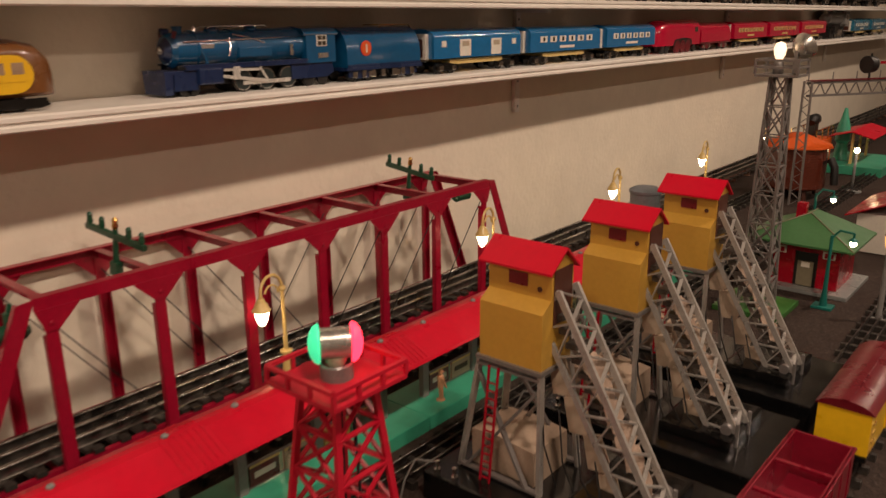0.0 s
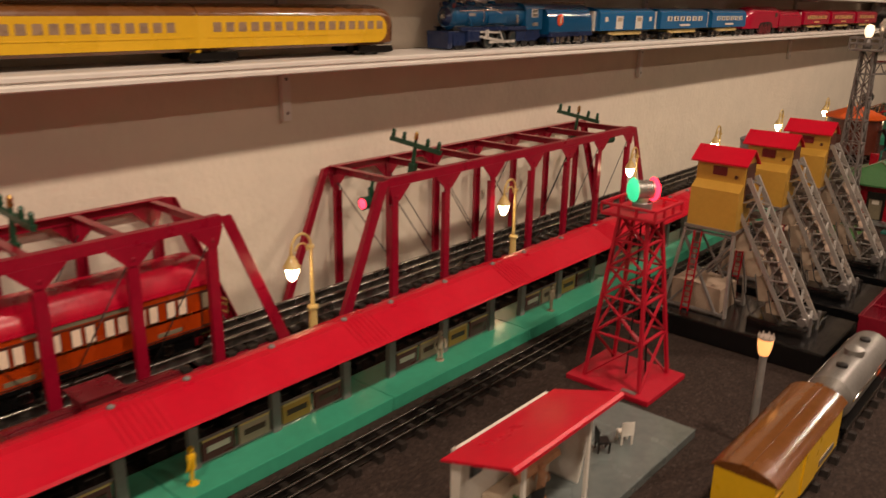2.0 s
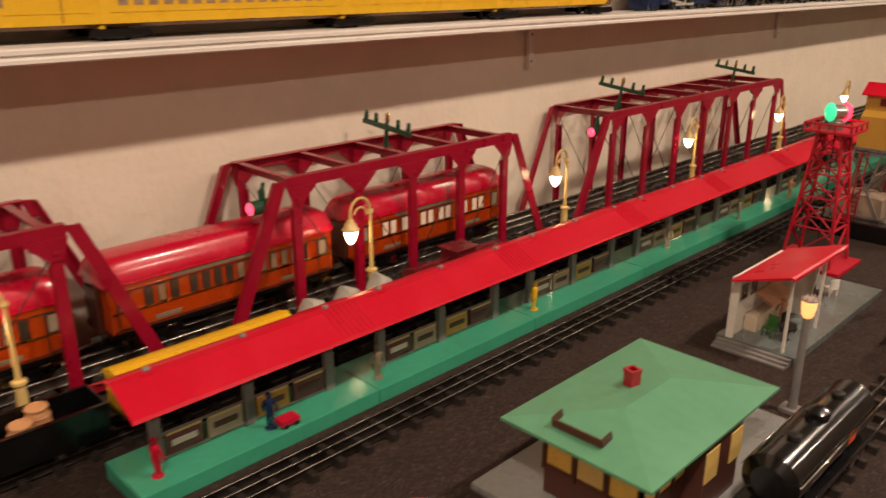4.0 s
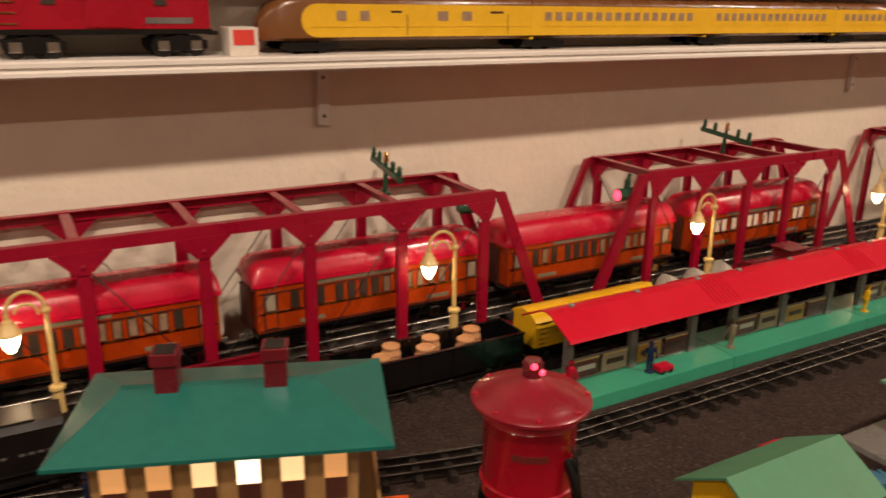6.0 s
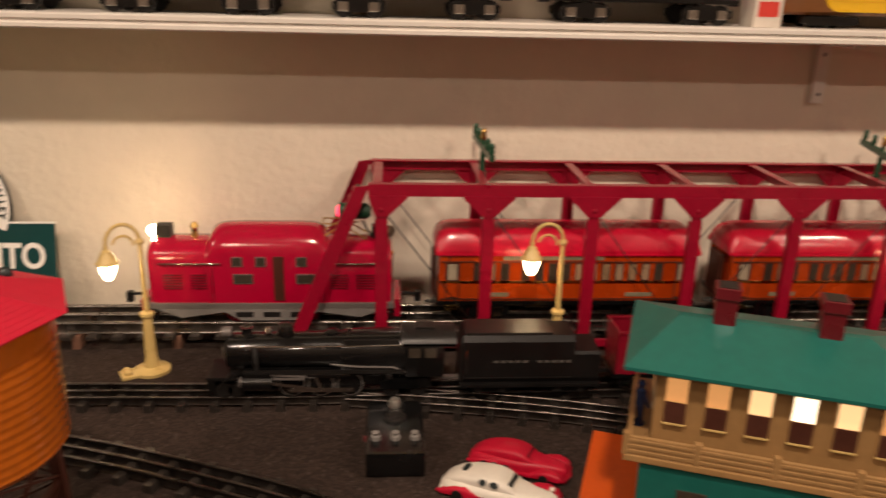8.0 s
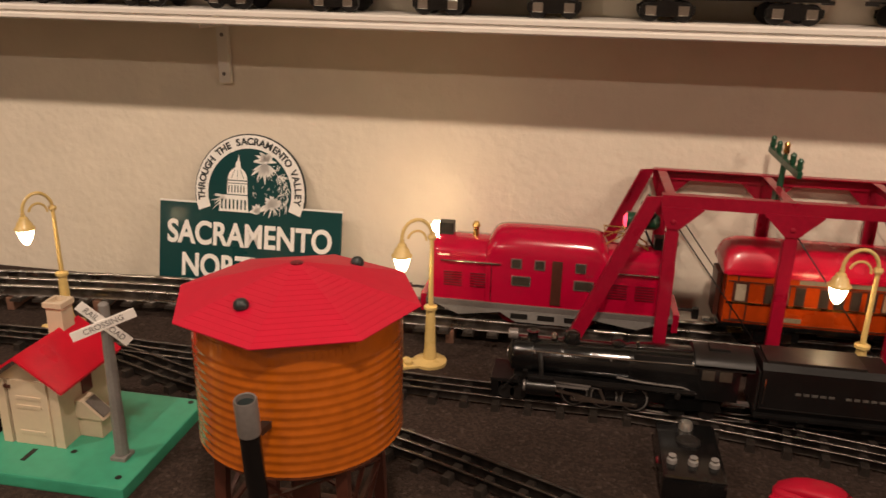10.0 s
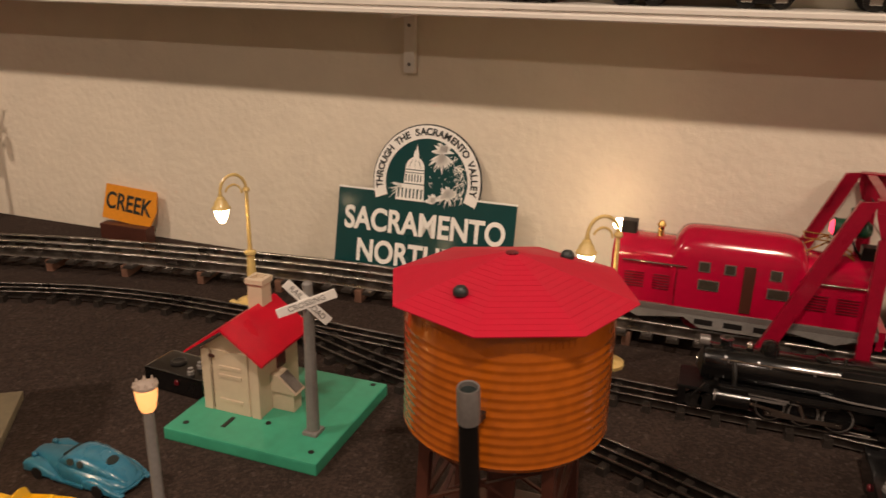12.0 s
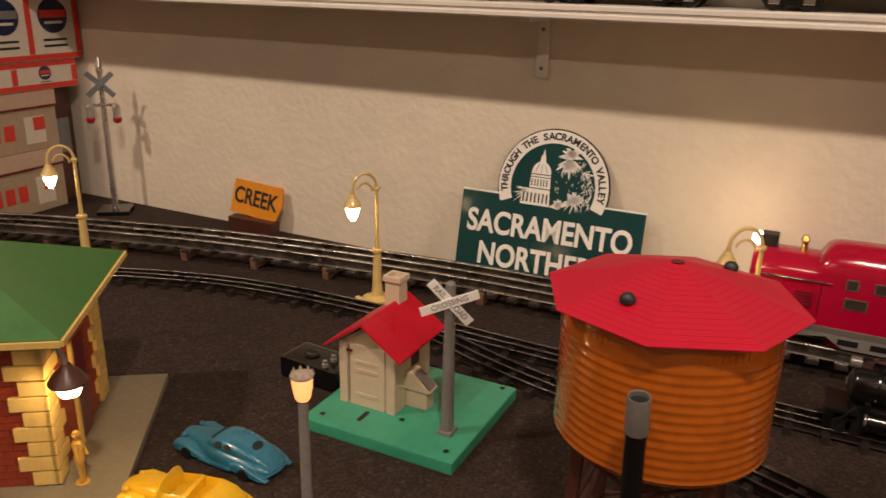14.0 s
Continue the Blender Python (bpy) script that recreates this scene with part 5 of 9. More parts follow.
part("roof", bm, "plasticred", wt, "octagonal red roof with stepped boards")
part("roof_peg", lathe(B(), [(0.005, 0), (0.005, 0.0012), (0, 0.0016)], 10, (0, 0, 0.2628)), "maroon", wt)
for x, y in ((0.054, -0.022), (-0.052, 0.032)):
    part("roof_knob", lathe(B(), [(0.0054, 0), (0.0057, 0.002), (0.0052, 0.0042), (0.0034, 0.0062), (0, 0.007)], 14, (x, y, 0.2365 + 0.0275 * (1 - math.hypot(x, y) / 0.0945))), "ink", wt, "dark knob")
for a in range(4):
    c, s = math.cos(radians(45 + 90 * a)), math.sin(radians(45 + 90 * a))
    part("leg", bar(B(), (0.074 * c, 0.074 * s, 0.004), (0.068 * c, 0.068 * s, 0.125), 0.009, 0.009), "darkbrown", wt)
    c2, s2 = math.cos(radians(135 + 90 * a)), math.sin(radians(135 + 90 * a))
    bm = B()
    for z0, z1 in ((0.01, 0.062), (0.066, 0.118)):
        bar(bm, (0.072 * c, 0.072 * s, z0), (0.07 * c2, 0.07 * s2, z1), 0.0035, 0.002)
        bar(bm, (0.072 * c2, 0.072 * s2, z0), (0.07 * c, 0.07 * s, z1), 0.0035, 0.002)
    bar(bm, (0.071 * c, 0.071 * s, 0.064), (0.071 * c2, 0.071 * s2, 0.064), 0.004, 0.003)
    part("cross_brace", bm, "darkbrown", wt)
part("base", box(B(), -0.07, 0.07, -0.07, 0.07, 0, 0.006, 0.002), "darkbrown", wt)
part("centre_pipe", tube(B(), [(0, 0, 0.006), (0, 0, 0.124)], 0.012, 12), "darkbrown", wt)
part("spout_sleeve", lathe(B(), [(0.0078, 0), (0.0078, 0.026), (0.0074, 0.0272), (0.0062, 0.0268), (0.0060, 0.004), (0, 0.004)], 20), "grey", wt, "grey open-topped spout sleeve").matrix_basis = pose(0.1085, 0.004, 0.1825, 0, 7, 0)
# Ink-dark plug gives the sleeve's hollow its shade.
part("sleeve_bore_shade", lathe(B(), [(0.0059, 0.0), (0.0059, 0.0195), (0, 0.0195)], 18), "ink", wt).matrix_basis = pose(0.1085, 0.004, 0.1865, 0, 7, 0)
part("spout", tube(B(), [(0.109, 0.004, 0.187), (0.1, 0.004, 0.115), (0.097, 0.004, 0.08)], 0.0072, 16), "black", wt, "black hanging spout")
part("spout_hinge", bar(B(), (0.08, 0.004, 0.172), (0.107, 0.004, 0.178), 0.007, 0.005), "dull", wt)

# ---- crossing shanty ----
gs = thing("crossing_shanty", "ivory crossing shanty with red roof on a green base", "crossing shanty")
part("base", box(B(), -0.682, -0.5135, -2.406, -2.2285, 0, 0.014, 0.0025), "green", gs, "green enamelled base")
# Black discs and a black bar draw the shade in the base's holes.
for x, y in ((-0.53, -2.243), (-0.53, -2.39), (-0.674, -2.243), (-0.56, -2.31)):
    part("base_hole_shade", lathe(B(), [(0.0032, 0), (0.0032, 0.0006), (0, 0.0006)], 10, (x, y, 0.0138)), "dull", gs)
part("base_slot_shade", box(B(), -0.556, -0.536, -2.352, -2.347, 0.0136, 0.0145), "dull", gs)
HX0, HX1, HY0, HY1 = -0.643, -0.565, -2.3885, -2.3215
ym = (HY0 + HY1) / 2
part("wall", slab(B(), [(HY0, 0.014), (HY0, 0.086), (ym, 0.11), (HY1, 0.086), (HY1, 0.014)], "x", HX0, HX1), "ivory", gs, "ivory moulded walls")
for s in (-1, 1):
    y1 = ym + s * 0.047
    part("roof", slab(B(), [(ym, 0.1145), (y1, 0.082), (y1, 0.0845), (ym, 0.1175)], "x", HX0 - 0.012, HX1 + 0.014), "roofred", gs, "glossy red roof plane")
for y in (HY0 + 0.004, HY1 - 0.004):
    part("corner_board", box(B(), HX1 - 0.0005, HX1 + 0.0025, y - 0.005, y + 0.005, 0.014, 0.086, 0.0006), "ivory", gs)
dr = part("door", box(B(), HX1 - 0.0002, HX1 + 0.0018, HY0 + 0.012, HY1 - 0.012, 0.014, 0.086, 0.0006), "ivory", gs, "ivory door with moulded panels")
for z in (0.026, 0.055, 0.065):
    part("door_panel", box(B(), HX1 + 0.0014, HX1 + 0.0026, HY0 + 0.02, HY1 - 0.02, z, z + 0.004, 0.0004), "ivory", dr)
part("door_gap", box(B(), HX1 - 0.0002, HX1 + 0.0008, HY0 + 0.0105, HY0 + 0.012, 0.016, 0.084), "darkbrown", gs)
part("hinge", box(B(), HX1 + 0.001, HX1 + 0.0035, HY0 + 0.009, HY0 + 0.016, 0.077, 0.08), "darkbrown", gs)
part("window", box(B(), -0.616, -0.6, HY1 - 0.0004, HY1 + 0.0012, 0.055, 0.078), "maroon", gs, "dark red window")
bm = B()
box(bm, -0.674 + 0.07, -0.59 + 0.002, HY1, HY1 + 0.026, 0.014, 0.036, 0.001)
slab(bm, [(HY1, 0.036), (HY1, 0.056), (HY1 + 0.008, 0.055), (HY1 + 0.03, 0.036)], "x", -0.606, -0.586)
part("annex", bm, "ivory", gs, "ivory side bin with sloping lid")
part("lid_plate", bar(B(), (-0.596, HY1 + 0.0105, 0.0548), (-0.596, HY1 + 0.029, 0.0385), 0.014, 0.0015, (0, 0.66, 0.75)), "grey", gs)
bm = B()
lathe(bm, [(0.0135, 0.09), (0.0125, 0.135), (0.0128, 0.137), (0.0155, 0.139), (0.0155, 0.1445), (0.014, 0.145), (0.01, 0.145), (0.01, 0.14), (0, 0.139)], 4, (-0.632, ym - 0.004, 0), False, math.pi / 4)
part("chimney", bm, "ivory", gs, "ivory chimney")
px, py = -0.562, -2.258
part("post_foot", box(B(), px - 0.009, px + 0.009, py - 0.008, py + 0.008, 0.014, 0.018, 0.0008), "post", gs)
part("sign_post", lathe(B(), [(0.0068, 0.017), (0.005, 0.178), (0.003, 0.18), (0, 0.18)], 10, (px, py, 0)), "post", gs, "grey moulded sign post")
for ang, txt in ((17, "CROSSING"), (-48, "RAIL    ROAD")):
    m = pose(px + 0.006 + (0.0016 if ang > 0 else 0), py + 0.003, 0.161, 90, 0, 124) @ pose(0, 0, 0, 0, 0, ang)
    bl = part("sign_blade", box(B(), -0.0295, 0.0295, -0.0048, 0.0048, -0.0006, 0.0006, 0.0003), "signwhite", gs, "white crossing sign blade")
    bl.matrix_basis = m
    letters(txt, 0.0078, "post", bl, pose(0, 0, 0.0008), 0.0002)

# ---- brick station ----
bs = thing("brick_station", "red brick toy station with cream quoins and green roof", "station building")
U, V = Vector((-0.816, -0.577, 0)).normalized(), Vector((0.577, -0.816, 0)).normalized()
corner = Vector((-0.312, -2.492, 0))
bs.matrix_basis = Matrix.Translation(corner) @ Matrix.Rotation(math.atan2(U.y, U.x), 4, "Z")
# local x runs back along the end wall, local y runs along the front away to the left
LX, LY = 0.225, 0.4
WI = 0.03
part("base", box(B(), -0.03, LX + 0.012, -0.03, LY + 0.03, 0, 0.01, 0.002), "olive", bs, "olive metal base")
part("wall", box(B(), WI, LX - WI, WI, LY - WI, 0.01, 0.165), "brick", bs, "brick red walls")
brick = None
for face in (0, 1):
    for row in range(21):
        for col in range(7):
            z = 0.012 + row * 0.0072
            u = WI + 0.018 + col * 0.0155 + (0.0075 if row % 2 else 0)
            m = pose(u, WI - 0.0003, z) if face == 0 else pose(WI - 0.0003, u, z, 0, 0, 90)
            if brick is None:
                brick = part("brick", box(B(), -0.0072, 0.0072, -0.0008, 0.0008, 0, 0.0065), "brick", bs)
                brick.matrix_basis = m
            else:
                again(brick, m=m)
for face in (0, 1):
    for k in range(10):
        w = 0.03 if k % 2 else 0.02
        q = box(B(), WI - 0.004, WI + w, WI - 0.004, WI + 0.002, 0.012 + k * 0.0152, 0.012 + k * 0.0152 + 0.0138, 0.001) if face == 0 else box(B(), WI - 0.004, WI + 0.002, WI - 0.0036, WI + w, 0.012 + k * 0.0152, 0.012 + k * 0.0152 + 0.0138, 0.001)
        part("quoin", q, "quoin", bs)
        if face == 0:
            part("quoin", box(B(), LX - WI - w, LX - WI + 0.004, WI - 0.004, WI + 0.002, 0.012 + k * 0.0152, 0.012 + k * 0.0152 + 0.0138, 0.001), "quoin", bs)
for y in (0.13, 0.2, 0.27):
    f = part("window_frame", box(B(), WI - 0.003, WI + 0.001, y - 0.022, y + 0.022, 0.05, 0.12), "quoin", bs)
    part("pane", box(B(), WI - 0.0036, WI - 0.0028, y - 0.017, y + 0.017, 0.055, 0.115), "lit", f)
dr = part("door", box(B(), 0.1, 0.135, WI - 0.0035, WI + 0.001, 0.01, 0.115, 0.001), "maroon", bs)
part("door_frame", box(B(), 0.095, 0.1, WI - 0.0045, WI + 0.001, 0.01, 0.12), "quoin", bs)
bm = B()
lo = [bm.verts.new((x, y, 0.163)) for x, y in ((0, 0), (LX, 0), (LX, LY), (0, LY))]
md = [bm.verts.new((x, y, 0.168)) for x, y in ((0, 0), (LX, 0), (LX, LY), (0, LY))]
tp = [bm.verts.new((LX / 2, 0.13, 0.225)), bm.verts.new((LX / 2, LY - 0.13, 0.225))]
bm.faces.new(lo[::-1])
for k in range(4):
    bm.faces.new((lo[k], md[k], md[(k + 1) % 4], lo[(k + 1) % 4]))
bm.faces.new((md[0], md[1], tp[0]))
bm.faces.new((md[1], md[2], tp[1], tp[0]))
bm.faces.new((md[2], md[3], tp[1]))
bm.faces.new((md[3], md[0], tp[0], tp[1]))
bmesh.ops.recalc_face_normals(bm, faces=bm.faces)
part("roof", bm, "grass", bs, "glossy grass-green hip roof", 5)
bm = B()
for a, b in (((0, 0), (LX, 0)), ((LX, 0), (LX, LY)), ((0, LY), (0, 0))):
    bar(bm, (*a, 0.1645), (*b, 0.1645), 0.005, 0.0055)
part("gutter", bm, "quoin", bs, "cream roof edging")
part("chimney", box(B(), LX / 2 - 0.016, LX / 2 + 0.016, 0.17, 0.2, 0.2, 0.262, 0.002), "quoin", bs, "cream chimney")
bm = tube(B(), [(WI + 0.01, 0.03, 0.155), (WI - 0.012, 0.012, 0.158), (WI - 0.018, 0.004, 0.146), (WI - 0.018, 0.003, 0.136)], 0.0022, 8)
br_ = part("lamp_bracket", bm, "post", bs)
part("lamp_shade", lathe(B(), [(0.016, 0.122), (0.0165, 0.124), (0.012, 0.131), (0.006, 0.136), (0.004, 0.14), (0, 0.14)], 18, (WI - 0.018, 0.003, 0)), "darkbrown", bs, "dark tin lamp shade")
part("bulb", lathe(B(), [(0, 0.108), (0.008, 0.111), (0.011, 0.118), (0.0105, 0.1225), (0, 0.1225)], 16, (WI - 0.018, 0.003, 0)), "stationbulb", bs, "glowing warm bulb")
figure(-0.331, -2.517, 0.01, "figtan", "figtan", 0.054, 30)

# ---- crossing flasher ----
cf = thing("crossing_flasher", "silver crossing signal with crossed blades and two red lamps", "crossing signal", at=pose(-0.982, -3.207, 0, 0, 0, 128))
part("base", box(B(), -0.03, 0.03, -0.03, 0.03, 0, 0.008, 0.002), "black", cf)
part("post", tube(B(), [(0, 0, 0.006), (0, 0, 0.15), (0, 0, 0.282)], [0.0062, 0.0052, 0.0046], 12), "silver", cf)
part("collar", lathe(B(), [(0.0046, 0.272), (0.0068, 0.274), (0.0068, 0.279), (0.0046, 0.281)], 12), "silver", cf)
part("finial", lathe(B(), [(0.0046, 0.281), (0.006, 0.284), (0.0045, 0.29), (0.0015, 0.302), (0, 0.304)], 10), "silver", cf)
for s in (-1, 1):
    part("sign_blade", box(B(), -0.032, 0.032, -0.009, -0.007 + 0.0004 * s, -0.005, 0.005, 0.0004), "zinc", cf, "grey crossing blade").matrix_basis = pose(0, 0.0012 * s, 0.252, 0, 42 * s, 0)
part("lamp_bar", bar(B(), (-0.026, -0.004, 0.213), (0.026, -0.004, 0.213), 0.006), "silver", cf)
for s in (-1, 1):
    part("lamp_hood", lathe(B(), [(0.0075, 0), (0.0075, 0.02), (0.004, 0.024), (0, 0.024)], 14, (0.024 * s, -0.006, 0.19)), "silver", cf)
    part("red_lens", ball(B(), (0.024 * s, -0.006, 0.186), 0.0085), "red", cf, "unlit red globe")

# ---- box stack ----


def toy_box(x0, x1, y0, y1, z0, z1, panels, label, yaw=0.0, plain=False):
    c = Vector(((x0 + x1) / 2, (y0 + y1) / 2, z0))
    b = thing("toy_train_box", label, "cardboard box", "toy train boxes", at=Matrix.Translation(c) @ pose(0, 0, 0, 0, 0, yaw))
    X, Y, Z = (x1 - x0) / 2, (y1 - y0) / 2, z1 - z0
    part("carton", box(B(), -X, X, -Y, Y, 0, Z, 0.0015), "cardtan" if plain else "paper", b, "off-white card carton")
    if plain:
        part("lid", box(B(), -X - 0.002, X + 0.002, -Y - 0.002, Y + 0.002, Z * 0.74, Z + 0.001, 0.0015), "cardpink", b, "pale lift-off lid")
        part("lid_edge", box(B(), -X - 0.0022, X + 0.0022, Y + 0.001, Y + 0.003, Z * 0.71, Z * 0.75), "maroon", b, "dark red lid edge")
        pl = part("paper_label", box(B(), -X * 0.85, -X * 0.62, Y, Y + 0.0006, Z * 0.12, Z * 0.58), "paper", b, "red and white paper label")
        part("label_band", box(B(), -X * 0.85, -X * 0.72, Y + 0.0006, Y + 0.001, Z * 0.34, Z * 0.56), "redprint", pl)
        for k in range(5):
            part("letter_bar", box(B(), -X * 0.5 + k * X * 0.16, -X * 0.5 + k * X * 0.16 + X * 0.11, Y, Y + 0.0008, Z * 0.22, Z * 0.48), "redprint", b)
        return b
    rows = [(-X, X, 0.0, 0.012), (-X, X, Z - 0.011, Z)]
    cols = [-X + 2 * X * k / panels for k in range(panels)] + [X - 0.012]
    for a, e, u, v in rows:
        part("printed_border", box(B(), a + 0.001, e - 0.001, Y, Y + 0.0008, u + 0.001, v - 0.001), "redprint", b, "red printed border")
    for u in cols:
        part("printed_border", box(B(), u, u + 0.0115, Y, Y + 0.0009, 0.012, Z - 0.012), "redprint", b, "red printed border")
    rr = min(X / panels * 0.62, Z * 0.25)
    for k in range(panels):
        u = -X + 2 * X * (k + 0.55) / panels
        badge = part("printed_badge", lathe(B(), [(rr, 0), (rr, 0.0008), (0, 0.0008)], 24), "navy", b, "round printed badge")
        badge.matrix_basis = pose(u, Y, Z * 0.58, -90, 0, 0)
        part("badge_stripe", box(B(), -rr * 0.9, rr * 0.9, -rr * 0.35, rr * 0.1, 0.0008, 0.0013), "post" if k % 2 else "redprint", badge)
        part("badge_rim", box(B(), -rr * 0.6, rr * 0.6, rr * 0.3, rr * 0.45, 0.0008, 0.0012), "paper", badge)
        for q in range(2):
            part("letter_bar", box(B(), u - rr * 0.8, u + rr * 0.8, Y, Y + 0.0008, Z * (0.17 + 0.08 * q), Z * (0.2 + 0.08 * q)), "ink", b)
    return b


toy_box(-0.97, -0.62, -3.62, -3.33, 0.0, 0.12, 2, "plain off-white toy box with red lettering bars", 2, True)
toy_box(-0.974, -0.6, -3.64, -3.335, 0.1215, 0.234, 3, "plain off-white lidded box in the stack", 0, True)
toy_box(-1.03, -0.64, -3.64, -3.33, 0.2355, 0.289, 3, "red and white printed toy box lying flat", 0)
toy_box(-1.045, -0.63, -3.62, -3.325, 0.2905, 0.43, 4, "red and white printed toy train box with badges", 0)

# Added box, standing for an unclear dark shape beside the stack.
db = thing("dark_card_box", "narrow dark brown card box wedged behind the toy box stack", "cardboard box", at=pose(-1.004, -3.43, 0))
part("carton", box(B(), -0.026, 0.024, -0.07, 0.07, 0, 0.226, 0.002), "darkbrown", db)
part("flap", box(B(), -0.027, 0.025, -0.071, 0.071, 0.226, 0.229, 0.001), "darkbrown", db)
part("label_plate", box(B(), -0.016, 0.016, 0.07, 0.0708, 0.1, 0.17), "zinc", db, "dull grey label")

# ---- wall sign ----
sg = thing("railway_sign", "green and white enamel railway sign leaning on the wall", "sign")
TH = 0.004
part("board", box(B(), -0.145, 0.145, 0, 0.1375, -TH, 0, 0.001), "signgreen", sg, "dark green lower board")
part("board_edge", box(B(), -0.145, 0.145, 0.1375, 0.14, -TH, 0.0002), "signwhite", sg)
CZ, R = 0.158, 0.086


def arc_band(r0, r1, a0, a1, z0, z1, n=48):
    bm = B()
    pts = [(r1 * math.cos(a0 + (a1 - a0) * k / n), CZ + r1 * math.sin(a0 + (a1 - a0) * k / n)) for k in range(n + 1)]
    if r0 > 0:
        pts += [(r0 * math.cos(a1 + (a0 - a1) * k / n), CZ + r0 * math.sin(a1 + (a0 - a1) * k / n)) for k in range(n + 1)]
    return slab(bm, pts, "z", z0, z1)


A0, A1 = radians(-21), radians(201)
part("rim", arc_band(0, R + 0.002, A0, A1, -TH - 0.0004, -0.0006), "ink", sg, "thin dark rim")
part("ring", arc_band(R * 0.77, R, A0, A1, -TH, 0.0012), "signwhite", sg, "white lettered ring")
part("disc", arc_band(0, R * 0.77, A0, A1, -TH, 0.0008), "signgreen", sg, "dark green picture disc")
txt = "THROUGH THE SACRAMENTO VALLEY"
adv = [{"M": 1.3, "I": 0.5, " ": 0.75, "T": 0.9, "E": 0.9, "L": 0.85, "O": 1.1, "G": 1.1}.get(ch, 1.0) for ch in txt]
run_ = 0.0
for ch, w in zip(txt, adv):
    a = radians(191 - 202 * (run_ + w / 2) / sum(adv))
    run_ += w
    if ch != " ":
        letters(ch, 0.0145, "ink", sg, Matrix.Translation((R * 0.885 * math.cos(a), CZ + R * 0.885 * math.sin(a), 0.0016)) @ pose(0, 0, 0, 0, 0, math.degrees(a) - 90), 0.0003, bold=0.00045)
letters("SACRAMENTO", 0.05, "signwhite", sg, Matrix.Translation((0, 0.0905, 0.0006)) @ Matrix.Diagonal((0.8, 0.98, 1, 1)), 0.0005, bold=0.0013)
letters("NORTHERN", 0.05, "signwhite", sg, Matrix.Translation((0, 0.0405, 0.0006)) @ Matrix.Diagonal((0.8, 0.98, 1, 1)), 0.0005, bold=0.0013)
# the domed building and the palms in the disc
bm = B()
zf = 0.0014
slab(bm, [(-0.048, 0.128), (-0.046, 0.153), (-0.003, 0.153), (-0.001, 0.128)], "z", 0.0008, zf)
slab(bm, [(-0.036, 0.1545), (-0.035, 0.1745), (-0.004, 0.1745), (-0.003, 0.1545)], "z", 0.0008, zf)
slab(bm, [(-0.0195 + 0.0155 * math.cos(a), 0.176 + 0.019 * math.sin(a)) for a in [math.pi - math.pi * k / 14 for k in range(15)]], "z", 0.0008, zf)
slab(bm, [(-0.0235, 0.194), (-0.0225, 0.2025), (-0.02, 0.206), (-0.0185, 0.214), (-0.017, 0.206), (-0.0155, 0.2025), (-0.0145, 0.194)], "z", 0.0008, zf)
part("dome_picture", bm, "signwhite", sg, "white domed building picture")
bm = B()
for k in range(7):
    x = -0.0445 + k * 0.0062
    box(bm, x, x + 0.0024, 0.132, 0.1465, zf, zf + 0.0003)
for k in range(6):
    x = -0.0335 + k * 0.0048
    box(bm, x, x + 0.0016, 0.1575, 0.168, zf, zf + 0.0003)
box(bm, -0.036, -0.003, 0.1705, 0.1716, zf, zf + 0.0003)
for q in (-0.5, 0.0, 0.5):
    bar(bm, (-0.0195 + q * 0.02, 0.178, zf), (-0.0195 + q * 0.009, 0.191, zf), 0.0006, 0.0005)
part("column_picture", bm, "signgreen", sg)
rnd = random.Random(3)


def frond(bm, at, a, l, w, droop):
    """One thin drooping leaf, flat on the disc."""
    left, right = [], []
    for k in range(6):
        q = k / 5
        p = Vector(at) + Vector((math.cos(a), math.sin(a))) * l * q - Vector((0, droop * l * q * q))
        d = Vector((math.cos(a), math.sin(a) - 2 * droop * q)).normalized()
        n = Vector((-d.y, d.x)) * w * (1 - q) * (0.5 + q)
        left.append(tuple(p + n))
        right.append(tuple(p - n))
    slab(bm, left[:-1] + [left[-1]] + right[-2::-1], "z", 0.0008, zf)


for cx, cz, r, a0, a1, n, wide in ((0.28, 0.56, 0.24, 10, 180, 16, 0.24), (0.27, 0.5, 0.27, 185, 345, 16, 0.22), (0.43, -0.2, 0.24, 10, 200, 18, 0.26), (0.16, -0.33, 0.2, 55, 170, 9, 0.26), (0.42, -0.16, 0.22, 200, 340, 9, 0.12), (-0.47, -0.12, 0.27, 150, 215, 9, 0.07), (0.55, 0.3, 0.2, -60, 60, 8, 0.06)):
    cx, cz, r = cx * R, CZ + cz * R, r * R
    bm = B()
    for k in range(n):
        a = radians(a0 + (a1 - a0) * (k + rnd.uniform(0.1, 0.9)) / n)
        frond(bm, (cx + rnd.uniform(-0.003, 0.003), cz + rnd.uniform(-0.002, 0.002)), a, r * rnd.uniform(0.65, 1.0), r * wide, rnd.uniform(0.1, 0.35))
    part("palm_picture", bm, "signwhite", sg, "white palm leaf picture")
bm = B()
for k in range(60):
    a, q = radians(rnd.uniform(-26, 50)), rnd.uniform(0.56, 0.74)
    frond(bm, (R * q * math.cos(a), CZ + R * q * math.sin(a)), rnd.uniform(3.4, 5.6), rnd.uniform(0.003, 0.009), 0.0009, 0.3)
for k in range(26):
    frond(bm, (rnd.uniform(0.004, 0.05), rnd.uniform(0.15, 0.19)), rnd.uniform(3.6, 5.8), rnd.uniform(0.002, 0.005), 0.0005, 0.3)
part("leaf_fleck_picture", bm, "signwhite", sg)
sg.matrix_basis = pose(-0.997, -2.318, 0.006, 90 - 12, 0, 90)

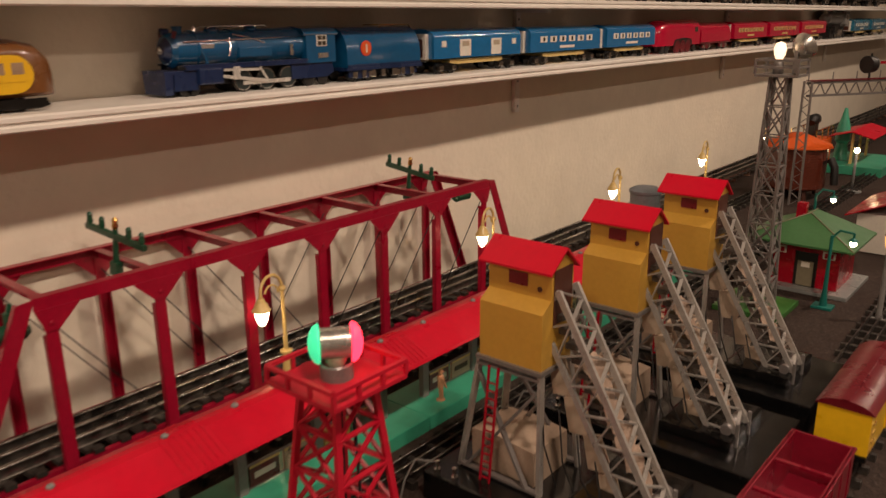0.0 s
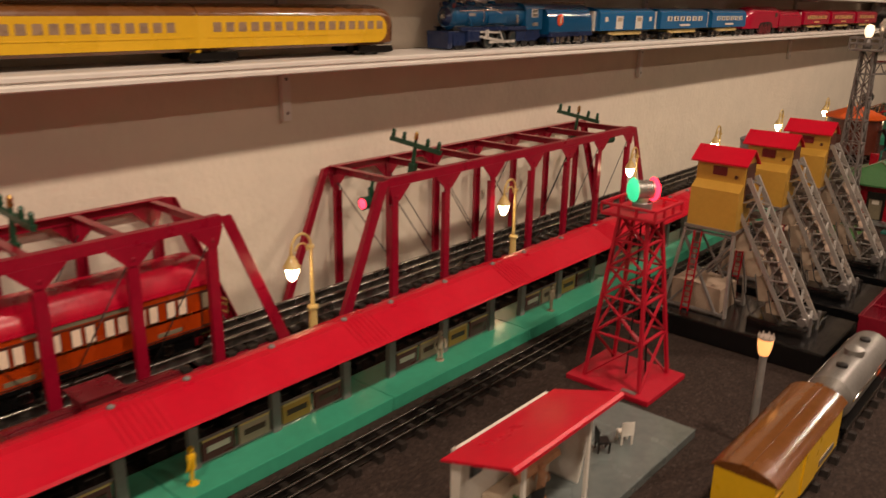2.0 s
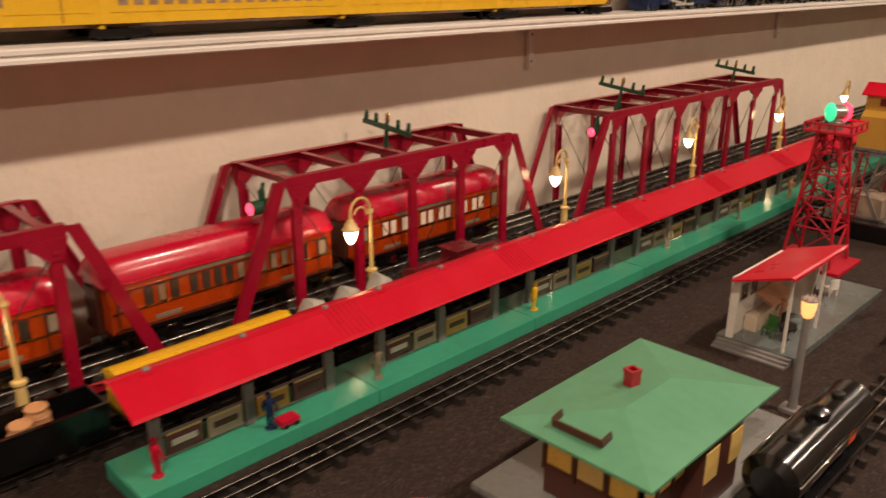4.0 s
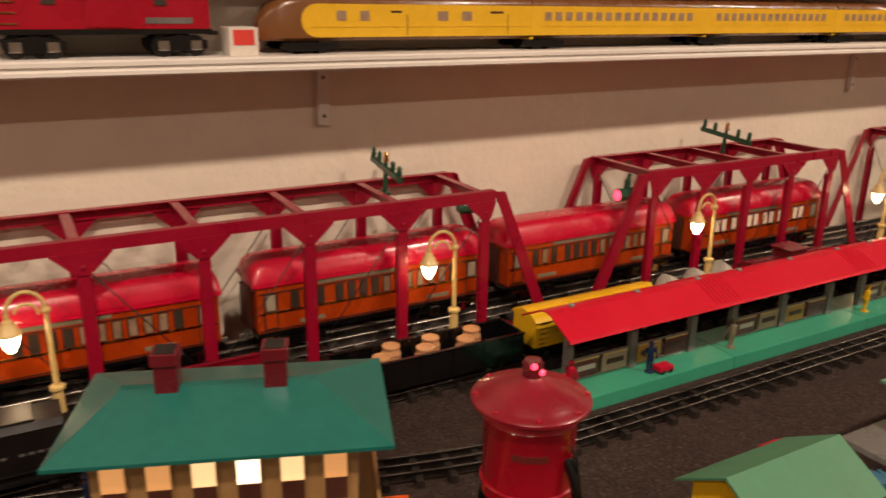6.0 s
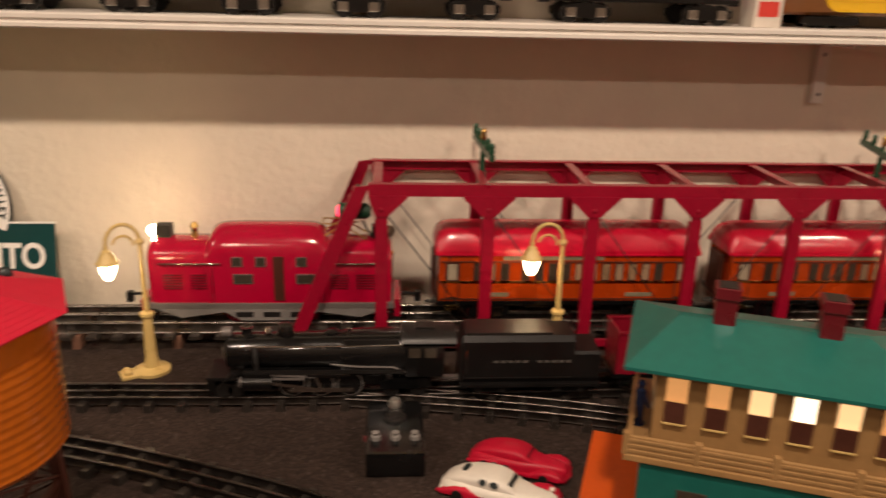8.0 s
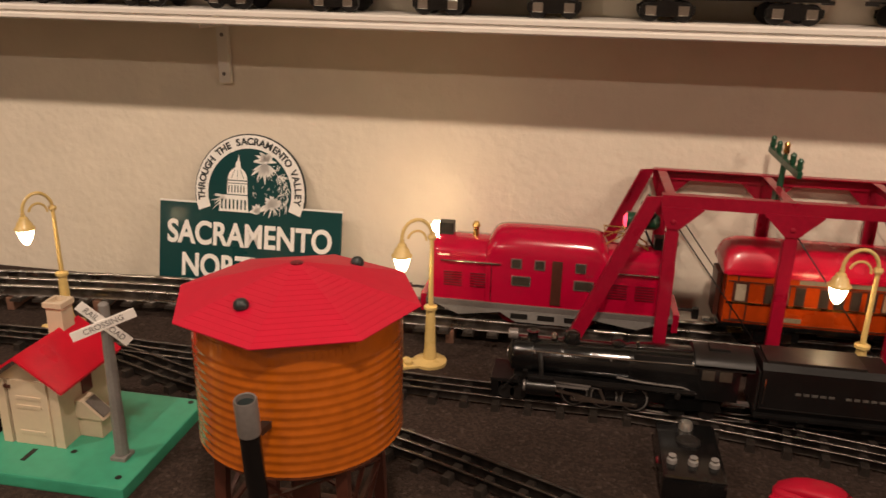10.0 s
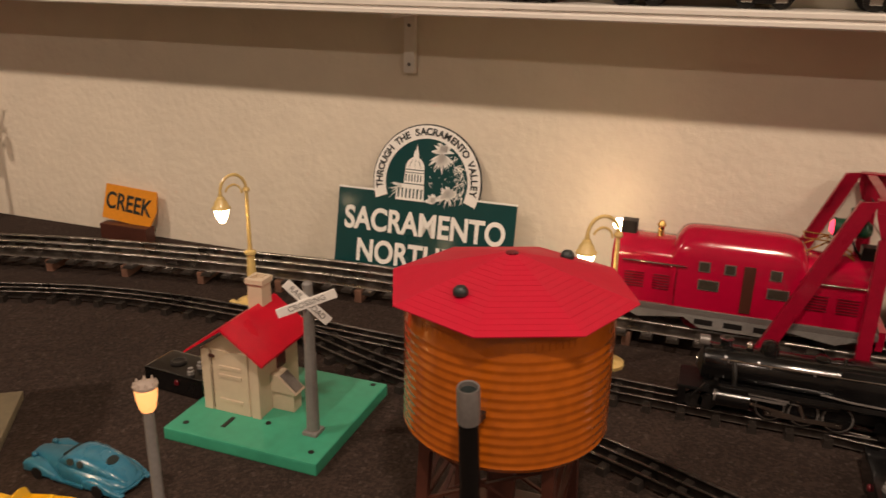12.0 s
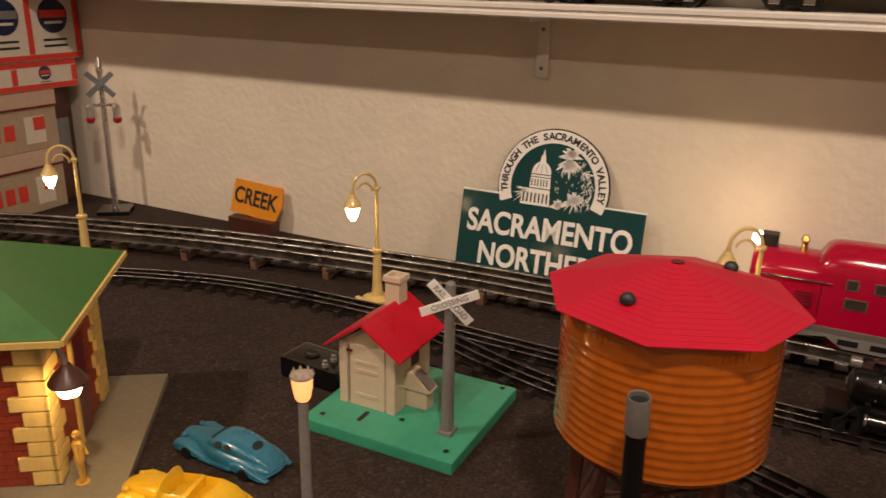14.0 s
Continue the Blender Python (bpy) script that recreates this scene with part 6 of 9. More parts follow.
ck = thing("creek_sign", "small orange sign with dark letters leaning on the wall", "sign")
part("board", slab(B(), [(-0.06, 0), (0.045, 0), (0.055, 0.03), (0.05, 0.066), (-0.06, 0.062)], "z", -0.003, 0), "signorange", ck, "orange card board")
letters("CREEK", 0.042, "ink", ck, Matrix.Translation((-0.006, 0.033, 0.0006)) @ Matrix.Diagonal((0.8, 1, 1, 1)), 0.0003, bold=0.0008)
ck.matrix_basis = pose(-1.02, -2.885, 0.028, 76, 0, 90) @ pose(0, 0, 0, 0, 0, -5)
ckb = thing("sign_rest_block", "dark wooden block under the orange sign", "block", at=pose(-1.015, -2.885, 0))
part("block", box(B(), -0.012, 0.012, -0.05, 0.05, 0, 0.0275, 0.001), "darkbrown", ckb)

# ---- rolling stock ----


def truck(parent, y, gauge, r, base, frame="black", axlebox="chrome", half=None):
    """A four-wheel truck with side frames and bright journal boxes."""
    half = half or gauge * 0.5 + 0.006
    bm = B()
    for s in (-1, 1):
        slab(bm, [(y - base * 0.85, r * 0.75), (y - base * 0.85, r * 1.5), (y - base * 0.3, r * 1.9), (y + base * 0.3, r * 1.9), (y + base * 0.85, r * 1.5), (y + base * 0.85, r * 0.75), (y + base * 0.3, r * 0.5), (y - base * 0.3, r * 0.5)], "x", s * half - 0.0015, s * half + 0.0015)
    box(bm, -half, half, y - base * 0.15, y + base * 0.15, r * 1.2, r * 2.0)
    t = part("truck", bm, frame, parent)
    for dy in (-base / 2, base / 2):
        for s in (-1, 1):
            part("wheel", tube(B(), [(s * (gauge * 0.5 - 0.003), y + dy, r), (s * (gauge * 0.5 + 0.002), y + dy, r)], r, 16), "dull", t)
            part("journal", box(B(), s * half - 0.001, s * (half) + 0.0035 * s if s > 0 else s * half + 0.001, y + dy - r * 0.5, y + dy + r * 0.5, r * 0.6, r * 1.5, 0.0006) if s > 0 else box(B(), -half - 0.0035, -half + 0.001, y + dy - r * 0.5, y + dy + r * 0.5, r * 0.6, r * 1.5, 0.0006), axlebox, t)
    return t


def rounded(hw, z0, z1, crown, n=6, tuck=0.0):
    """A car cross-section: upright sides and an arched top."""
    pts = [(-hw + tuck, z0), (-hw, z0 + 0.004), (-hw, z1)]
    for k in range(1, n):
        a = math.pi - math.pi * k / n
        pts.append((hw * math.cos(a), z1 + crown * math.sin(a)))
    return pts + [(hw, z1), (hw, z0 + 0.004), (hw - tuck, z0)]


def passenger_car(length, hw, body, roof, win, z=(0.03, 0.09, 0.13), group="orange coaches", label="", lit_mat="carwin", trim="brass", roof_label="", win_n=12, observation=False, gauge=0.057, wr=0.0145):
    """Heavyweight tinplate coach, local origin on the rail top, along y. z: floor, eaves, roof top."""
    c = thing("passenger_car", label, "toy train car", group)
    L = length / 2
    part("body", box(B(), -hw, hw, -L + 0.004, L - 0.004, z[0], z[1], 0.0015), body, c)
    rise = z[2] - z[1]
    arch = [(-1.03, -0.06), (-1.045, 0.05), (-1.02, 0.2), (-0.93, 0.47), (-0.82, 0.7), (-0.72, 0.85), (-0.6, 0.935), (-0.42, 0.975), (0, 1.0)]
    arch = arch + [(-u, v) for u, v in arch[-2::-1]]
    secs = []
    for y, k, w in ((0, 0.3, 0.95), (0.0015, 0.55, 0.98), (0.005, 0.78, 1), (0.011, 0.91, 1), (0.019, 0.98, 1), (0.028, 1, 1)):
        secs.append([(u * hw * w, y - L - 0.001, z[1] + rise * (v * k if v > 0.1 else v)) for u, v in arch])
    secs += [[(x, -yy, zz) for x, yy, zz in sc] for sc in reversed(secs)]
    part("roof", loft(B(), secs), roof, c, roof_label)
    for s in (-1, 1):
        part("roof_edge", box(B(), s * (hw * 1.045) - 0.0008, s * (hw * 1.045) + 0.0006, -L + 0.003, L - 0.003, z[1] - 0.0022, z[1] + 0.0006, 0.0004), roof, c)
    part("floor_frame", box(B(), -hw - 0.001, hw + 0.001, -L, L, z[0] - 0.006, z[0], 0.001), "black", c)
    h0, h1 = z[0] + (z[1] - z[0]) * 0.46, z[0] + (z[1] - z[0]) * 0.79
    a, b = -L + 0.052, L - 0.046
    for s in (-1, 1):
        part("letter_board", box(B(), s * hw - 0.0006, s * hw + 0.0007, -L * 0.5, L * 0.26, z[1] - 0.0085, z[1] - 0.0024), "olive", c)
        part("beltrail", box(B(), s * (hw + 0.0008) - 0.0008, s * (hw + 0.0008) + 0.0008, -L + 0.006, L - 0.006, h0 - 0.004, h0 - 0.0018), trim, c)
        for k in range(win_n):
            if observation:
                y = a + (b - a) * (k // 2 + 0.5) / (win_n // 2) + (k % 2 - 0.5) * 0.0172
            else:
                y = a + (b - a) * (k + (0.2 if k < 3 else 0.75)) / (win_n + 0.25)
            w = 0.0056 if observation else 0.0044
            wf = part("window_frame", box(B(), s * hw - 0.0006, s * hw + 0.0007, y - w - 0.0016, y + w + 0.0016, h0 - 0.0014, h1 + 0.0014), "darkbrown", c)
            shade = lit_mat if observation or k in (1, 9, 11) else "coachpane" if k in (7, 8, 10, 12) else win
            part("pane", box(B(), s * hw - 0.0006, s * hw + 0.0011, y - w, y + w, h0, h1), shade, wf)
        for y in (-L * 0.9, L * 0.9):
            part("corner_trim", box(B(), s * hw - 0.0005, s * hw + 0.001, y - 0.0008, y + 0.0008, z[0] + 0.002, z[1] - 0.003), "darkbrown", c)
        part("upper_trim", box(B(), s * (hw + 0.0006) - 0.0006, s * (hw + 0.0006) + 0.0005, -L + 0.006, L - 0.006, h1 + 0.0024, h1 + 0.0036), "darkbrown", c)
        part("skirt_trim", box(B(), s * (hw + 0.0006) - 0.0006, s * (hw + 0.0006) + 0.0005, -L + 0.006, L - 0.006, z[0] + 0.0024, z[0] + 0.0036), "darkbrown", c)
        for y in (-L + 0.022, L - 0.022):
            d = part("door", box(B(), s * hw - 0.0009, s * hw + 0.0009, y - 0.0095, y + 0.0095, z[0] + 0.004, h1 + 0.002), "darkbrown", c)
            part("door_frame", box(B(), s * hw - 0.0012, s * hw + 0.0012, y - 0.0075, y + 0.0075, z[0] + 0.006, h0 - 0.004), body, d)
            part("door_window", box(B(), s * hw - 0.0012, s * hw + 0.0012, y - 0.006, y + 0.006, h0, h1), "winpale", d)
            part("step", box(B(), s * hw - 0.006, s * hw + 0.004, y - 0.009, y + 0.009, z[0] - 0.012, z[0] - 0.008), "brass", c)
        for y in (-L * 0.55, L * 0.55):
            part("number_plate", box(B(), s * hw - 0.0007, s * hw + 0.0007, y - 0.018, y + 0.018, z[0] + 0.006, z[0] + 0.012, 0.0006), "olive", c)
    for y in (-L, L):
        # rear end white, front end dark: lit and shaded ends put into colour
        part("diaphragm", box(B(), -hw * 0.45, hw * 0.45, y - 0.004 if y < 0 else y - 0.002, y + 0.002 if y < 0 else y + 0.004, z[0], h1 + 0.006), "white" if y > 0 else "darkbrown", c)
    for y in (-L * 0.66, L * 0.66):
        truck(c, y, gauge, wr, 0.046)
    part("underframe_box", box(B(), -hw * 0.5, hw * 0.5, -L * 0.3, L * 0.3, z[0] - 0.018, z[0] - 0.006, 0.002), "black", c)
    for y in (-L - 0.008, L + 0.008):
        part("coupler", bar(B(), (0, y - math.copysign(0.01, y), 0.017), (0, y + math.copysign(0.004, y), 0.017), 0.006, 0.005), "silver", c)
    return c


def on_track(s_front, length):
    """Pose on the straight back track: the thing's nose at y = s_front."""
    return pose(XB, s_front + length / 2, 0.0395)


# red electric engine
def electric_engine():
    e = thing("electric_engine", "glossy red tinplate electric engine with a lit headlamp", "toy locomotive")
    L, hw = 0.156, 0.036
    z0, z1 = 0.022, 0.08
    bm = B()
    secs = []
    for y, k, q in ((-L, 0.86, 0.96), (-L + 0.003, 0.94, 0.99), (-L + 0.01, 1, 1), (L - 0.01, 1, 1), (L - 0.003, 0.94, 0.99), (L, 0.86, 0.96)):
        secs.append([(x * k, y, z * q if z > z0 + 0.01 else z) for x, z in rounded(hw, z0, z1, 0.023, 12)])
    part("hood", loft(bm, secs), "loco_red", e)
    secs = [[(x * q, y, z if z < z1 else z1 + (z - z1) * k) for x, z in rounded(hw + 0.0012, z0, z1 + 0.008, 0.034, 12)] for y, k, q in ((-0.082, 0.48, 0.985), (-0.08, 0.62, 1), (-0.074, 0.86, 1), (-0.068, 0.95, 1), (-0.06, 0.985, 1), (-0.04, 1, 1), (0.036, 1, 1), (0.052, 0.985, 1), (0.06, 0.95, 1), (0.066, 0.86, 1), (0.072, 0.62, 1), (0.074, 0.48, 0.985))]
    part("cab", loft(B(), secs), "loco_red", e)
    for y in (-0.074, 0.067):
        part("cab_seam", box(B(), -hw - 0.0018, hw + 0.0018, y - 0.0006, y + 0.0006, z0 + 0.002, z1 - 0.002), "maroon", e)
    part("frame", box(B(), -hw - 0.003, hw + 0.003, -L - 0.004, L + 0.004, z0 - 0.008, z0, 0.001), "grey", e, "grey side frame")
    for s in (-1, 1):
        bm = B()
        slab(bm, [(-L + 0.01, z0 - 0.008), (-L + 0.04, z0 - 0.02), (-0.06, z0 - 0.012), (-0.04, z0 - 0.024), (0.04, z0 - 0.024), (0.06, z0 - 0.012), (L - 0.04, z0 - 0.02), (L - 0.01, z0 - 0.008)], "x", s * (hw + 0.002) - 0.0012, s * (hw + 0.002) + 0.0012)
        part("side_frame", bm, "post", e)
        # Black patches on the solid frame draw the shade in its openings.
        for y in (-0.035, 0.0, 0.035):
            part("frame_slot_shade", box(B(), s * (hw + 0.003) - 0.0006, s * (hw + 0.003) + 0.0008, y - 0.011, y + 0.011, z0 - 0.019, z0 - 0.012), "dull", e)
        for y in (-0.035, 0.045):
            w = part("window", box(B(), s * (hw + 0.0015) - 0.0008, s * (hw + 0.0015) + 0.0012, y - 0.011, y + 0.011, 0.050, 0.061), "window", e)
            part("window_trim", box(B(), s * (hw + 0.0015) - 0.0008, s * (hw + 0.0015) + 0.0009, y - 0.0125, y + 0.0125, 0.0488, 0.0622), "silver", e)
        for y in (-0.042, -0.012, 0.04):
            part("upper_window", box(B(), s * (hw + 0.0015) - 0.0008, s * (hw + 0.0015) + 0.0012, y - 0.0055, y + 0.0055, 0.0735, 0.0845), "window", e)
            part("window_trim", box(B(), s * (hw + 0.0015) - 0.0008, s * (hw + 0.0015) + 0.0009, y - 0.0068, y + 0.0068, 0.0725, 0.0855), "silver", e)
        part("door", box(B(), s * (hw + 0.0015) - 0.0008, s * (hw + 0.0015) + 0.0013, 0.004, 0.017, z0 + 0.004, 0.086), "darkbrown", e)
        for y in (-0.125, -0.09, 0.088, 0.122):
            for k in range(6):
                part("louvre", bar(B(), (s * (hw + 0.0002), y - 0.012, 0.042 + k * 0.0036), (s * (hw + 0.0002), y + 0.012, 0.042 + k * 0.0036), 0.0014, 0.0016), "maroon", e)
        for ya, yb in ((-L + 0.015, -0.062), (0.07, L - 0.015)):
            part("handrail", tube(B(), [(s * (hw + 0.003), ya, 0.0765), (s * (hw + 0.003), yb, 0.0765)], 0.0012, 6), "chrome", e)
        for y in (-0.105, -0.045, 0.0, 0.045, 0.105):
            r = 0.0205 if abs(y) < 0.06 else 0.0155
            part("wheel", tube(B(), [(s * 0.026, y, r - 0.007), (s * 0.031, y, r - 0.007)], r, 20), "maroon" if abs(y) < 0.06 else "dull", e)
    for q in (-1, 1):
        part("pilot", slab(B(), [(-0.036, 0.026), (-0.03, -0.001), (0.03, -0.001), (0.036, 0.026)], "y", q * (L + 0.008) - 0.004, q * (L + 0.008) + 0.004), "loco_red", e, "red pilot")
        part("headlamp_case", box(B(), -0.009, 0.009, q * (L - 0.016) - 0.01, q * (L - 0.016) + 0.01, 0.1, 0.118, 0.0015), "dull", e)
        lens = part("headlamp", lathe(B(), [(0.0075, 0), (0.008, 0.004), (0.0065, 0.008), (0.003, 0.0105), (0, 0.011)], 14), "headlamp" if q < 0 else "winpale", e, "glowing headlamp" if q < 0 else "")
        lens.matrix_basis = pose(0, q * (L - 0.006), 0.1095, 90 if q < 0 else -90, 0, 0)
        part("front_grille", box(B(), -0.012, 0.012, q * (L + 0.0005) - 0.0012, q * (L + 0.0005) + 0.0012, 0.04, 0.072), "darkbrown", e)
        part("front_lens", lathe(B(), [(0.004, 0), (0.003, 0.003), (0, 0.004)], 10), "brass", e).matrix_basis = pose(-0.024, q * L, 0.07, 90 if q < 0 else -90, 0, 0)
        bm = tube(B(), [(0, q * (L + 0.008), 0.02), (0, q * (L + 0.022), 0.021), (0, q * (L + 0.036), 0.02)], 0.002, 6)
        box(bm, -0.004, 0.004, q * (L + 0.036) - 0.004, q * (L + 0.036) + 0.004, 0.01, 0.024)
        part("coupler", bm, "dull", e, "hook coupler")
    part("whistle", lathe(B(), [(0.004, 0.1), (0.004, 0.114), (0.006, 0.116), (0.003, 0.122), (0, 0.122)], 10, (0.004, -0.1, 0)), "brass", e, "brass whistle")
    bm = B()
    for s in (-1, 1):
        tube(bm, [(s * 0.016, 0.068, 0.107), (s * 0.013, 0.092, 0.122), (s * 0.016, 0.122, 0.1035)], 0.0011, 6)
        tube(bm, [(s * 0.013, 0.066, 0.1235), (s * 0.013, 0.094, 0.1225), (s * 0.012, 0.112, 0.126)], 0.0009, 6)
    for y, z in ((0.068, 0.107), (0.092, 0.122), (0.122, 0.1035), (0.066, 0.1235)):
        tube(bm, [(-0.016, y, z), (0.016, y, z)], 0.001, 6)
    part("pantograph", bm, "brass", e, "brass wire pantograph")
    part("second_pantograph", tube(B(), [(0, 0.132, 0.101), (0.002, 0.124, 0.112), (-0.002, 0.118, 0.124)], 0.0016, 6), "dull", e, "folded dark pickup arm")
    return e


ENGINE_Y, FIRST_COACH, PITCH, LONG = -1.862, -1.648, 0.394, 0.353
PROFILE = (0.0315, 0.0975, 0.1295)
electric_engine().matrix_basis = pose(XB, ENGINE_Y, 0.0465)
y = FIRST_COACH
for k in range(4):
    lab = "orange tinplate coach with a red roof" if k < 3 else "orange tinplate observation coach with a red roof"
    if k == 0:
        coach = passenger_car(LONG, 0.0385, "orange", "coachroof", "window", PROFILE, "orange coaches", lab, roof_label="glossy crimson roof", win_n=14)
        coach.matrix_basis = on_track(y, LONG)
    elif k < 3:
        copy_thing(coach, on_track(y, LONG))
    else:
        last = passenger_car(LONG, 0.0385, "orange", "coachroof", "window", PROFILE, "orange coaches", lab, "litcar", roof_label="glossy crimson roof", observation=True)
        last.matrix_basis = on_track(y, LONG)
        bm = B()
        for z in (0.04, 0.052, 0.06):
            bar(bm, (-0.034, 0.192, z), (0.034, 0.192, z), 0.0016, 0.002)
        for x in (-0.034, -0.017, 0.0, 0.017, 0.034):
            bar(bm, (x, 0.192, 0.03), (x, 0.192, 0.061), 0.0016)
        part("platform_railing", bm, "brass", last, "brass end platform railing")
        for sx in (-1, 1):
            part("tail_lamp", lathe(B(), [(0.004, 0), (0.0035, 0.004), (0, 0.005)], 10), "redlamp", last, "glowing red tail lamp").matrix_basis = pose(sx * 0.026, 0.178, 0.082, -90, 0, 0)
    y += PITCH


# black steam engine and tender, O gauge, local nose towards -y
def steam_engine(name, label, body, low, scale=1.0, trim="chrome", group=""):
    e = thing(name, label, "toy locomotive", group)
    S = scale
    part("boiler", tube(B(), [(0, -0.108 * S, 0.068 * S), (0, -0.104 * S, 0.068 * S), (0, 0.0, 0.069 * S), (0, 0.055 * S, 0.07 * S)], [0.017 * S, 0.021 * S, 0.0225 * S, 0.0235 * S], 26), body, e)
    part("smokebox_door", tube(B(), [(0, -0.114 * S, 0.068 * S), (0, -0.108 * S, 0.068 * S)], [0.008 * S, 0.015 * S], 18), body, e)
    bm = B()
    box(bm, -0.027 * S, 0.027 * S, 0.05 * S, 0.104 * S, 0.04 * S, 0.086 * S, 0.0015 * S)
    slab(bm, [(-0.029 * S, 0.085 * S), (-0.02 * S, 0.093 * S), (0, 0.096 * S), (0.02 * S, 0.093 * S), (0.029 * S, 0.085 * S)], "y", 0.046 * S, 0.112 * S)
    part("cab", bm, body, e)
    for s in (-1, 1):
        part("cab_window", box(B(), s * 0.027 * S - 0.001, s * 0.027 * S + 0.001, 0.068 * S, 0.088 * S, 0.064 * S, 0.08 * S), "window", e)
        part("running_board", box(B(), s * 0.0275 * S - 0.006 * S, s * 0.0275 * S + 0.003 * S, -0.1 * S, 0.06 * S, 0.045 * S, 0.0475 * S), low, e)
        part("cylinder", box(B(), s * 0.025 * S - 0.006 * S, s * 0.025 * S + 0.006 * S, -0.085 * S, -0.05 * S, 0.018 * S, 0.042 * S, 0.003 * S), low, e)
        for y in (-0.03, 0.005, 0.04):
            w = part("driver", tube(B(), [(s * 0.0155 * S, y * S, 0.0185 * S), (s * 0.0195 * S, y * S, 0.0185 * S)], 0.0185 * S, 22), low, e)
            part("tyre", tube(B(), [(s * 0.0193 * S, y * S, 0.0185 * S), (s * 0.0205 * S, y * S, 0.0185 * S)], 0.0135 * S, 20), trim if S > 1.1 else "dull", w)
        for y in (-0.095, -0.07, 0.082):
            part("small_wheel", tube(B(), [(s * 0.0155 * S, y * S, 0.011 * S), (s * 0.0195 * S, y * S, 0.011 * S)], 0.011 * S, 16), low, e)
        bm = bar(B(), (s * 0.023 * S, -0.03 * S, 0.015 * S), (s * 0.023 * S, 0.045 * S, 0.015 * S), 0.0018 * S, 0.005 * S)
        bar(bm, (s * 0.026 * S, -0.06 * S, 0.028 * S), (s * 0.026 * S, 0.008 * S, 0.017 * S), 0.0018 * S, 0.004 * S)
        part("side_rod", bm, trim, e, "bright side rods")
        part("handrail", tube(B(), [(s * 0.0235 * S, -0.098 * S, 0.074 * S), (s * 0.025 * S, 0.05 * S, 0.076 * S)], 0.0009 * S, 6), trim, e)
    part("smokestack", lathe(B(), [(0.007 * S, 0), (0.006 * S, 0.007 * S), (0.0075 * S, 0.012 * S), (0.005 * S, 0.012 * S), (0, 0.009 * S)], 16, (0, -0.09 * S, 0.088 * S)), body, e)
    for y, r in ((-0.058, 0.0095), (-0.02, 0.008)):
        part("dome", lathe(B(), [(r * S, 0), (r * S, 0.005 * S), (r * 0.7 * S, 0.01 * S), (0, 0.012 * S)], 16, (0, y * S, 0.088 * S)), body if y < -0.03 else trim, e)
    part("headlight", lathe(B(), [(0.006 * S, 0), (0.006 * S, 0.008 * S), (0, 0.009 * S)], 14), "winpale", e).matrix_basis = pose(0, -0.106 * S, 0.09 * S, 90, 0, 0)
    part("bell", lathe(B(), [(0.004 * S, 0), (0.003 * S, 0.005 * S), (0, 0.007 * S)], 10, (0, -0.074 * S, 0.091 * S)), trim, e)
    part("chassis", box(B(), -0.012 * S, 0.012 * S, -0.1 * S, 0.1 * S, 0.012 * S, 0.046 * S, 0.002), "dull", e)
    part("pilot", slab(B(), [(-0.025 * S, 0.03 * S), (-0.022 * S, 0.004 * S), (0.022 * S, 0.004 * S), (0.025 * S, 0.03 * S)], "y", -0.12 * S, -0.11 * S), low, e)
    part("pilot_deck", box(B(), -0.025 * S, 0.025 * S, -0.122 * S, -0.09 * S, 0.029 * S, 0.034 * S), low, e)
    return e


def tender(name, label, body, low, length, hw, ztop, gauge, r, letter=None, group="", cyl=False):
    t = thing(name, label, "toy tender", group)
    L = length / 2
    z0 = r * 2.2
    if cyl:
        part("tank", loft(B(), [[(x, y, z) for x, z in rounded(hw, z0, z0 + (ztop - z0) * 0.35, (ztop - z0) * 0.65, 10)] for y in (-L, -L + 0.003, L - 0.003, L)]), body, t)
    else:
        bm = B()
        slab(bm, [(-hw + 0.003, z0), (-hw, z0 + 0.006), (-hw, ztop - 0.006), (-hw + 0.006, ztop), (hw - 0.006, ztop), (hw, ztop - 0.006), (hw, z0 + 0.006), (hw - 0.003, z0)], "y", -L, L * 0.62)
        slab(bm, [(-hw + 0.003, z0), (-hw, z0 + 0.006), (-hw, ztop - 0.022), (-hw + 0.003, ztop - 0.019), (hw - 0.003, ztop - 0.019), (hw, ztop - 0.022), (hw, z0 + 0.006), (hw - 0.003, z0)], "y", L * 0.62, L)
        part("tank", bm, body, t)
        part("coal_deck", box(B(), -hw + 0.006, hw - 0.006, -L + 0.004, L * 0.3, ztop - 0.001, ztop + 0.003, 0.001), "dull", t)
        for s in (-1, 1):
            for k in range(11):
                if k == 5:
                    continue
                y = -L * 0.55 + k * L * 0.105
                part("letter_bar", box(B(), s * hw - 0.0004, s * hw + 0.0005, y, y + L * 0.07, z0 + (ztop - z0) * 0.45, z0 + (ztop - z0) * 0.5), "faded", t)
    part("frame", box(B(), -hw - 0.002, hw + 0.002, -L - 0.003, L + 0.003, z0 - 0.005, z0, 0.001), low, t)
    for y in (-L * 0.58, L * 0.58):
        truck(t, y, gauge, r, r * 3.4, low, "dull" if letter == "dark" else "chrome")
    return t


TOP = 0.0145


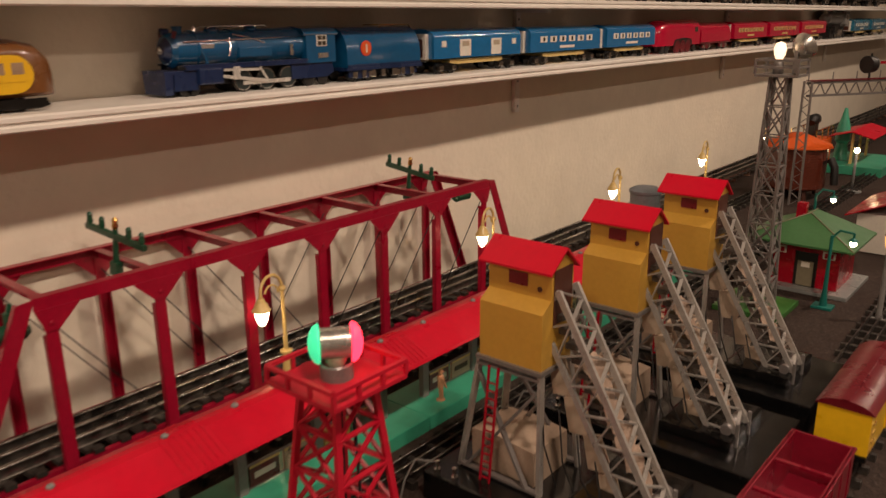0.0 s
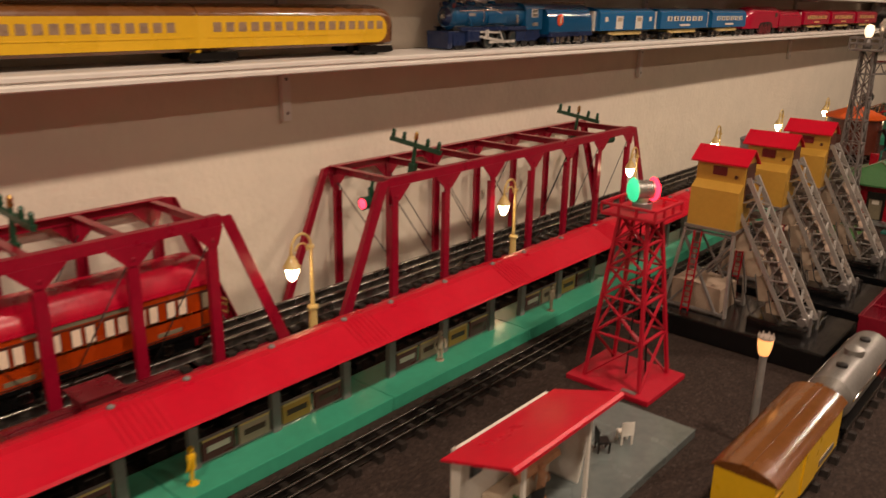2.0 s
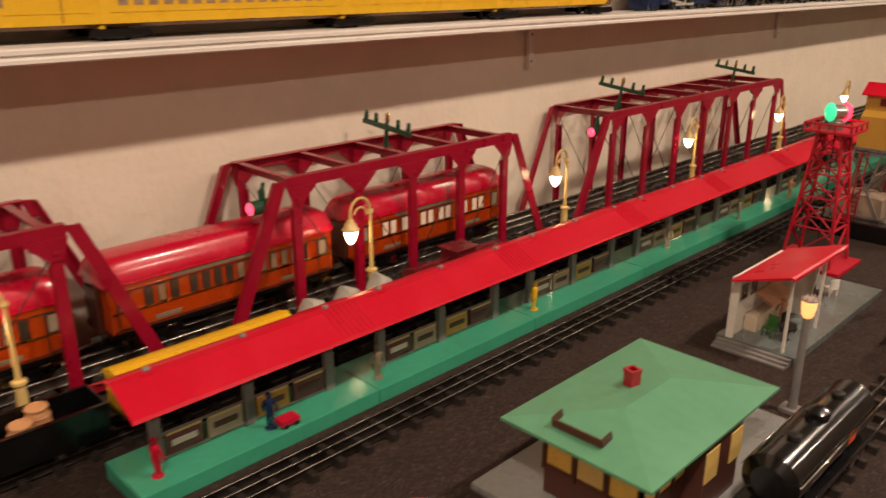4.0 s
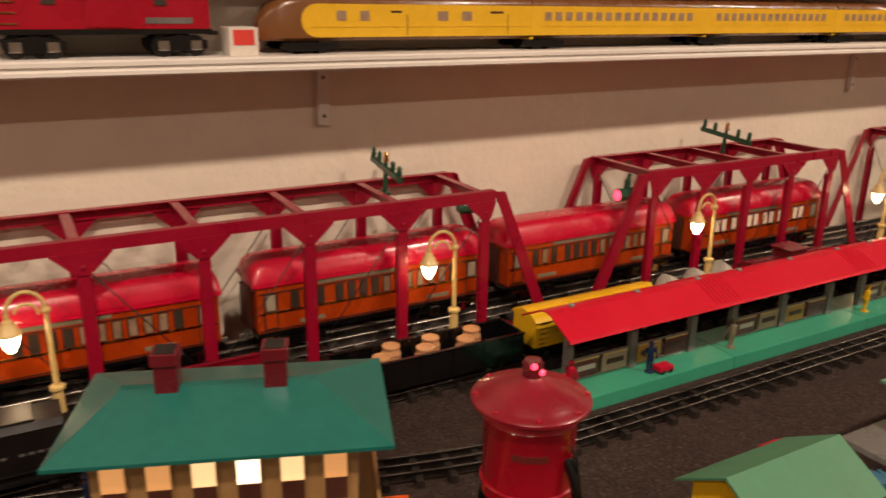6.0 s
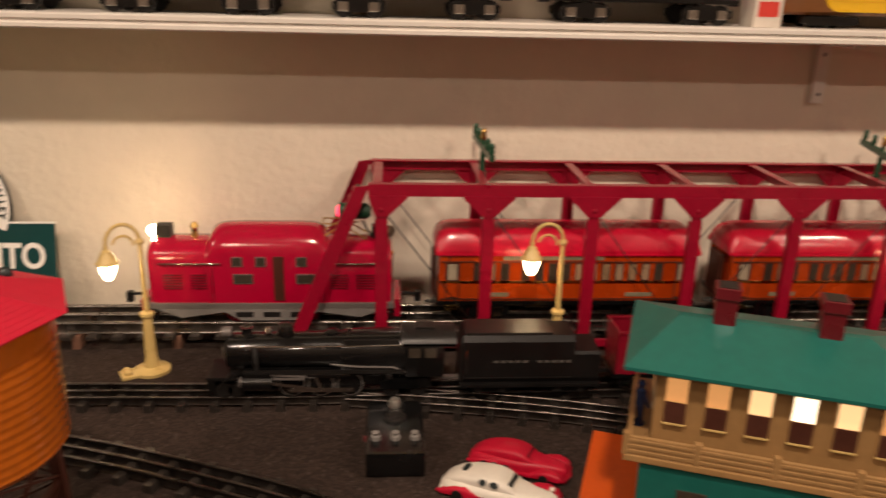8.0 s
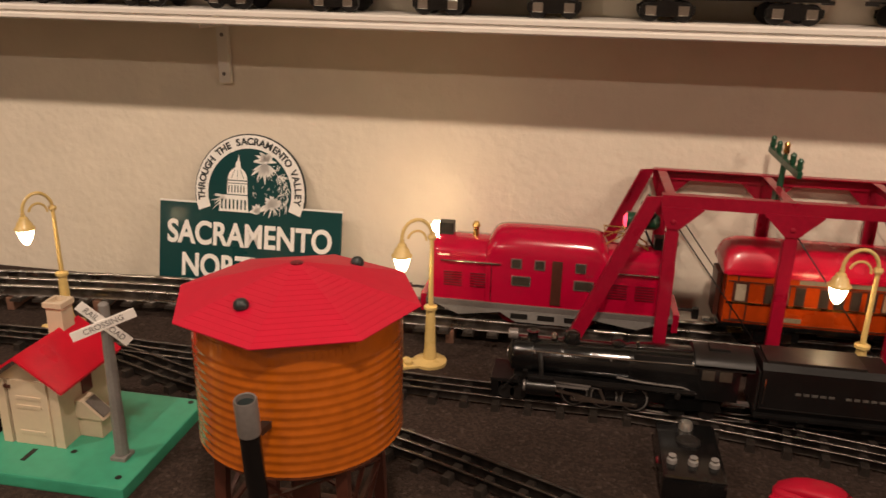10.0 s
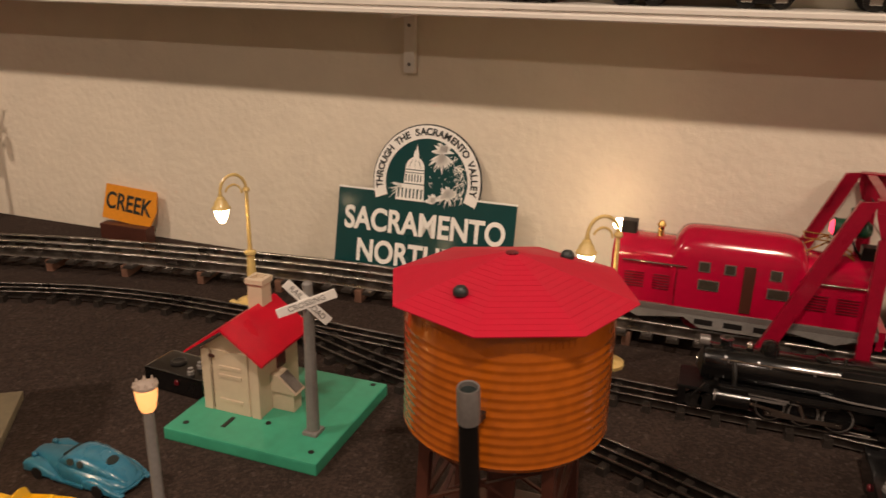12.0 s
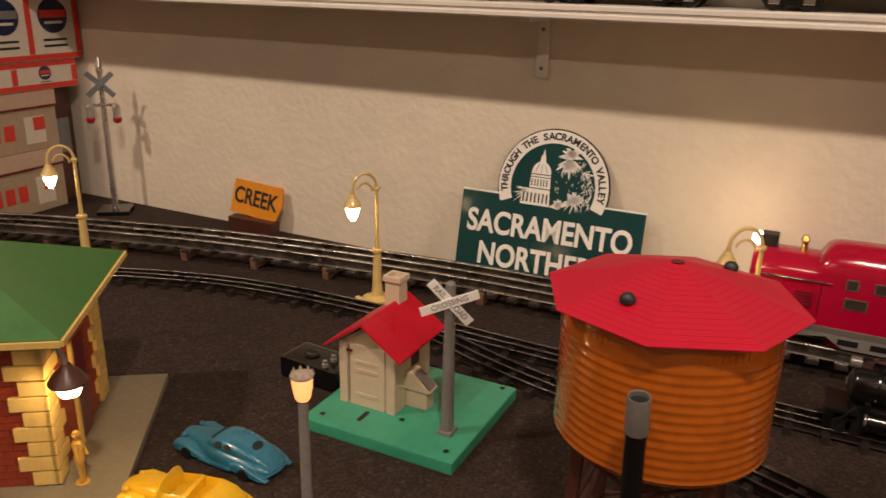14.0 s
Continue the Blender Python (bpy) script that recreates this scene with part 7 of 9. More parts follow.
def black_engine():
    """Die-cast O-gauge steam engine, nose towards -y, heights above the rail head."""
    e = thing("steam_engine", "black O-gauge steam engine with bright side rods", "toy locomotive", at=pose(-0.779, -1.775, TOP))
    part("boiler", tube(B(), [(0, -0.118, 0.05), (0, -0.114, 0.05), (0, -0.02, 0.0505), (0, 0.03, 0.051)], [0.0185, 0.021, 0.0218, 0.023], 28), "black", e)
    part("smokebox_front", tube(B(), [(0, -0.123, 0.05), (0, -0.12, 0.05), (0, -0.118, 0.05)], [0.007, 0.014, 0.019], 22), "dull", e)
    part("firebox", loft(B(), [[(x, y, z) for x, z in rounded(hw, 0.03, 0.055, top - 0.055, 8)] for y, hw, top in ((0.012, 0.0225, 0.074), (0.03, 0.0245, 0.0755), (0.084, 0.0255, 0.0765))]), "black", e)
    part("firebox_panel", box(B(), 0.0205, 0.0222, 0.016, 0.078, 0.066, 0.0725, 0.0006), "dull", e)
    cab = part("cab", slab(B(), [(-0.0265, 0.028), (-0.0265, 0.067), (-0.019, 0.0755), (0, 0.078), (0.019, 0.0755), (0.0265, 0.067), (0.0265, 0.028)], "y", 0.084, 0.128), "black", e)
    part("cab_roof", loft(B(), [[(x, y, z) for x, z in rounded(0.028, 0.0655, 0.067, 0.013, 8)] for y in (0.08, 0.142)]), "dull", e)
    part("roof_hatch", box(B(), -0.009, 0.009, 0.096, 0.118, 0.0785, 0.082, 0.001), "dull", e)
    for s in (-1, 1):
        for y in (0.095, 0.113):
            part("cab_window", box(B(), s * 0.0265 - 0.0007, s * 0.0265 + 0.0007, y - 0.0065, y + 0.0065, 0.052, 0.064, 0.0004), "window", cab)
        part("running_board", box(B(), s * 0.0255 - 0.0065, s * 0.0255 + 0.0025, -0.098, 0.084, 0.0355, 0.0378, 0.0006), "black", e)
        part("running_edge", box(B(), s * 0.028 - 0.0005, s * 0.028 + 0.0005, -0.098, 0.084, 0.0335, 0.0382), "dull", e)
        part("handrail", tube(B(), [(s * 0.0195, -0.1, 0.063), (s * 0.0212, -0.02, 0.064), (s * 0.0228, 0.082, 0.066)], 0.0008, 6), "chrome", e, "bright wire handrail")
        for y in (-0.092, -0.05, -0.008, 0.04, 0.075):
            part("handrail_stanchion", lathe(B(), [(0.0013, 0), (0.0013, 0.003), (0, 0.0035)], 6, (s * 0.0205, y, 0.061)), "grey", e)
        part("cylinder", tube(B(), [(s * 0.0245, -0.1, 0.022), (s * 0.0245, -0.066, 0.022)], 0.0095, 16), "black", e)
        part("valve_chest", box(B(), s * 0.024 - 0.0055, s * 0.024 + 0.0055, -0.098, -0.068, 0.028, 0.036, 0.002), "black", e)
        part("cylinder_head", tube(B(), [(s * 0.0245, -0.1025, 0.022), (s * 0.0245, -0.1, 0.022)], 0.0065, 14), "grey", e)
        part("steam_pipe", tube(B(), [(s * 0.016, -0.086, 0.062), (s * 0.0235, -0.084, 0.05), (s * 0.024, -0.083, 0.036)], 0.0028, 8), "dull", e)
        for k, y in enumerate((-0.045, -0.012, 0.021)):
            w = part("driver", tube(B(), [(s * 0.0155, y, 0.0165), (s * 0.0195, y, 0.0165)], 0.0165, 24), "dull", e)
            part("tyre", tube(B(), [(s * 0.0193, y, 0.0165), (s * 0.0199, y, 0.0165)], 0.015, 24), "grey", w, "worn steel tyre")
            part("wheel_centre", tube(B(), [(s * 0.0197, y, 0.0165), (s * 0.0205, y, 0.0165)], 0.0134, 20), "black", w)
            part("crank_pin", tube(B(), [(s * 0.02, y, 0.011), (s * 0.0262, y, 0.011)], 0.0018, 8), "chrome", w)
        part("side_rod", bar(B(), (s * 0.0235, -0.049, 0.011), (s * 0.0235, 0.025, 0.011), 0.0015, 0.005), "chrome", e, "bright side rod")
        part("main_rod", bar(B(), (s * 0.0255, -0.072, 0.0215), (s * 0.0255, -0.012, 0.012), 0.0015, 0.0038), "chrome", e, "bright main rod")
        part("crosshead_guide", bar(B(), (s * 0.0255, -0.066, 0.0265), (s * 0.0255, -0.03, 0.0265), 0.0022, 0.0028), "grey", e)
        part("valve_rod", bar(B(), (s * 0.0265, -0.068, 0.032), (s * 0.0265, -0.018, 0.029), 0.0014, 0.0026), "grey", e)
        part("reverse_link", bar(B(), (s * 0.0265, -0.02, 0.034), (s * 0.0265, -0.012, 0.015), 0.0014, 0.0032), "chrome", e)
        part("air_tank", tube(B(), [(s * 0.0225, -0.028, 0.0305), (s * 0.0225, 0.02, 0.0305)], 0.005, 12), "black", e)
        part("brake_pipe", tube(B(), [(s * 0.0255, 0.0, 0.044), (s * 0.026, 0.03, 0.041), (s * 0.026, 0.07, 0.04), (s * 0.026, 0.085, 0.034)], 0.0011, 6), "grey", e)
        part("injector", lathe(B(), [(0.003, 0), (0.0035, 0.004), (0.002, 0.008), (0, 0.009)], 8, (s * 0.0265, 0.066, 0.026)), "dull", e)
        for y in (-0.122, -0.108, 0.068, 0.1):
            part("small_wheel", tube(B(), [(s * 0.0155, y, 0.0095), (s * 0.0195, y, 0.0095)], 0.0095, 16), "dull", e)
        part("trailing_frame", slab(B(), [(0.055, 0.01), (0.055, 0.02), (0.07, 0.026), (0.11, 0.024), (0.116, 0.012)], "x", s * 0.0215 - 0.001, s * 0.0215 + 0.001), "black", e)
        part("ladder", bar(B(), (s * 0.0245, -0.112, 0.034), (s * 0.0245, -0.126, 0.016), 0.004, 0.0015), "dull", e)
        part("boiler_step", box(B(), s * 0.0205 - 0.003, s * 0.0205 + 0.003, -0.104, -0.099, 0.038, 0.0395), "dull", e)
    for y in (-0.095, -0.062, -0.03, 0.004):
        part("boiler_band", tube(B(), [(0, y - 0.0008, 0.0503), (0, y + 0.0008, 0.0503)], 0.0224, 28), "black", e)
    part("smokestack", lathe(B(), [(0.0075, 0.069), (0.006, 0.0735), (0.0062, 0.0785), (0.0075, 0.0795), (0.0045, 0.0795), (0, 0.077)], 16, (0, -0.096, 0)), "black", e)
    part("bell", lathe(B(), [(0.0042, 0.073), (0.0036, 0.077), (0.0015, 0.0795), (0, 0.08)], 12, (0, -0.072, 0)), "chrome", e, "bright bell")
    part("sand_dome", lathe(B(), [(0.0095, 0.069), (0.0092, 0.078), (0.0075, 0.0825), (0.004, 0.0842), (0, 0.0845)], 18, (0, -0.052, 0)), "black", e)
    part("steam_dome", lathe(B(), [(0.0085, 0.07), (0.008, 0.0738), (0.0055, 0.0758), (0, 0.0765)], 18, (0, 0.0, 0)), "black", e)
    part("whistle", lathe(B(), [(0.0018, 0.073), (0.0018, 0.08), (0, 0.081)], 8, (0.006, 0.02, 0)), "chrome", e)
    part("headlight", lathe(B(), [(0.0062, 0), (0.0062, 0.01), (0.0045, 0.011), (0, 0.0105)], 16), "grey", e).matrix_basis = pose(0, -0.113, 0.0735, 90, 0, 0)
    part("number_plate", lathe(B(), [(0.005, 0), (0.005, 0.001), (0, 0.001)], 14), "silver", e).matrix_basis = pose(0, -0.123, 0.05, 90, 0, 0)
    part("chassis", box(B(), -0.013, 0.013, -0.115, 0.115, 0.011, 0.036, 0.002), "dull", e)
    part("pilot", slab(B(), [(-0.024, 0.024), (-0.02, 0.003), (0.02, 0.003), (0.024, 0.024)], "y", -0.139, -0.131), "satin", e)
    part("pilot_deck", box(B(), -0.0245, 0.0245, -0.14, -0.108, 0.0235, 0.0275, 0.001), "satin", e)
    part("drawbar", bar(B(), (0, 0.12, 0.014), (0, 0.155, 0.014), 0.006, 0.003), "grey", e)
    return e


black_engine()
tn_ = tender("tender", "black O-gauge tender with faded lettering", "satin", "satin", 0.16, 0.0265, 0.0755, 0.032, 0.008, "dark")
tn_.matrix_basis = pose(-0.781, -1.545, TOP)
for sx in (-1, 1):
    part("grab_rail", tube(B(), [(sx * 0.0272, -0.076, 0.03), (sx * 0.0285, -0.076, 0.045), (sx * 0.0272, -0.076, 0.06)], 0.0007, 6), "chrome", tn_)
    part("side_seam", box(B(), sx * 0.0265 - 0.0004, sx * 0.0265 + 0.0006, -0.078, 0.048, 0.024, 0.0252), "dull", tn_)
part("front_plate", box(B(), -0.024, 0.024, -0.083, -0.0805, 0.02, 0.066), "dull", tn_, "dark tender front")


def freight(label, kind, body, roof, length, hw, floor, top, gauge, r, at, group="freight cars", axle="chrome"):
    f = thing(kind + "_car", label, "toy freight car", group, at=at)
    L = length / 2
    part("frame", box(B(), -hw, hw, -L, L, floor - 0.006, floor, 0.0008), "black", f)
    if kind == "gondola":
        for s in (-1, 1):
            part("side", box(B(), s * hw - 0.0012, s * hw + 0.0012, -L + 0.004, L - 0.004, floor, top, 0.0006), body, f)
            part("rim", box(B(), s * hw - 0.0025, s * hw + 0.0025, -L + 0.003, L - 0.003, top - 0.003, top, 0.0006), body, f)
            part("end", box(B(), -hw, hw, s * (L - 0.005) - 0.0012, s * (L - 0.005) + 0.0012, floor, top, 0.0006), body, f)
            for k in range(6):
                y = -L + 0.02 + k * (length - 0.04) / 5
                part("rib", box(B(), s * (hw + 0.0012) - 0.001, s * (hw + 0.0012) + 0.001, y - 0.002, y + 0.002, floor, top), body, f)
        if group == "siding cars":
            for y in (-L * 0.3, L * 0.32):
                part("cross_bar", bar(B(), (-hw, y, top - 0.004), (hw, y, top - 0.004), 0.005, 0.003), body, f)
        part("floor_plate", box(B(), -hw + 0.001, hw - 0.001, -L + 0.005, L - 0.005, floor, floor + 0.0015), body, f)
    elif kind == "tank":
        zc = (floor + top) / 2
        rr = (top - floor) / 2
        part("shell", tube(B(), [(0, -L + 0.006, zc), (0, -L + 0.012, zc), (0, L - 0.012, zc), (0, L - 0.006, zc)], [rr * 0.6, rr, rr, rr * 0.6], 26), body, f)
        part("dome", lathe(B(), [(rr * 0.45, 0), (rr * 0.45, 0.008), (rr * 0.2, 0.012), (0, 0.0125)], 16, (0, 0, top - 0.002)), roof, f)
        for y in (-L * 0.5, L * 0.5):
            part("hatch", lathe(B(), [(rr * 0.25, 0), (rr * 0.25, 0.005), (0, 0.007)], 12, (0, y, top - 0.002)), "dull", f)
        for s in (-1, 1):
            part("handrail", tube(B(), [(s * rr * 1.03, -L + 0.01, zc + rr * 0.25), (s * rr * 1.03, L - 0.01, zc + rr * 0.25)], 0.0009, 6), "chrome", f)
            part("decal", box(B(), s * rr - 0.001, s * rr + 0.0006, L * 0.2, L * 0.34, zc - 0.004, zc + 0.006), "brightorange", f)
    elif kind == "flat":
        rnd = random.Random(11)
        for k in range(3):
            y = -L * 0.6 + k * L * 0.6
            part("load", loft(B(), [[(x * q, y + dy, floor + (z - floor) * q2) for x, z in rounded(hw * 0.75, floor, floor + (top - floor) * 0.5, (top - floor) * 0.4)] for dy, q, q2 in ((-L * 0.28, 0.7, 0.6), (-L * 0.1, 1, 1 + 0.2 * rnd.random()), (L * 0.15, 0.95, 0.9), (L * 0.26, 0.6, 0.6))]), body, f, "lumpy pale grey load")
    else:
        part("body", box(B(), -hw, hw, -L + 0.003, L - 0.003, floor, top - 0.008, 0.001), body, f)
        arc = [(hw * 1.08 * math.sin(a), top - 0.0085 + 0.0085 * (math.cos(a) - 0.36) / 0.64) for a in [radians(-69 + 138 * k / 14) for k in range(15)]]
        part("roof", loft(B(), [[(x, y, z) for x, z in [(-hw - 0.003, top - 0.011)] + arc + [(hw + 0.003, top - 0.011)]] for y in (-L + 0.001, L - 0.001)]), roof, f)
        part("catwalk", box(B(), -0.004, 0.004, -L, L, top - 0.0005, top + 0.0015), roof, f)
        for s in (-1, 1):
            part("door", box(B(), s * hw - 0.001, s * hw + 0.0016, -L * 0.2, L * 0.2, floor + 0.002, top - 0.011, 0.0006), body, f)
            part("door_track", box(B(), s * hw - 0.001, s * hw + 0.0018, -L * 0.2, L * 0.6, top - 0.012, top - 0.0105), "grey", f)
            for k in range(5):
                z = floor + 0.006 + k * (top - floor - 0.02) / 4
                part("ladder_rung", bar(B(), (s * (hw + 0.001), -L * 0.92, z), (s * (hw + 0.001), -L * 0.78, z), 0.0014), "brass", f)
            part("plate", box(B(), s * hw - 0.0005, s * hw + 0.0008, L * 0.35, L * 0.8, floor + 0.006, floor + 0.013), "grey", f)
        if kind == "caboose":
            part("cupola", box(B(), -hw * 0.75, hw * 0.75, -L * 0.2, L * 0.2, top - 0.002, top + 0.014, 0.001), body, f)
            part("cupola_roof", box(B(), -hw * 0.85, hw * 0.85, -L * 0.26, L * 0.26, top + 0.0138, top + 0.0165, 0.001), roof, f)
            for s in (-1, 1):
                for y in (-L * 0.5, L * 0.5):
                    part("window", box(B(), s * hw - 0.001, s * hw + 0.0014, y - 0.007, y + 0.007, floor + (top - floor) * 0.4, floor + (top - floor) * 0.68), "window", f)
    for y in (-L * 0.66, L * 0.66):
        truck(f, y, gauge, r, r * 3.0, "black", axle)
    for q in (-1, 1):
        part("coupler", bar(B(), (0, q * L, floor - 0.006), (0, q * (L + 0.014), floor - 0.006), 0.006, 0.005), "dull", f)
    return f


O = 0.032
freight("dark red open gondola coupled behind the black tender", "gondola", "gondred", "gondred", 0.19, 0.024, 0.024, 0.078, O, 0.0085, pose(-0.786, -1.352, TOP))
gon = freight("black gondola carrying wooden barrels", "gondola", "black", "black", 0.275, 0.027, 0.0165, 0.052, O, 0.0075, pose(-0.79, -1.06, TOP))
freight("bright yellow boxcar behind the platform roof", "box", "bright", "bright", 0.235, 0.027, 0.022, 0.072, O, 0.0085, pose(-0.79, -0.792, TOP))
freight("flat car with a lumpy pale grey load", "flat", "rock", "rock", 0.2, 0.026, 0.02, 0.083, O, 0.0085, pose(-0.79, -0.572, TOP))
freight("dark red caboose behind the platform roof", "caboose", "maroon", "maroon", 0.2, 0.026, 0.022, 0.07, O, 0.0085, pose(-0.79, -0.352, TOP))
freight("black gondola behind the platform", "gondola", "black", "black", 0.26, 0.026, 0.02, 0.04, O, 0.0085, pose(-0.79, -0.1, TOP))


def barrel(x, y, z):
    b = thing("toy_barrel", "turned wooden toy barrel in the black gondola", "barrel", "toy barrels", at=pose(x, y, z))
    part("body", lathe(B(), [(0.0105, 0), (0.0125, 0.008), (0.0132, 0.0165), (0.0125, 0.025), (0.0108, 0.0325), (0.0118, 0.0333), (0.0122, 0.0345), (0.0118, 0.036), (0.0092, 0.036), (0.0092, 0.035), (0, 0.035)], 20), "barrel", b)
    for zz in (0.009, 0.024):
        part("hoop", lathe(B(), [(0.0125, zz), (0.0134, zz + 0.0005), (0.0134, zz + 0.0018), (0.0125, zz + 0.0023)], 20), "skin", b)


for bx, by in ((-0.778, -1.133), (-0.803, -1.108), (-0.778, -1.071), (-0.803, -1.05), (-0.778, -1.01), (-0.803, -0.986)):
    barrel(bx, by, TOP + 0.0181)

# siding cars
X_S = -0.195
freight("dark red open gondola on the siding", "gondola", "gondred", "gondred", 0.21, 0.03, 0.026, 0.08, O, 0.0095, pose(X_S, 0.598, TOP), "siding cars")
freight("yellow boxcar with a maroon roof on the siding", "box", "bright", "maroon", 0.215, 0.029, 0.026, 0.09, O, 0.0095, pose(X_S, 0.89, TOP), "siding cars")
freight("aluminium-painted tank car on the siding", "tank", "alloy", "alloy", 0.21, 0.028, 0.028, 0.082, O, 0.0095, pose(X_S, 0.347, TOP), "siding cars")
freight("yellow boxcar with a glossy brown roof on the siding", "box", "bright", "roofbrown", 0.225, 0.029, 0.026, 0.092, O, 0.0095, pose(X_S, 0.09, TOP), "siding cars")
freight("black tank car with chrome rails on the siding", "tank", "black", "black", 0.22, 0.028, 0.028, 0.082, O, 0.0095, pose(X_S, -0.46, TOP), "siding cars")

# shelf trains
XS = -0.988
def shelf_at(y0, y1, z=SHELF):
    return pose(XS, (y0 + y1) / 2, z)


def streamliner(y0, y1, nose=0, tail=0):
    L = (y1 - y0) / 2
    c = thing("streamliner_car", "yellow and brown streamlined train car on the shelf", "toy train car", "yellow streamliner", at=shelf_at(y0, y1))
    hw = 0.031
    def ends(y, k):
        return [(x * k[0], y, 0.016 + (z - 0.016) * k[1]) for x, z in rounded(hw, 0.016, 0.063, 0.016, 8, 0.004)]
    secs = []
    for u in ([(-L, (0.35, 0.45)), (-L + 0.012, (0.62, 0.72)), (-L + 0.03, (0.86, 0.92)), (-L + 0.055, (1, 1))] if nose else [(-L + 0.001, (1, 1))]):
        secs.append(ends(*u))
    for u in ([(L - 0.04, (1, 1)), (L - 0.018, (0.9, 0.92)), (L - 0.006, (0.7, 0.74)), (L, (0.45, 0.5))] if tail else [(L - 0.001, (1, 1))]):
        secs.append(ends(*u))
    part("body", loft(B(), secs), "brown", c, "brown roof and underbody")
    a = -L + (0.05 if nose else 0.0)
    b = L - (0.028 if tail else 0.0)
    for s in (-1, 1):
        def out(z0, z1, y0_, y1_):
            h, m = (z1 - z0) / 2, (z0 + z1) / 2
            arc = [radians(90 - 180 * k / 8) for k in range(9)]
            front = [(y0_ + h - h * math.cos(q), m + h * math.sin(q)) for q in arc] if nose else [(y0_, z1), (y0_, z0)]
            back = [(y1_ - h + h * math.cos(q), m - h * math.sin(q)) for q in arc] if tail else [(y1_, z0), (y1_, z1)]
            return front + back
        pan = part("side_panel", slab(B(), out(0.0205, 0.0625, a, b), "x", s * (hw + 0.0004) - 0.0006, s * (hw + 0.0004) + 0.0006), "streamyellow", c, "glossy yellow side panel")
        if nose:
            spans = [(-L * 0.52, -L * 0.455), (-L * 0.36, -L * 0.295), (L * 0.21, L * 0.29), (L * 0.4, L * 0.48)]
            for u, v in ((-0.14, -0.06), (0.63, 0.74)):
                part("grille", box(B(), s * (hw + 0.0008) - 0.0008, s * (hw + 0.0008) + 0.0005, L * u, L * v, 0.0515, 0.0545), "darkbrown", pan)
            for u in (-0.02, 0.78):
                part("door_seam", box(B(), s * (hw + 0.0008) - 0.0008, s * (hw + 0.0008) + 0.0005, L * u - 0.0006, L * u + 0.0006, 0.023, 0.05), "brown", pan)
        else:
            n = 16
            spans = [(-L * 0.88 + (L * 1.72) * k / n, -L * 0.88 + (L * 1.72) * (k + 0.62) / n) for k in range(n)]
        for u, v in spans:
            part("window", box(B(), s * (hw + 0.0008) - 0.0008, s * (hw + 0.0008) + 0.0006, u, v, 0.0415, 0.054), "coachpane", pan)
        part("moulding", box(B(), s * (hw + 0.0012) - 0.0008, s * (hw + 0.0012) + 0.0006, a + 0.012, b - 0.01, 0.0335, 0.035), "streamyellow", pan)
        for y in [-L + (0.06 if nose else 0.02)] + ([L - 0.055] if tail else []):
            part("truck_frame", slab(B(), [(y - 0.04, 0.0065), (y - 0.036, 0.0145), (y + 0.036, 0.0145), (y + 0.04, 0.0065), (y + 0.028, 0.0035), (y - 0.028, 0.0035)], "x", s * (hw + 0.0012) - 0.002, s * (hw + 0.0012) + 0.002), "black", c, "black moulded truck side")
    if not tail:
        part("gangway", box(B(), -hw * 0.95, hw * 0.95, L - 0.004, L + 0.004, 0.014, 0.066, 0.003), "streamyellow", c)
    truck(c, -L + (0.06 if nose else 0.02), O, 0.0075, 0.028, "black", "dull")
    if tail:
        truck(c, L - 0.055, O, 0.0075, 0.028, "black", "dull")
    return c


streamliner(-1.208, -0.797, nose=1)
streamliner(-0.797, -0.433)
streamliner(-0.433, -0.086)
streamliner(-0.086, 0.297, tail=1)

sb = thing("small_toy_box", "small orange and white card box on the shelf", "cardboard box", at=pose(-0.962, -1.237, SHELF))
part("carton", box(B(), -0.02, 0.02, -0.018, 0.018, 0, 0.034, 0.0008), "paper", sb)
part("print_panel", box(B(), 0.0198, 0.0206, -0.013, 0.013, 0.013, 0.031), "redprint", sb)
part("print_band", box(B(), -0.019, 0.019, 0.0178, 0.0184, 0.002, 0.032), "brightorange", sb)

G = 0.057
freight("red caboose with a black frame on the shelf", "caboose", "red", "red", 0.235, 0.036, 0.032, 0.098, G, 0.0125, shelf_at(-1.505, -1.272), "shelf freight cars")
freight("yellow and black freight car on the shelf", "box", "bright", "brown", 0.215, 0.035, 0.032, 0.09, G, 0.0125, shelf_at(-1.785, -1.567), "shelf freight cars")
freight("green freight car with black trucks on the shelf", "box", "green", "green", 0.215, 0.035, 0.034, 0.09, G, 0.0125, shelf_at(-2.058, -1.843), "shelf freight cars")
freight("black freight car with nickel journals on the shelf", "gondola", "black", "black", 0.216, 0.035, 0.034, 0.08, G, 0.0125, shelf_at(-2.335, -2.118), "shelf freight cars")
freight("black tank car on the shelf", "tank", "black", "black", 0.2, 0.034, 0.034, 0.095, G, 0.0125, shelf_at(-2.585, -2.384), "shelf freight cars")
freight("black boxcar on the shelf", "box", "navy", "black", 0.22, 0.034, 0.034, 0.095, G, 0.0125, shelf_at(-2.84, -2.61), "shelf freight cars")



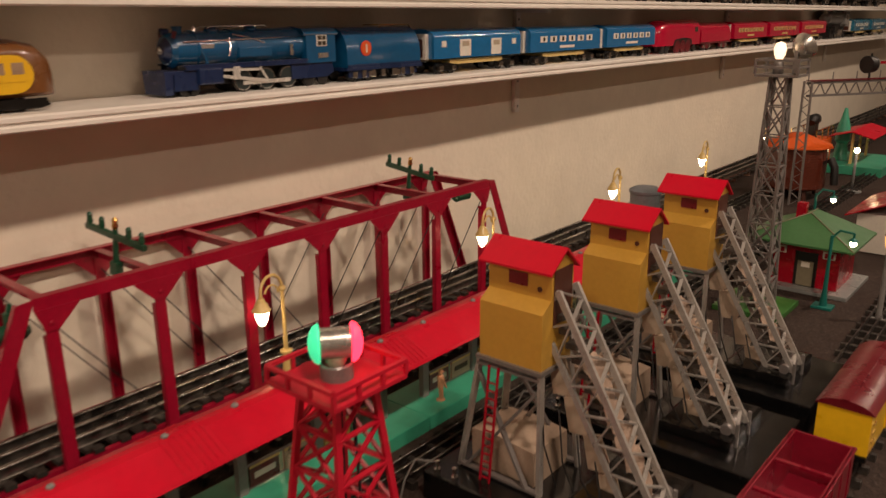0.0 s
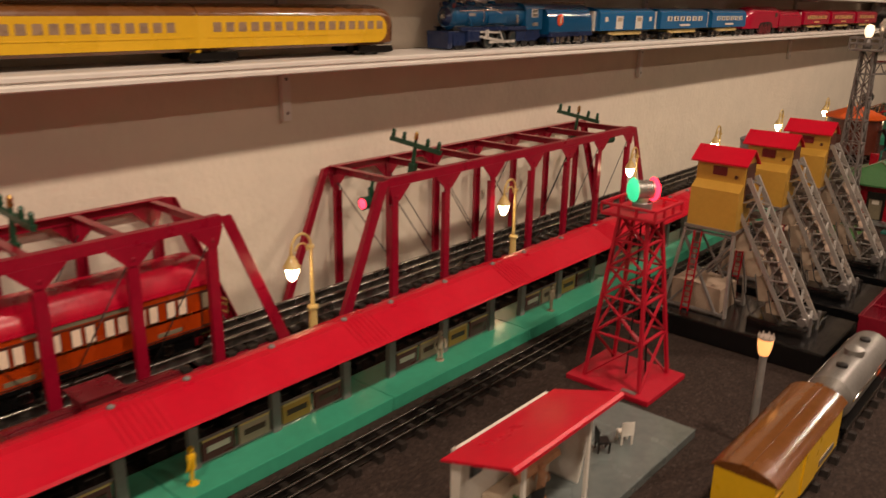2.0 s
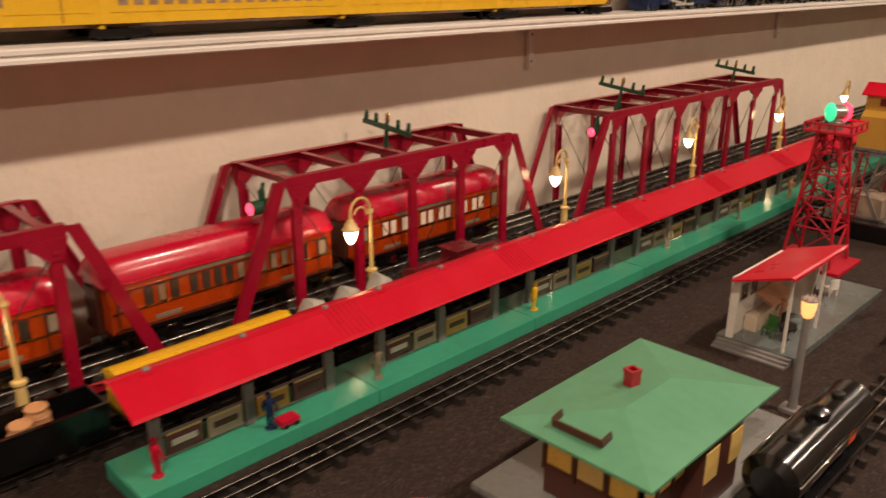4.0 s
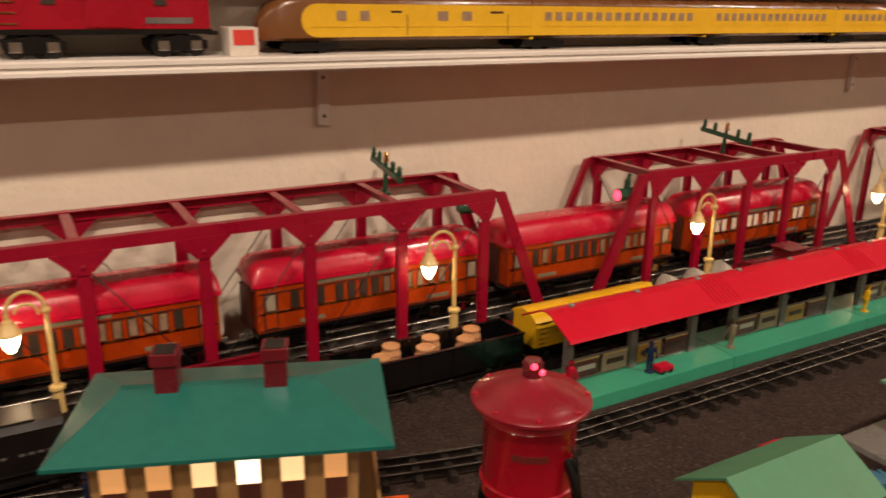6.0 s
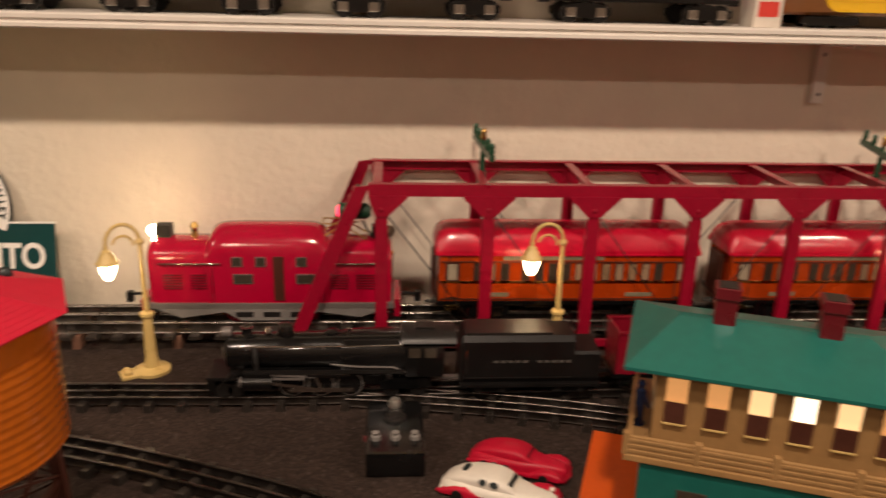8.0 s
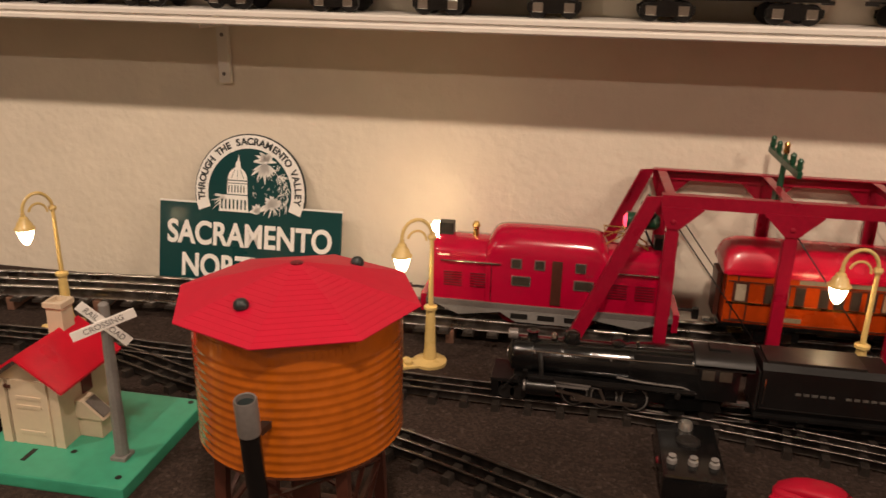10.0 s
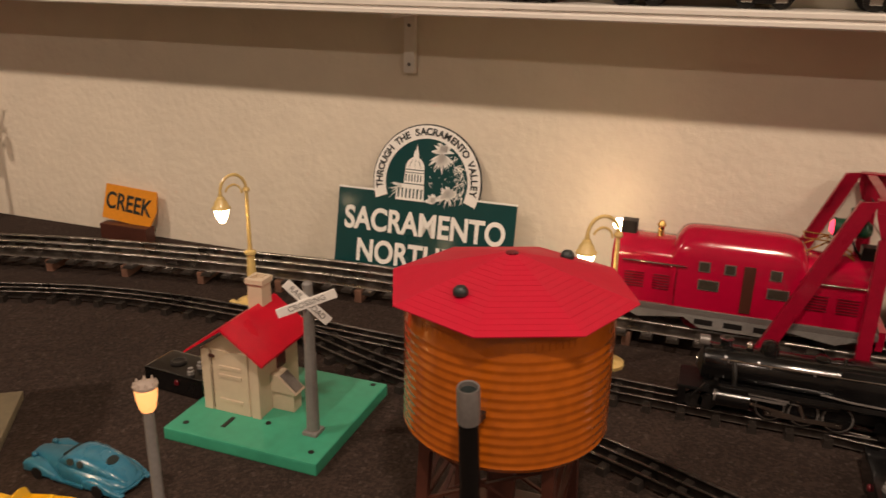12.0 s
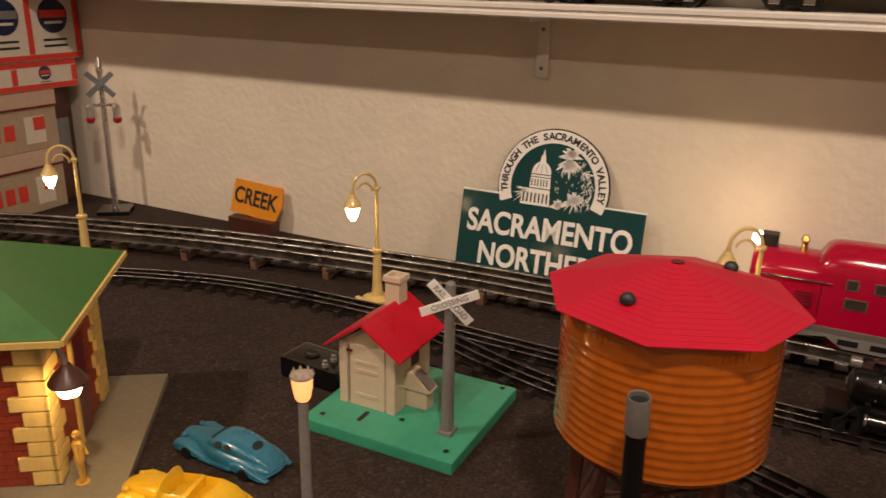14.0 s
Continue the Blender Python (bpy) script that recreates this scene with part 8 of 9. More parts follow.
def blue_engine():
    """Long tinplate steam engine, nose towards -y."""
    e = thing("steam_engine", "glossy blue tinplate steam engine with nickel rods", "toy locomotive", at=pose(XS, 0.581, SHELF))
    part("boiler", tube(B(), [(0, -0.128, 0.059), (0, -0.122, 0.059), (0, 0.0, 0.06), (0, 0.09, 0.061)], [0.0185, 0.0235, 0.0248, 0.0258], 28), "steamblue", e)
    part("smokebox_door", tube(B(), [(0, -0.134, 0.059), (0, -0.128, 0.059)], [0.009, 0.0165], 20), "navy", e)
    part("headlamp_case", lathe(B(), [(0.0045, 0), (0.0045, 0.01), (0, 0.011)], 14), "navy", e).matrix_basis = pose(0, -0.122, 0.083, 90, 0, 0)
    part("cab", slab(B(), [(-0.03, 0.034), (-0.03, 0.076), (-0.022, 0.083), (0, 0.086), (0.022, 0.083), (0.03, 0.076), (0.03, 0.034)], "y", 0.088, 0.146), "steamblue", e)
    part("cab_roof", slab(B(), [(-0.0325, 0.0765), (-0.0235, 0.0845), (0, 0.0875), (0.0235, 0.0845), (0.0325, 0.0765), (0.031, 0.0745), (0, 0.085), (-0.031, 0.0745)], "y", 0.083, 0.15), "steamblue", e)
    part("chassis", box(B(), -0.014, 0.014, -0.12, 0.13, 0.012, 0.04, 0.002), "dull", e)
    part("smokestack", lathe(B(), [(0.007, 0.08), (0.0065, 0.086), (0.008, 0.09), (0.005, 0.09), (0, 0.087)], 16, (0, -0.108, 0)), "steamblue", e)
    for y, r in ((-0.055, 0.0105), (0.01, 0.0095)):
        part("dome", lathe(B(), [(r, 0.079), (r, 0.085), (r * 0.7, 0.0885), (0, 0.09)], 16, (0, y, 0)), "steamblue", e)
    part("bell", lathe(B(), [(0.0045, 0.083), (0.0035, 0.088), (0, 0.091)], 10, (0, -0.082, 0)), "chrome", e, "nickel bell")
    for y in (-0.09, -0.03, 0.04):
        part("boiler_band", tube(B(), [(0, y - 0.0012, 0.0598), (0, y + 0.0012, 0.0598)], 0.0254, 28), "steamblue", e)
    for s in (-1, 1):
        f = part("cab_window", box(B(), s * 0.03 - 0.0008, s * 0.03 + 0.0008, 0.108, 0.128, 0.058, 0.075, 0.0004), "white", e, "cream framed cab window")
        for y in (0.1135, 0.1225):
            for z in (0.0592, 0.0672):
                part("cab_pane", box(B(), s * 0.03 - 0.0012, s * 0.03 + 0.0012, y - 0.0036, y + 0.0036, z, z + 0.0064), "window", f)
        part("running_board", box(B(), s * 0.029 - 0.006, s * 0.029 + 0.002, -0.12, 0.09, 0.0385, 0.041, 0.0006), "navy", e)
        part("valance", box(B(), s * 0.03 - 0.0006, s * 0.03 + 0.0006, -0.118, 0.088, 0.034, 0.0385), "navy", e)
        part("cylinder", box(B(), s * 0.026 - 0.006, s * 0.026 + 0.006, -0.1, -0.062, 0.014, 0.036, 0.003), "navy", e)
        part("name_plate", box(B(), s * 0.0232 - 0.001, s * 0.0232 + 0.001, -0.088, -0.068, 0.061, 0.066), "silver", e)
        for y in (-0.026, 0.014, 0.054):
            w = part("driver", tube(B(), [(s * 0.0205, y, 0.0165), (s * 0.0245, y, 0.0165)], 0.0165, 24), "dull", e)
            part("tyre", tube(B(), [(s * 0.0243, y, 0.0165), (s * 0.0252, y, 0.0165)], 0.0148, 24), "chrome", w, "nickel tyre")
            part("wheel_centre", tube(B(), [(s * 0.025, y, 0.0165), (s * 0.0258, y, 0.0165)], 0.0136, 24), "ink", w)
        for y in (-0.118, -0.106, 0.094, 0.122):
            part("small_wheel", tube(B(), [(s * 0.0205, y, 0.0105), (s * 0.0245, y, 0.0105)], 0.0105, 18), "dull", e)
        part("side_rod", bar(B(), (s * 0.0275, -0.028, 0.0125), (s * 0.0275, 0.056, 0.0125), 0.0018, 0.0055), "bright_rod", e, "nickel side rod")
        part("main_rod", bar(B(), (s * 0.0295, -0.065, 0.024), (s * 0.0295, 0.014, 0.0135), 0.0018, 0.0045), "bright_rod", e, "nickel main rod")
        part("valve_gear", bar(B(), (s * 0.0295, -0.06, 0.032), (s * 0.0295, 0.0, 0.03), 0.0018, 0.0035), "bright_rod", e)
        part("valve_link", bar(B(), (s * 0.0305, 0.0, 0.033), (s * 0.0305, 0.012, 0.016), 0.0015, 0.003), "bright_rod", e)
        part("handrail", tube(B(), [(s * 0.0235, -0.115, 0.07), (s * 0.026, 0.085, 0.073)], 0.001, 6), "chrome", e)
        part("steam_pipe", tube(B(), [(s * 0.022, -0.09, 0.066), (s * 0.027, -0.085, 0.05), (s * 0.027, -0.082, 0.036)], 0.0018, 8), "steamblue", e)
    for s in (-1, 1):
        part("feedwater_box", box(B(), s * 0.0235 - 0.0045, s * 0.0235 + 0.0035, -0.03, 0.026, 0.047, 0.061, 0.002), "steamblue", e, "raised blue side box")
        part("top_rail", tube(B(), [(s * 0.012, -0.07, 0.0855), (s * 0.0125, -0.066, 0.0885), (s * 0.0125, 0.026, 0.0895), (s * 0.012, 0.03, 0.0865)], 0.0009, 6), "chrome", e, "bright wire rail on the boiler top")
        part("steam_line", tube(B(), [(s * 0.0195, -0.034, 0.078), (s * 0.0225, -0.012, 0.074), (s * 0.0255, 0.014, 0.066)], 0.0012, 6), "chrome", e, "bright slanting pipe")
        part("steam_line", tube(B(), [(s * 0.0215, -0.042, 0.074), (s * 0.0255, -0.043, 0.062), (s * 0.0255, -0.046, 0.05)], 0.001, 6), "chrome", e, "bright curved pipe")
        part("injector", lathe(B(), [(0.0024, 0), (0.003, 0.006), (0.0022, 0.012), (0.003, 0.015), (0, 0.017)], 10, (s * 0.027, 0.062, 0.047)), "silver", e, "nickel injector")
        part("cab_plate", box(B(), s * 0.03 - 0.0006, s * 0.03 + 0.001, 0.11, 0.13, 0.041, 0.048), "silver", e, "nickel number plate")
        part("trailing_frame", slab(B(), [(0.06, 0.012), (0.06, 0.036), (0.14, 0.036), (0.144, 0.02), (0.13, 0.012)], "x", s * 0.026 - 0.0012, s * 0.026 + 0.0012), "navy", e)
        part("lead_frame", slab(B(), [(-0.135, 0.008), (-0.135, 0.03), (-0.1, 0.034), (-0.1, 0.008)], "x", s * 0.0262 - 0.001, s * 0.0262 + 0.001), "navy", e)
        part("crosshead", box(B(), s * 0.0295 - 0.001, s * 0.0295 + 0.0016, -0.045, -0.034, 0.018, 0.036, 0.001), "bright_rod", e, "nickel crosshead")
        part("marker_flag", bar(B(), (s * 0.016, -0.124, 0.075), (s * 0.018, -0.122, 0.084), 0.002, 0.005), "maroon", e, "dark red marker")
    part("smokebox_lamp", lathe(B(), [(0.005, 0), (0.0052, 0.004), (0.003, 0.007), (0, 0.0075)], 14), "silver", e, "nickel front lamp").matrix_basis = pose(0, -0.132, 0.059, 90, 0, 0)
    part("pilot", slab(B(), [(-0.027, 0.03), (-0.025, 0.003), (0.025, 0.003), (0.027, 0.03)], "y", -0.148, -0.136), "navy", e)
    part("pilot_deck", box(B(), -0.027, 0.027, -0.149, -0.112, 0.029, 0.034, 0.001), "navy", e)
    return e


blue_engine()
tn = tender("tender", "glossy blue oil tender with a round badge", "steamblue", "navy", 0.172, 0.034, 0.085, 0.045, 0.0105, None, "", True)
tn.matrix_basis = shelf_at(0.745, 0.923)
part("badge", lathe(B(), [(0.0105, 0), (0.0105, 0.001), (0, 0.001)], 24), "brightorange", tn, "round orange badge").matrix_basis = pose(0.0345, -0.045, 0.052, 0, 90, 0)
for sx in (-1, 1):
    for y in (-0.048, -0.026, -0.004, 0.022, 0.044, 0.066):
        part("journal", box(B(), sx * 0.0305 - 0.002, sx * 0.0305 + 0.002, y - 0.0045, y + 0.0045, 0.006, 0.018, 0.0008), "chrome", tn, "nickel journal box")
    part("hand_rail", tube(B(), [(sx * 0.02, 0.0, 0.083), (sx * 0.0205, 0.004, 0.0875), (sx * 0.0205, 0.07, 0.0875), (sx * 0.02, 0.076, 0.083)], 0.0009, 6), "brass", tn, "brass wire rail")
    part("skirt", box(B(), sx * 0.0345 - 0.0008, sx * 0.0345 + 0.0012, -0.086, 0.086, 0.023, 0.0275, 0.0006), "navy", tn)
part("badge_bar", box(B(), -0.0065, 0.0065, -0.0016, 0.0016, 0.001, 0.0015), "white", tn).matrix_basis = pose(0.0347, -0.045, 0.052, 0, 90, 0)
part("badge_rim", lathe(B(), [(0.012, 0), (0.012, 0.0006), (0, 0.0006)], 24), "redprint", tn).matrix_basis = pose(0.0343, -0.045, 0.052, 0, 90, 0)


def shelf_coach(y0, y1, body, label, group, style):
    L = (y1 - y0) / 2
    c = thing("passenger_car", label, "toy train car", group, at=shelf_at(y0, y1) @ Matrix.Diagonal((1.0, 1.0, 0.88, 1.0)))
    hw = 0.034
    part("body", loft(B(), [[(x, yy, z) for x, z in rounded(hw, 0.031, 0.074, 0.016, 8)] for yy in (-L + 0.014, -L + 0.017, L - 0.015, L - 0.012)]), body, c)
    part("frame", box(B(), -hw * 0.8, hw * 0.8, -L * 0.55, L * 0.55, 0.018, 0.028, 0.002), "cream" if style else "black", c)
    for s in (-1, 1):
        if style == "mail":
            for yy in (-L * 0.3, L * 0.35):
                d = part("door", box(B(), s * hw - 0.001, s * hw + 0.0012, yy - 0.016, yy + 0.016, 0.034, 0.068, 0.0006), "white", c, "cream sliding door")
                part("door_window", box(B(), s * hw - 0.001, s * hw + 0.0016, yy - 0.01, yy + 0.01, 0.054, 0.064), "winpale", d)
            for yy in (-L * 0.72, L * 0.75):
                part("window", box(B(), s * hw - 0.001, s * hw + 0.0012, yy - 0.006, yy + 0.006, 0.054, 0.066), "white", c)
        else:
            n = 6 if style == "coach" else 9
            for k in range(n):
                yy = -L * 0.72 + (1.44 * L) * (k + 0.5) / n
                w = L * 0.72 / n * 0.66
                f = part("window", box(B(), s * hw - 0.001, s * hw + 0.0012, yy - w, yy + w, 0.053, 0.067), "white" if style == "coach" else "cream", c)
                part("pane", box(B(), s * hw - 0.001, s * hw + 0.0016, yy - w * 0.3, yy + w * 0.3, 0.055, 0.065), "window", f)
            part("plate", box(B(), s * hw - 0.001, s * hw + 0.001, -0.03, 0.03, 0.038, 0.044), "white" if style == "coach" else "cream", c)
    part("end_frame", box(B(), -hw * 0.62, hw * 0.62, -L + 0.006, -L + 0.0145, 0.03, 0.08, 0.001), "white" if style else body, c, "cream vestibule frame")
    # Dark plate on the solid frame draws the shade of its open centre.
    part("end_opening_shade", box(B(), -hw * 0.42, hw * 0.42, -L + 0.0048, -L + 0.0062, 0.034, 0.07), "darkbrown", c)
    for yy in (-L * 0.62, L * 0.62):
        truck(c, yy, 0.045, 0.011, 0.036, "black", "chrome")
    return c


shelf_coach(0.943, 1.238, "blue", "blue tinplate mail car with cream doors on the shelf", "blue coaches", "mail")
shelf_coach(1.248, 1.562, "blue", "blue tinplate coach with cream windows on the shelf", "blue coaches", "coach")
shelf_coach(1.57, 1.85, "blue", "blue tinplate coach with cream windows on the shelf", "blue coaches", "coach")

rs = thing("streamlined_engine", "red streamlined steam engine on the shelf", "toy locomotive", at=shelf_at(1.86, 2.135))
part("shroud", loft(B(), [[(x * k, yy, 0.02 + (z - 0.02) * q) for x, z in rounded(0.032, 0.02, 0.062, 0.026, 8)] for yy, k, q in ((-0.137, 0.5, 0.45), (-0.128, 0.8, 0.75), (-0.105, 0.98, 0.95), (-0.08, 1, 1), (0.137, 1, 1))]), "loco_red", rs)
for s in (-1, 1):
    # Black slab on the shroud draws the shade within the wheel cut-out.
    part("wheel_opening_shade", slab(B(), [(-0.04, 0.02), (-0.03, 0.036), (0.03, 0.04), (0.075, 0.036), (0.085, 0.02)], "x", s * 0.0325 - 0.0008, s * 0.0325 + 0.0008), "dull", rs)
    for yy in (-0.015, 0.02, 0.055):
        part("driver", tube(B(), [(s * 0.028, yy, 0.017), (s * 0.0335, yy, 0.017)], 0.017, 18), "maroon", rs)
    for yy in (-0.1, -0.075, 0.105):
        part("small_wheel", tube(B(), [(s * 0.024, yy, 0.011), (s * 0.03, yy, 0.011)], 0.011, 14), "dull", rs)
    part("cab_window", box(B(), s * 0.032 - 0.001, s * 0.032 + 0.0012, 0.1, 0.118, 0.055, 0.068), "window", rs)
tender("tender", "red streamlined tender on the shelf", "loco_red", "maroon", 0.225, 0.032, 0.084, 0.045, 0.0115, None, "", True).matrix_basis = shelf_at(2.145, 2.372) @ Matrix.Diagonal((1.0, 1.0, 0.95, 1.0))
for a, b in ((2.385, 2.708), (2.716, 3.065), (3.073, 3.42)):
    shelf_coach(a, b, "loco_red", "red tinplate coach with cream windows on the shelf", "red coaches", "stripe")
steam_engine("steam_engine", "dark grey steam engine on the shelf", "post", "dull", 1.2).matrix_basis = pose(XS, 3.64, SHELF)
shelf_coach(3.84, 4.16, "carblue", "pale blue coach at the end of the shelf", "pale blue coaches", "coach")
shelf_coach(4.17, 4.5, "carblue", "pale blue coach at the end of the shelf", "pale blue coaches", "coach")
for k, c in enumerate(("maroon", "red", "maroon", "red", "navy", "red", "maroon", "dkgreen")):
    a = 1.1 + k * 0.44
    freight("toy freight car on the upper shelf", "box", c, c, 0.4, 0.034, 0.032, 0.09, G, 0.0125, shelf_at(a, a + 0.4, SHELF_UP), "upper shelf cars")

# ---- far end of the layout ----
fl = thing("floodlight_tower", "tall grey lattice floodlight tower with lit lamps", "floodlight tower", at=pose(-0.465, 1.304, 0))
part("base", box(B(), -0.06, 0.06, -0.06, 0.06, 0, 0.01, 0.002), "grass", fl)
HB, HT, ZT = 0.026, 0.0135, 0.425
for sx in (-1, 1):
    for sy in (-1, 1):
        part("leg", bar(B(), (sx * HB, sy * HB, 0.008), (sx * HT, sy * HT, ZT), 0.0055, 0.0035), "grey", fl)
N = 8
for i in range(N):
    z0, z1 = 0.01 + (ZT - 0.01) * i / N, 0.01 + (ZT - 0.01) * (i + 1) / N
    h0, h1 = HB + (HT - HB) * z0 / ZT, HB + (HT - HB) * z1 / ZT
    bm = B()
    for k in range(4):
        a, b = sq[k], sq[(k + 1) % 4]
        bar(bm, (a[0] * h0, a[1] * h0, z0), (b[0] * h1, b[1] * h1, z1), 0.0045, 0.002)
        bar(bm, (b[0] * h0, b[1] * h0, z0), (a[0] * h1, a[1] * h1, z1), 0.0045, 0.002)
        bar(bm, (a[0] * h1, a[1] * h1, z1), (b[0] * h1, b[1] * h1, z1), 0.0045, 0.002)
    part("lattice_panel", bm, "grey", fl)
part("deck", box(B(), -0.036, 0.036, -0.03, 0.03, 0.424, 0.428, 0.0008), "grey", fl)
for z in (0.44, 0.452):
    for k in range(4):
        a, b = sq[k], sq[(k + 1) % 4]
        part("rail_bar", bar(B(), (a[0] * 0.035, a[1] * 0.029, z), (b[0] * 0.035, b[1] * 0.029, z), 0.003, 0.004), "grey", fl)
for a in sq:
    part("rail_post", bar(B(), (a[0] * 0.035, a[1] * 0.029, 0.428), (a[0] * 0.035, a[1] * 0.029, 0.454), 0.004), "grey", fl)
part("lamp_socket", lathe(B(), [(0.009, 0.428), (0.009, 0.444), (0.006, 0.45), (0, 0.45)], 16, (-0.006, 0, 0)), "grey", fl)
part("bulb", lathe(B(), [(0.004, 0.449), (0.009, 0.46), (0.0105, 0.47), (0.0075, 0.479), (0, 0.482)], 16, (-0.006, 0, 0)), "floodlens", fl, "glowing warm bulb")
part("reflector", lathe(B(), [(0.004, 0), (0.011, 0.003), (0.0185, 0.012), (0.021, 0.022), (0.0225, 0.0225), (0.02, 0.0112), (0.012, 0.0018), (0.004, -0.0012), (0, -0.0012)], 24), "silver", fl, "bright dished metal reflector").matrix_basis = pose(0.018, 0.012, 0.466, 62, 0, 150)
part("reflector_yoke", bar(B(), (0.018, 0.012, 0.428), (0.018, 0.012, 0.466), 0.006), "grey", fl)

rs2 = thing("red_station", "small red station with pale green hip roof and dark door", "station building")
SX0, SX1, SY0, SY1 = -0.49, -0.366, 1.462, 1.585
part("base", box(B(), -0.52, -0.34, 1.435, 1.61, 0, 0.008, 0.0015), "stone", rs2)
part("wall", box(B(), SX0, SX1, SY0, SY1, 0.008, 0.1, 0.001), "red", rs2)
d = part("door", box(B(), -0.447, -0.405, SY0 - 0.0022, SY0 + 0.001, 0.008, 0.078, 0.0006), "dull", rs2, "dark framed door with a notice")
part("door_leaf", box(B(), -0.441, -0.411, SY0 - 0.0032, SY0 - 0.001, 0.01, 0.06), "olive", d)
part("notice", box(B(), -0.434, -0.418, SY0 - 0.004, SY0 - 0.003, 0.048, 0.058), "paper", d)
for x in (-0.476, -0.385):
    w = part("window", box(B(), x - 0.012, x + 0.011, SY0 - 0.0018, SY0 + 0.0005, 0.07, 0.084, 0.0005), "white", rs2, "cream panelled window")
    for k in (-0.005, 0.004):
        part("pane", box(B(), x + k - 0.0035, x + k + 0.0035, SY0 - 0.0024, SY0 - 0.0016, 0.072, 0.082), "red", w)
bm = B()
ex = (-0.54, -0.336, 1.42, 1.605)
lo = [bm.verts.new(p) for p in ((ex[0], ex[2], 0.098), (ex[1], ex[2], 0.098), (ex[1], ex[3], 0.098), (ex[0], ex[3], 0.098))]
md = [bm.verts.new(v.co + Vector((0, 0, 0.004))) for v in lo]
cxm = (ex[0] + ex[1]) / 2
tp = [bm.verts.new((cxm, 1.5, 0.148)), bm.verts.new((cxm, 1.545, 0.148))]
bm.faces.new(lo[::-1])
for k in range(4):
    bm.faces.new((lo[k], lo[(k + 1) % 4], md[(k + 1) % 4], md[k]))
for f in ((md[0], md[1], tp[0]), (md[1], md[2], tp[1], tp[0]), (md[2], md[3], tp[1]), (md[3], md[0], tp[0], tp[1])):
    bm.faces.new(f)
part("roof", bm, "palegreen", rs2, "pale green hip roof", 5)
for v in ((ex[0], ex[2]), (ex[1], ex[2])):
    part("hip_cap", tube(B(), [(*v, 0.103), (cxm, 1.5, 0.149)], 0.0011, 6), "olive", rs2)
part("ridge_cap", tube(B(), [(cxm, 1.5, 0.149), (cxm, 1.545, 0.149)], 0.0011, 6), "olive", rs2)
part("chimney", box(B(), -0.466, -0.448, 1.5, 1.515, 0.12, 0.166, 0.001), "red", rs2, "red chimney")

gl = thing("green_street_lamp", "small green street lamp by the red station", "street lamp", at=pose(-0.367, 1.38, 0))
part("base", box(B(), -0.018, 0.018, -0.015, 0.015, 0, 0.005, 0.0015), "teal", gl)
part("pole", lathe(B(), [(0.0075, 0.004), (0.0045, 0.03), (0.003, 0.09), (0.003, 0.14), (0, 0.14)], 12), "teal", gl)
part("arm", tube(B(), [(0, 0, 0.135), (0.012, 0, 0.151), (0.036, 0, 0.149)], 0.0022, 8), "teal", gl)
part("bulb", ball(B(), (0.036, 0, 0.13), 0.006), "bulb", gl, "glowing warm bulb")
part("shade", lathe(B(), [(0.0085, 0.135), (0.006, 0.1385), (0.002, 0.141), (0.002, 0.15), (0, 0.15)], 14, (0.036, 0, 0)), "teal", gl, "small green shade")
copy_thing(gl, pose(-0.49, 1.73, 0))

bt = thing("brown_water_tank", "brown ribbed water tank with an orange conical roof", "water tank", at=pose(-0.715, 2.34, 0))
prof = [(0, 0.026), (0.076, 0.026), (0.084, 0.03)]
for k in range(16):
    z = 0.033 + k * 0.0074
    prof += [(0.089, z), (0.0899, z + 0.003), (0.089, z + 0.006)]
part("tank", lathe(B(), prof + [(0.089, 0.153), (0, 0.153)], 40), "tankbrown", bt, "dark brown ribbed tank")
part("spout", tube(B(), [(0.104, -0.02, 0.125), (0.118, -0.022, 0.1), (0.122, -0.023, 0.05)], 0.011, 12), "dull", bt, "black hanging spout")
part("spout_hinge", bar(B(), (0.086, -0.02, 0.11), (0.106, -0.02, 0.12), 0.01, 0.008), "dull", bt)
part("roof", lathe(B(), [(0.103, 0.152), (0.103, 0.156), (0.02, 0.189), (0, 0.19)], 10, (0, 0, 0), False), "brightorange", bt, "orange panelled roof")
for a in range(4):
    c, s = math.cos(radians(45 + 90 * a)), math.sin(radians(45 + 90 * a))
    part("leg", bar(B(), (0.075 * c, 0.075 * s, 0), (0.07 * c, 0.07 * s, 0.03), 0.01), "darkbrown", bt)

gy = thing("signal_gantry", "grey lattice signal bridge spanning the far tracks", "signal bridge")
for x, y in ((-0.665, 2.2), (-0.40, 2.62)):
    for q in (-1, 1):
        part("leg", bar(B(), (x + q * 0.014, y, 0), (x + q * 0.01, y, 0.35), 0.007, 0.005), "grey", gy)
    bm = B()
    lattice(bm, (x - 0.014, y, 0), (x - 0.01, y, 0.35), (x + 0.014, y, 0), (x + 0.01, y, 0.35), 9, 0.0035)
    part("leg_lacing", bm, "grey", gy)
bm = B()
a0, a1 = Vector((-0.665, 2.2, 0.345)), Vector((-0.40, 2.62, 0.345))
dn = Vector((0, 0, -0.035))
bar(bm, a0, a1, 0.01, 0.006)
bar(bm, a0 + dn, a1 + dn, 0.006)
lattice(bm, a0, a1, a0 + dn, a1 + dn, 12, 0.0035)
part("girder", bm, "grey", gy)
bm = B()
bar(bm, a0 + Vector((0, 0, 0.006)), a1 + Vector((0, 0, 0.006)), 0.018, 0.003)
part("walkway", bm, "maroon", gy)
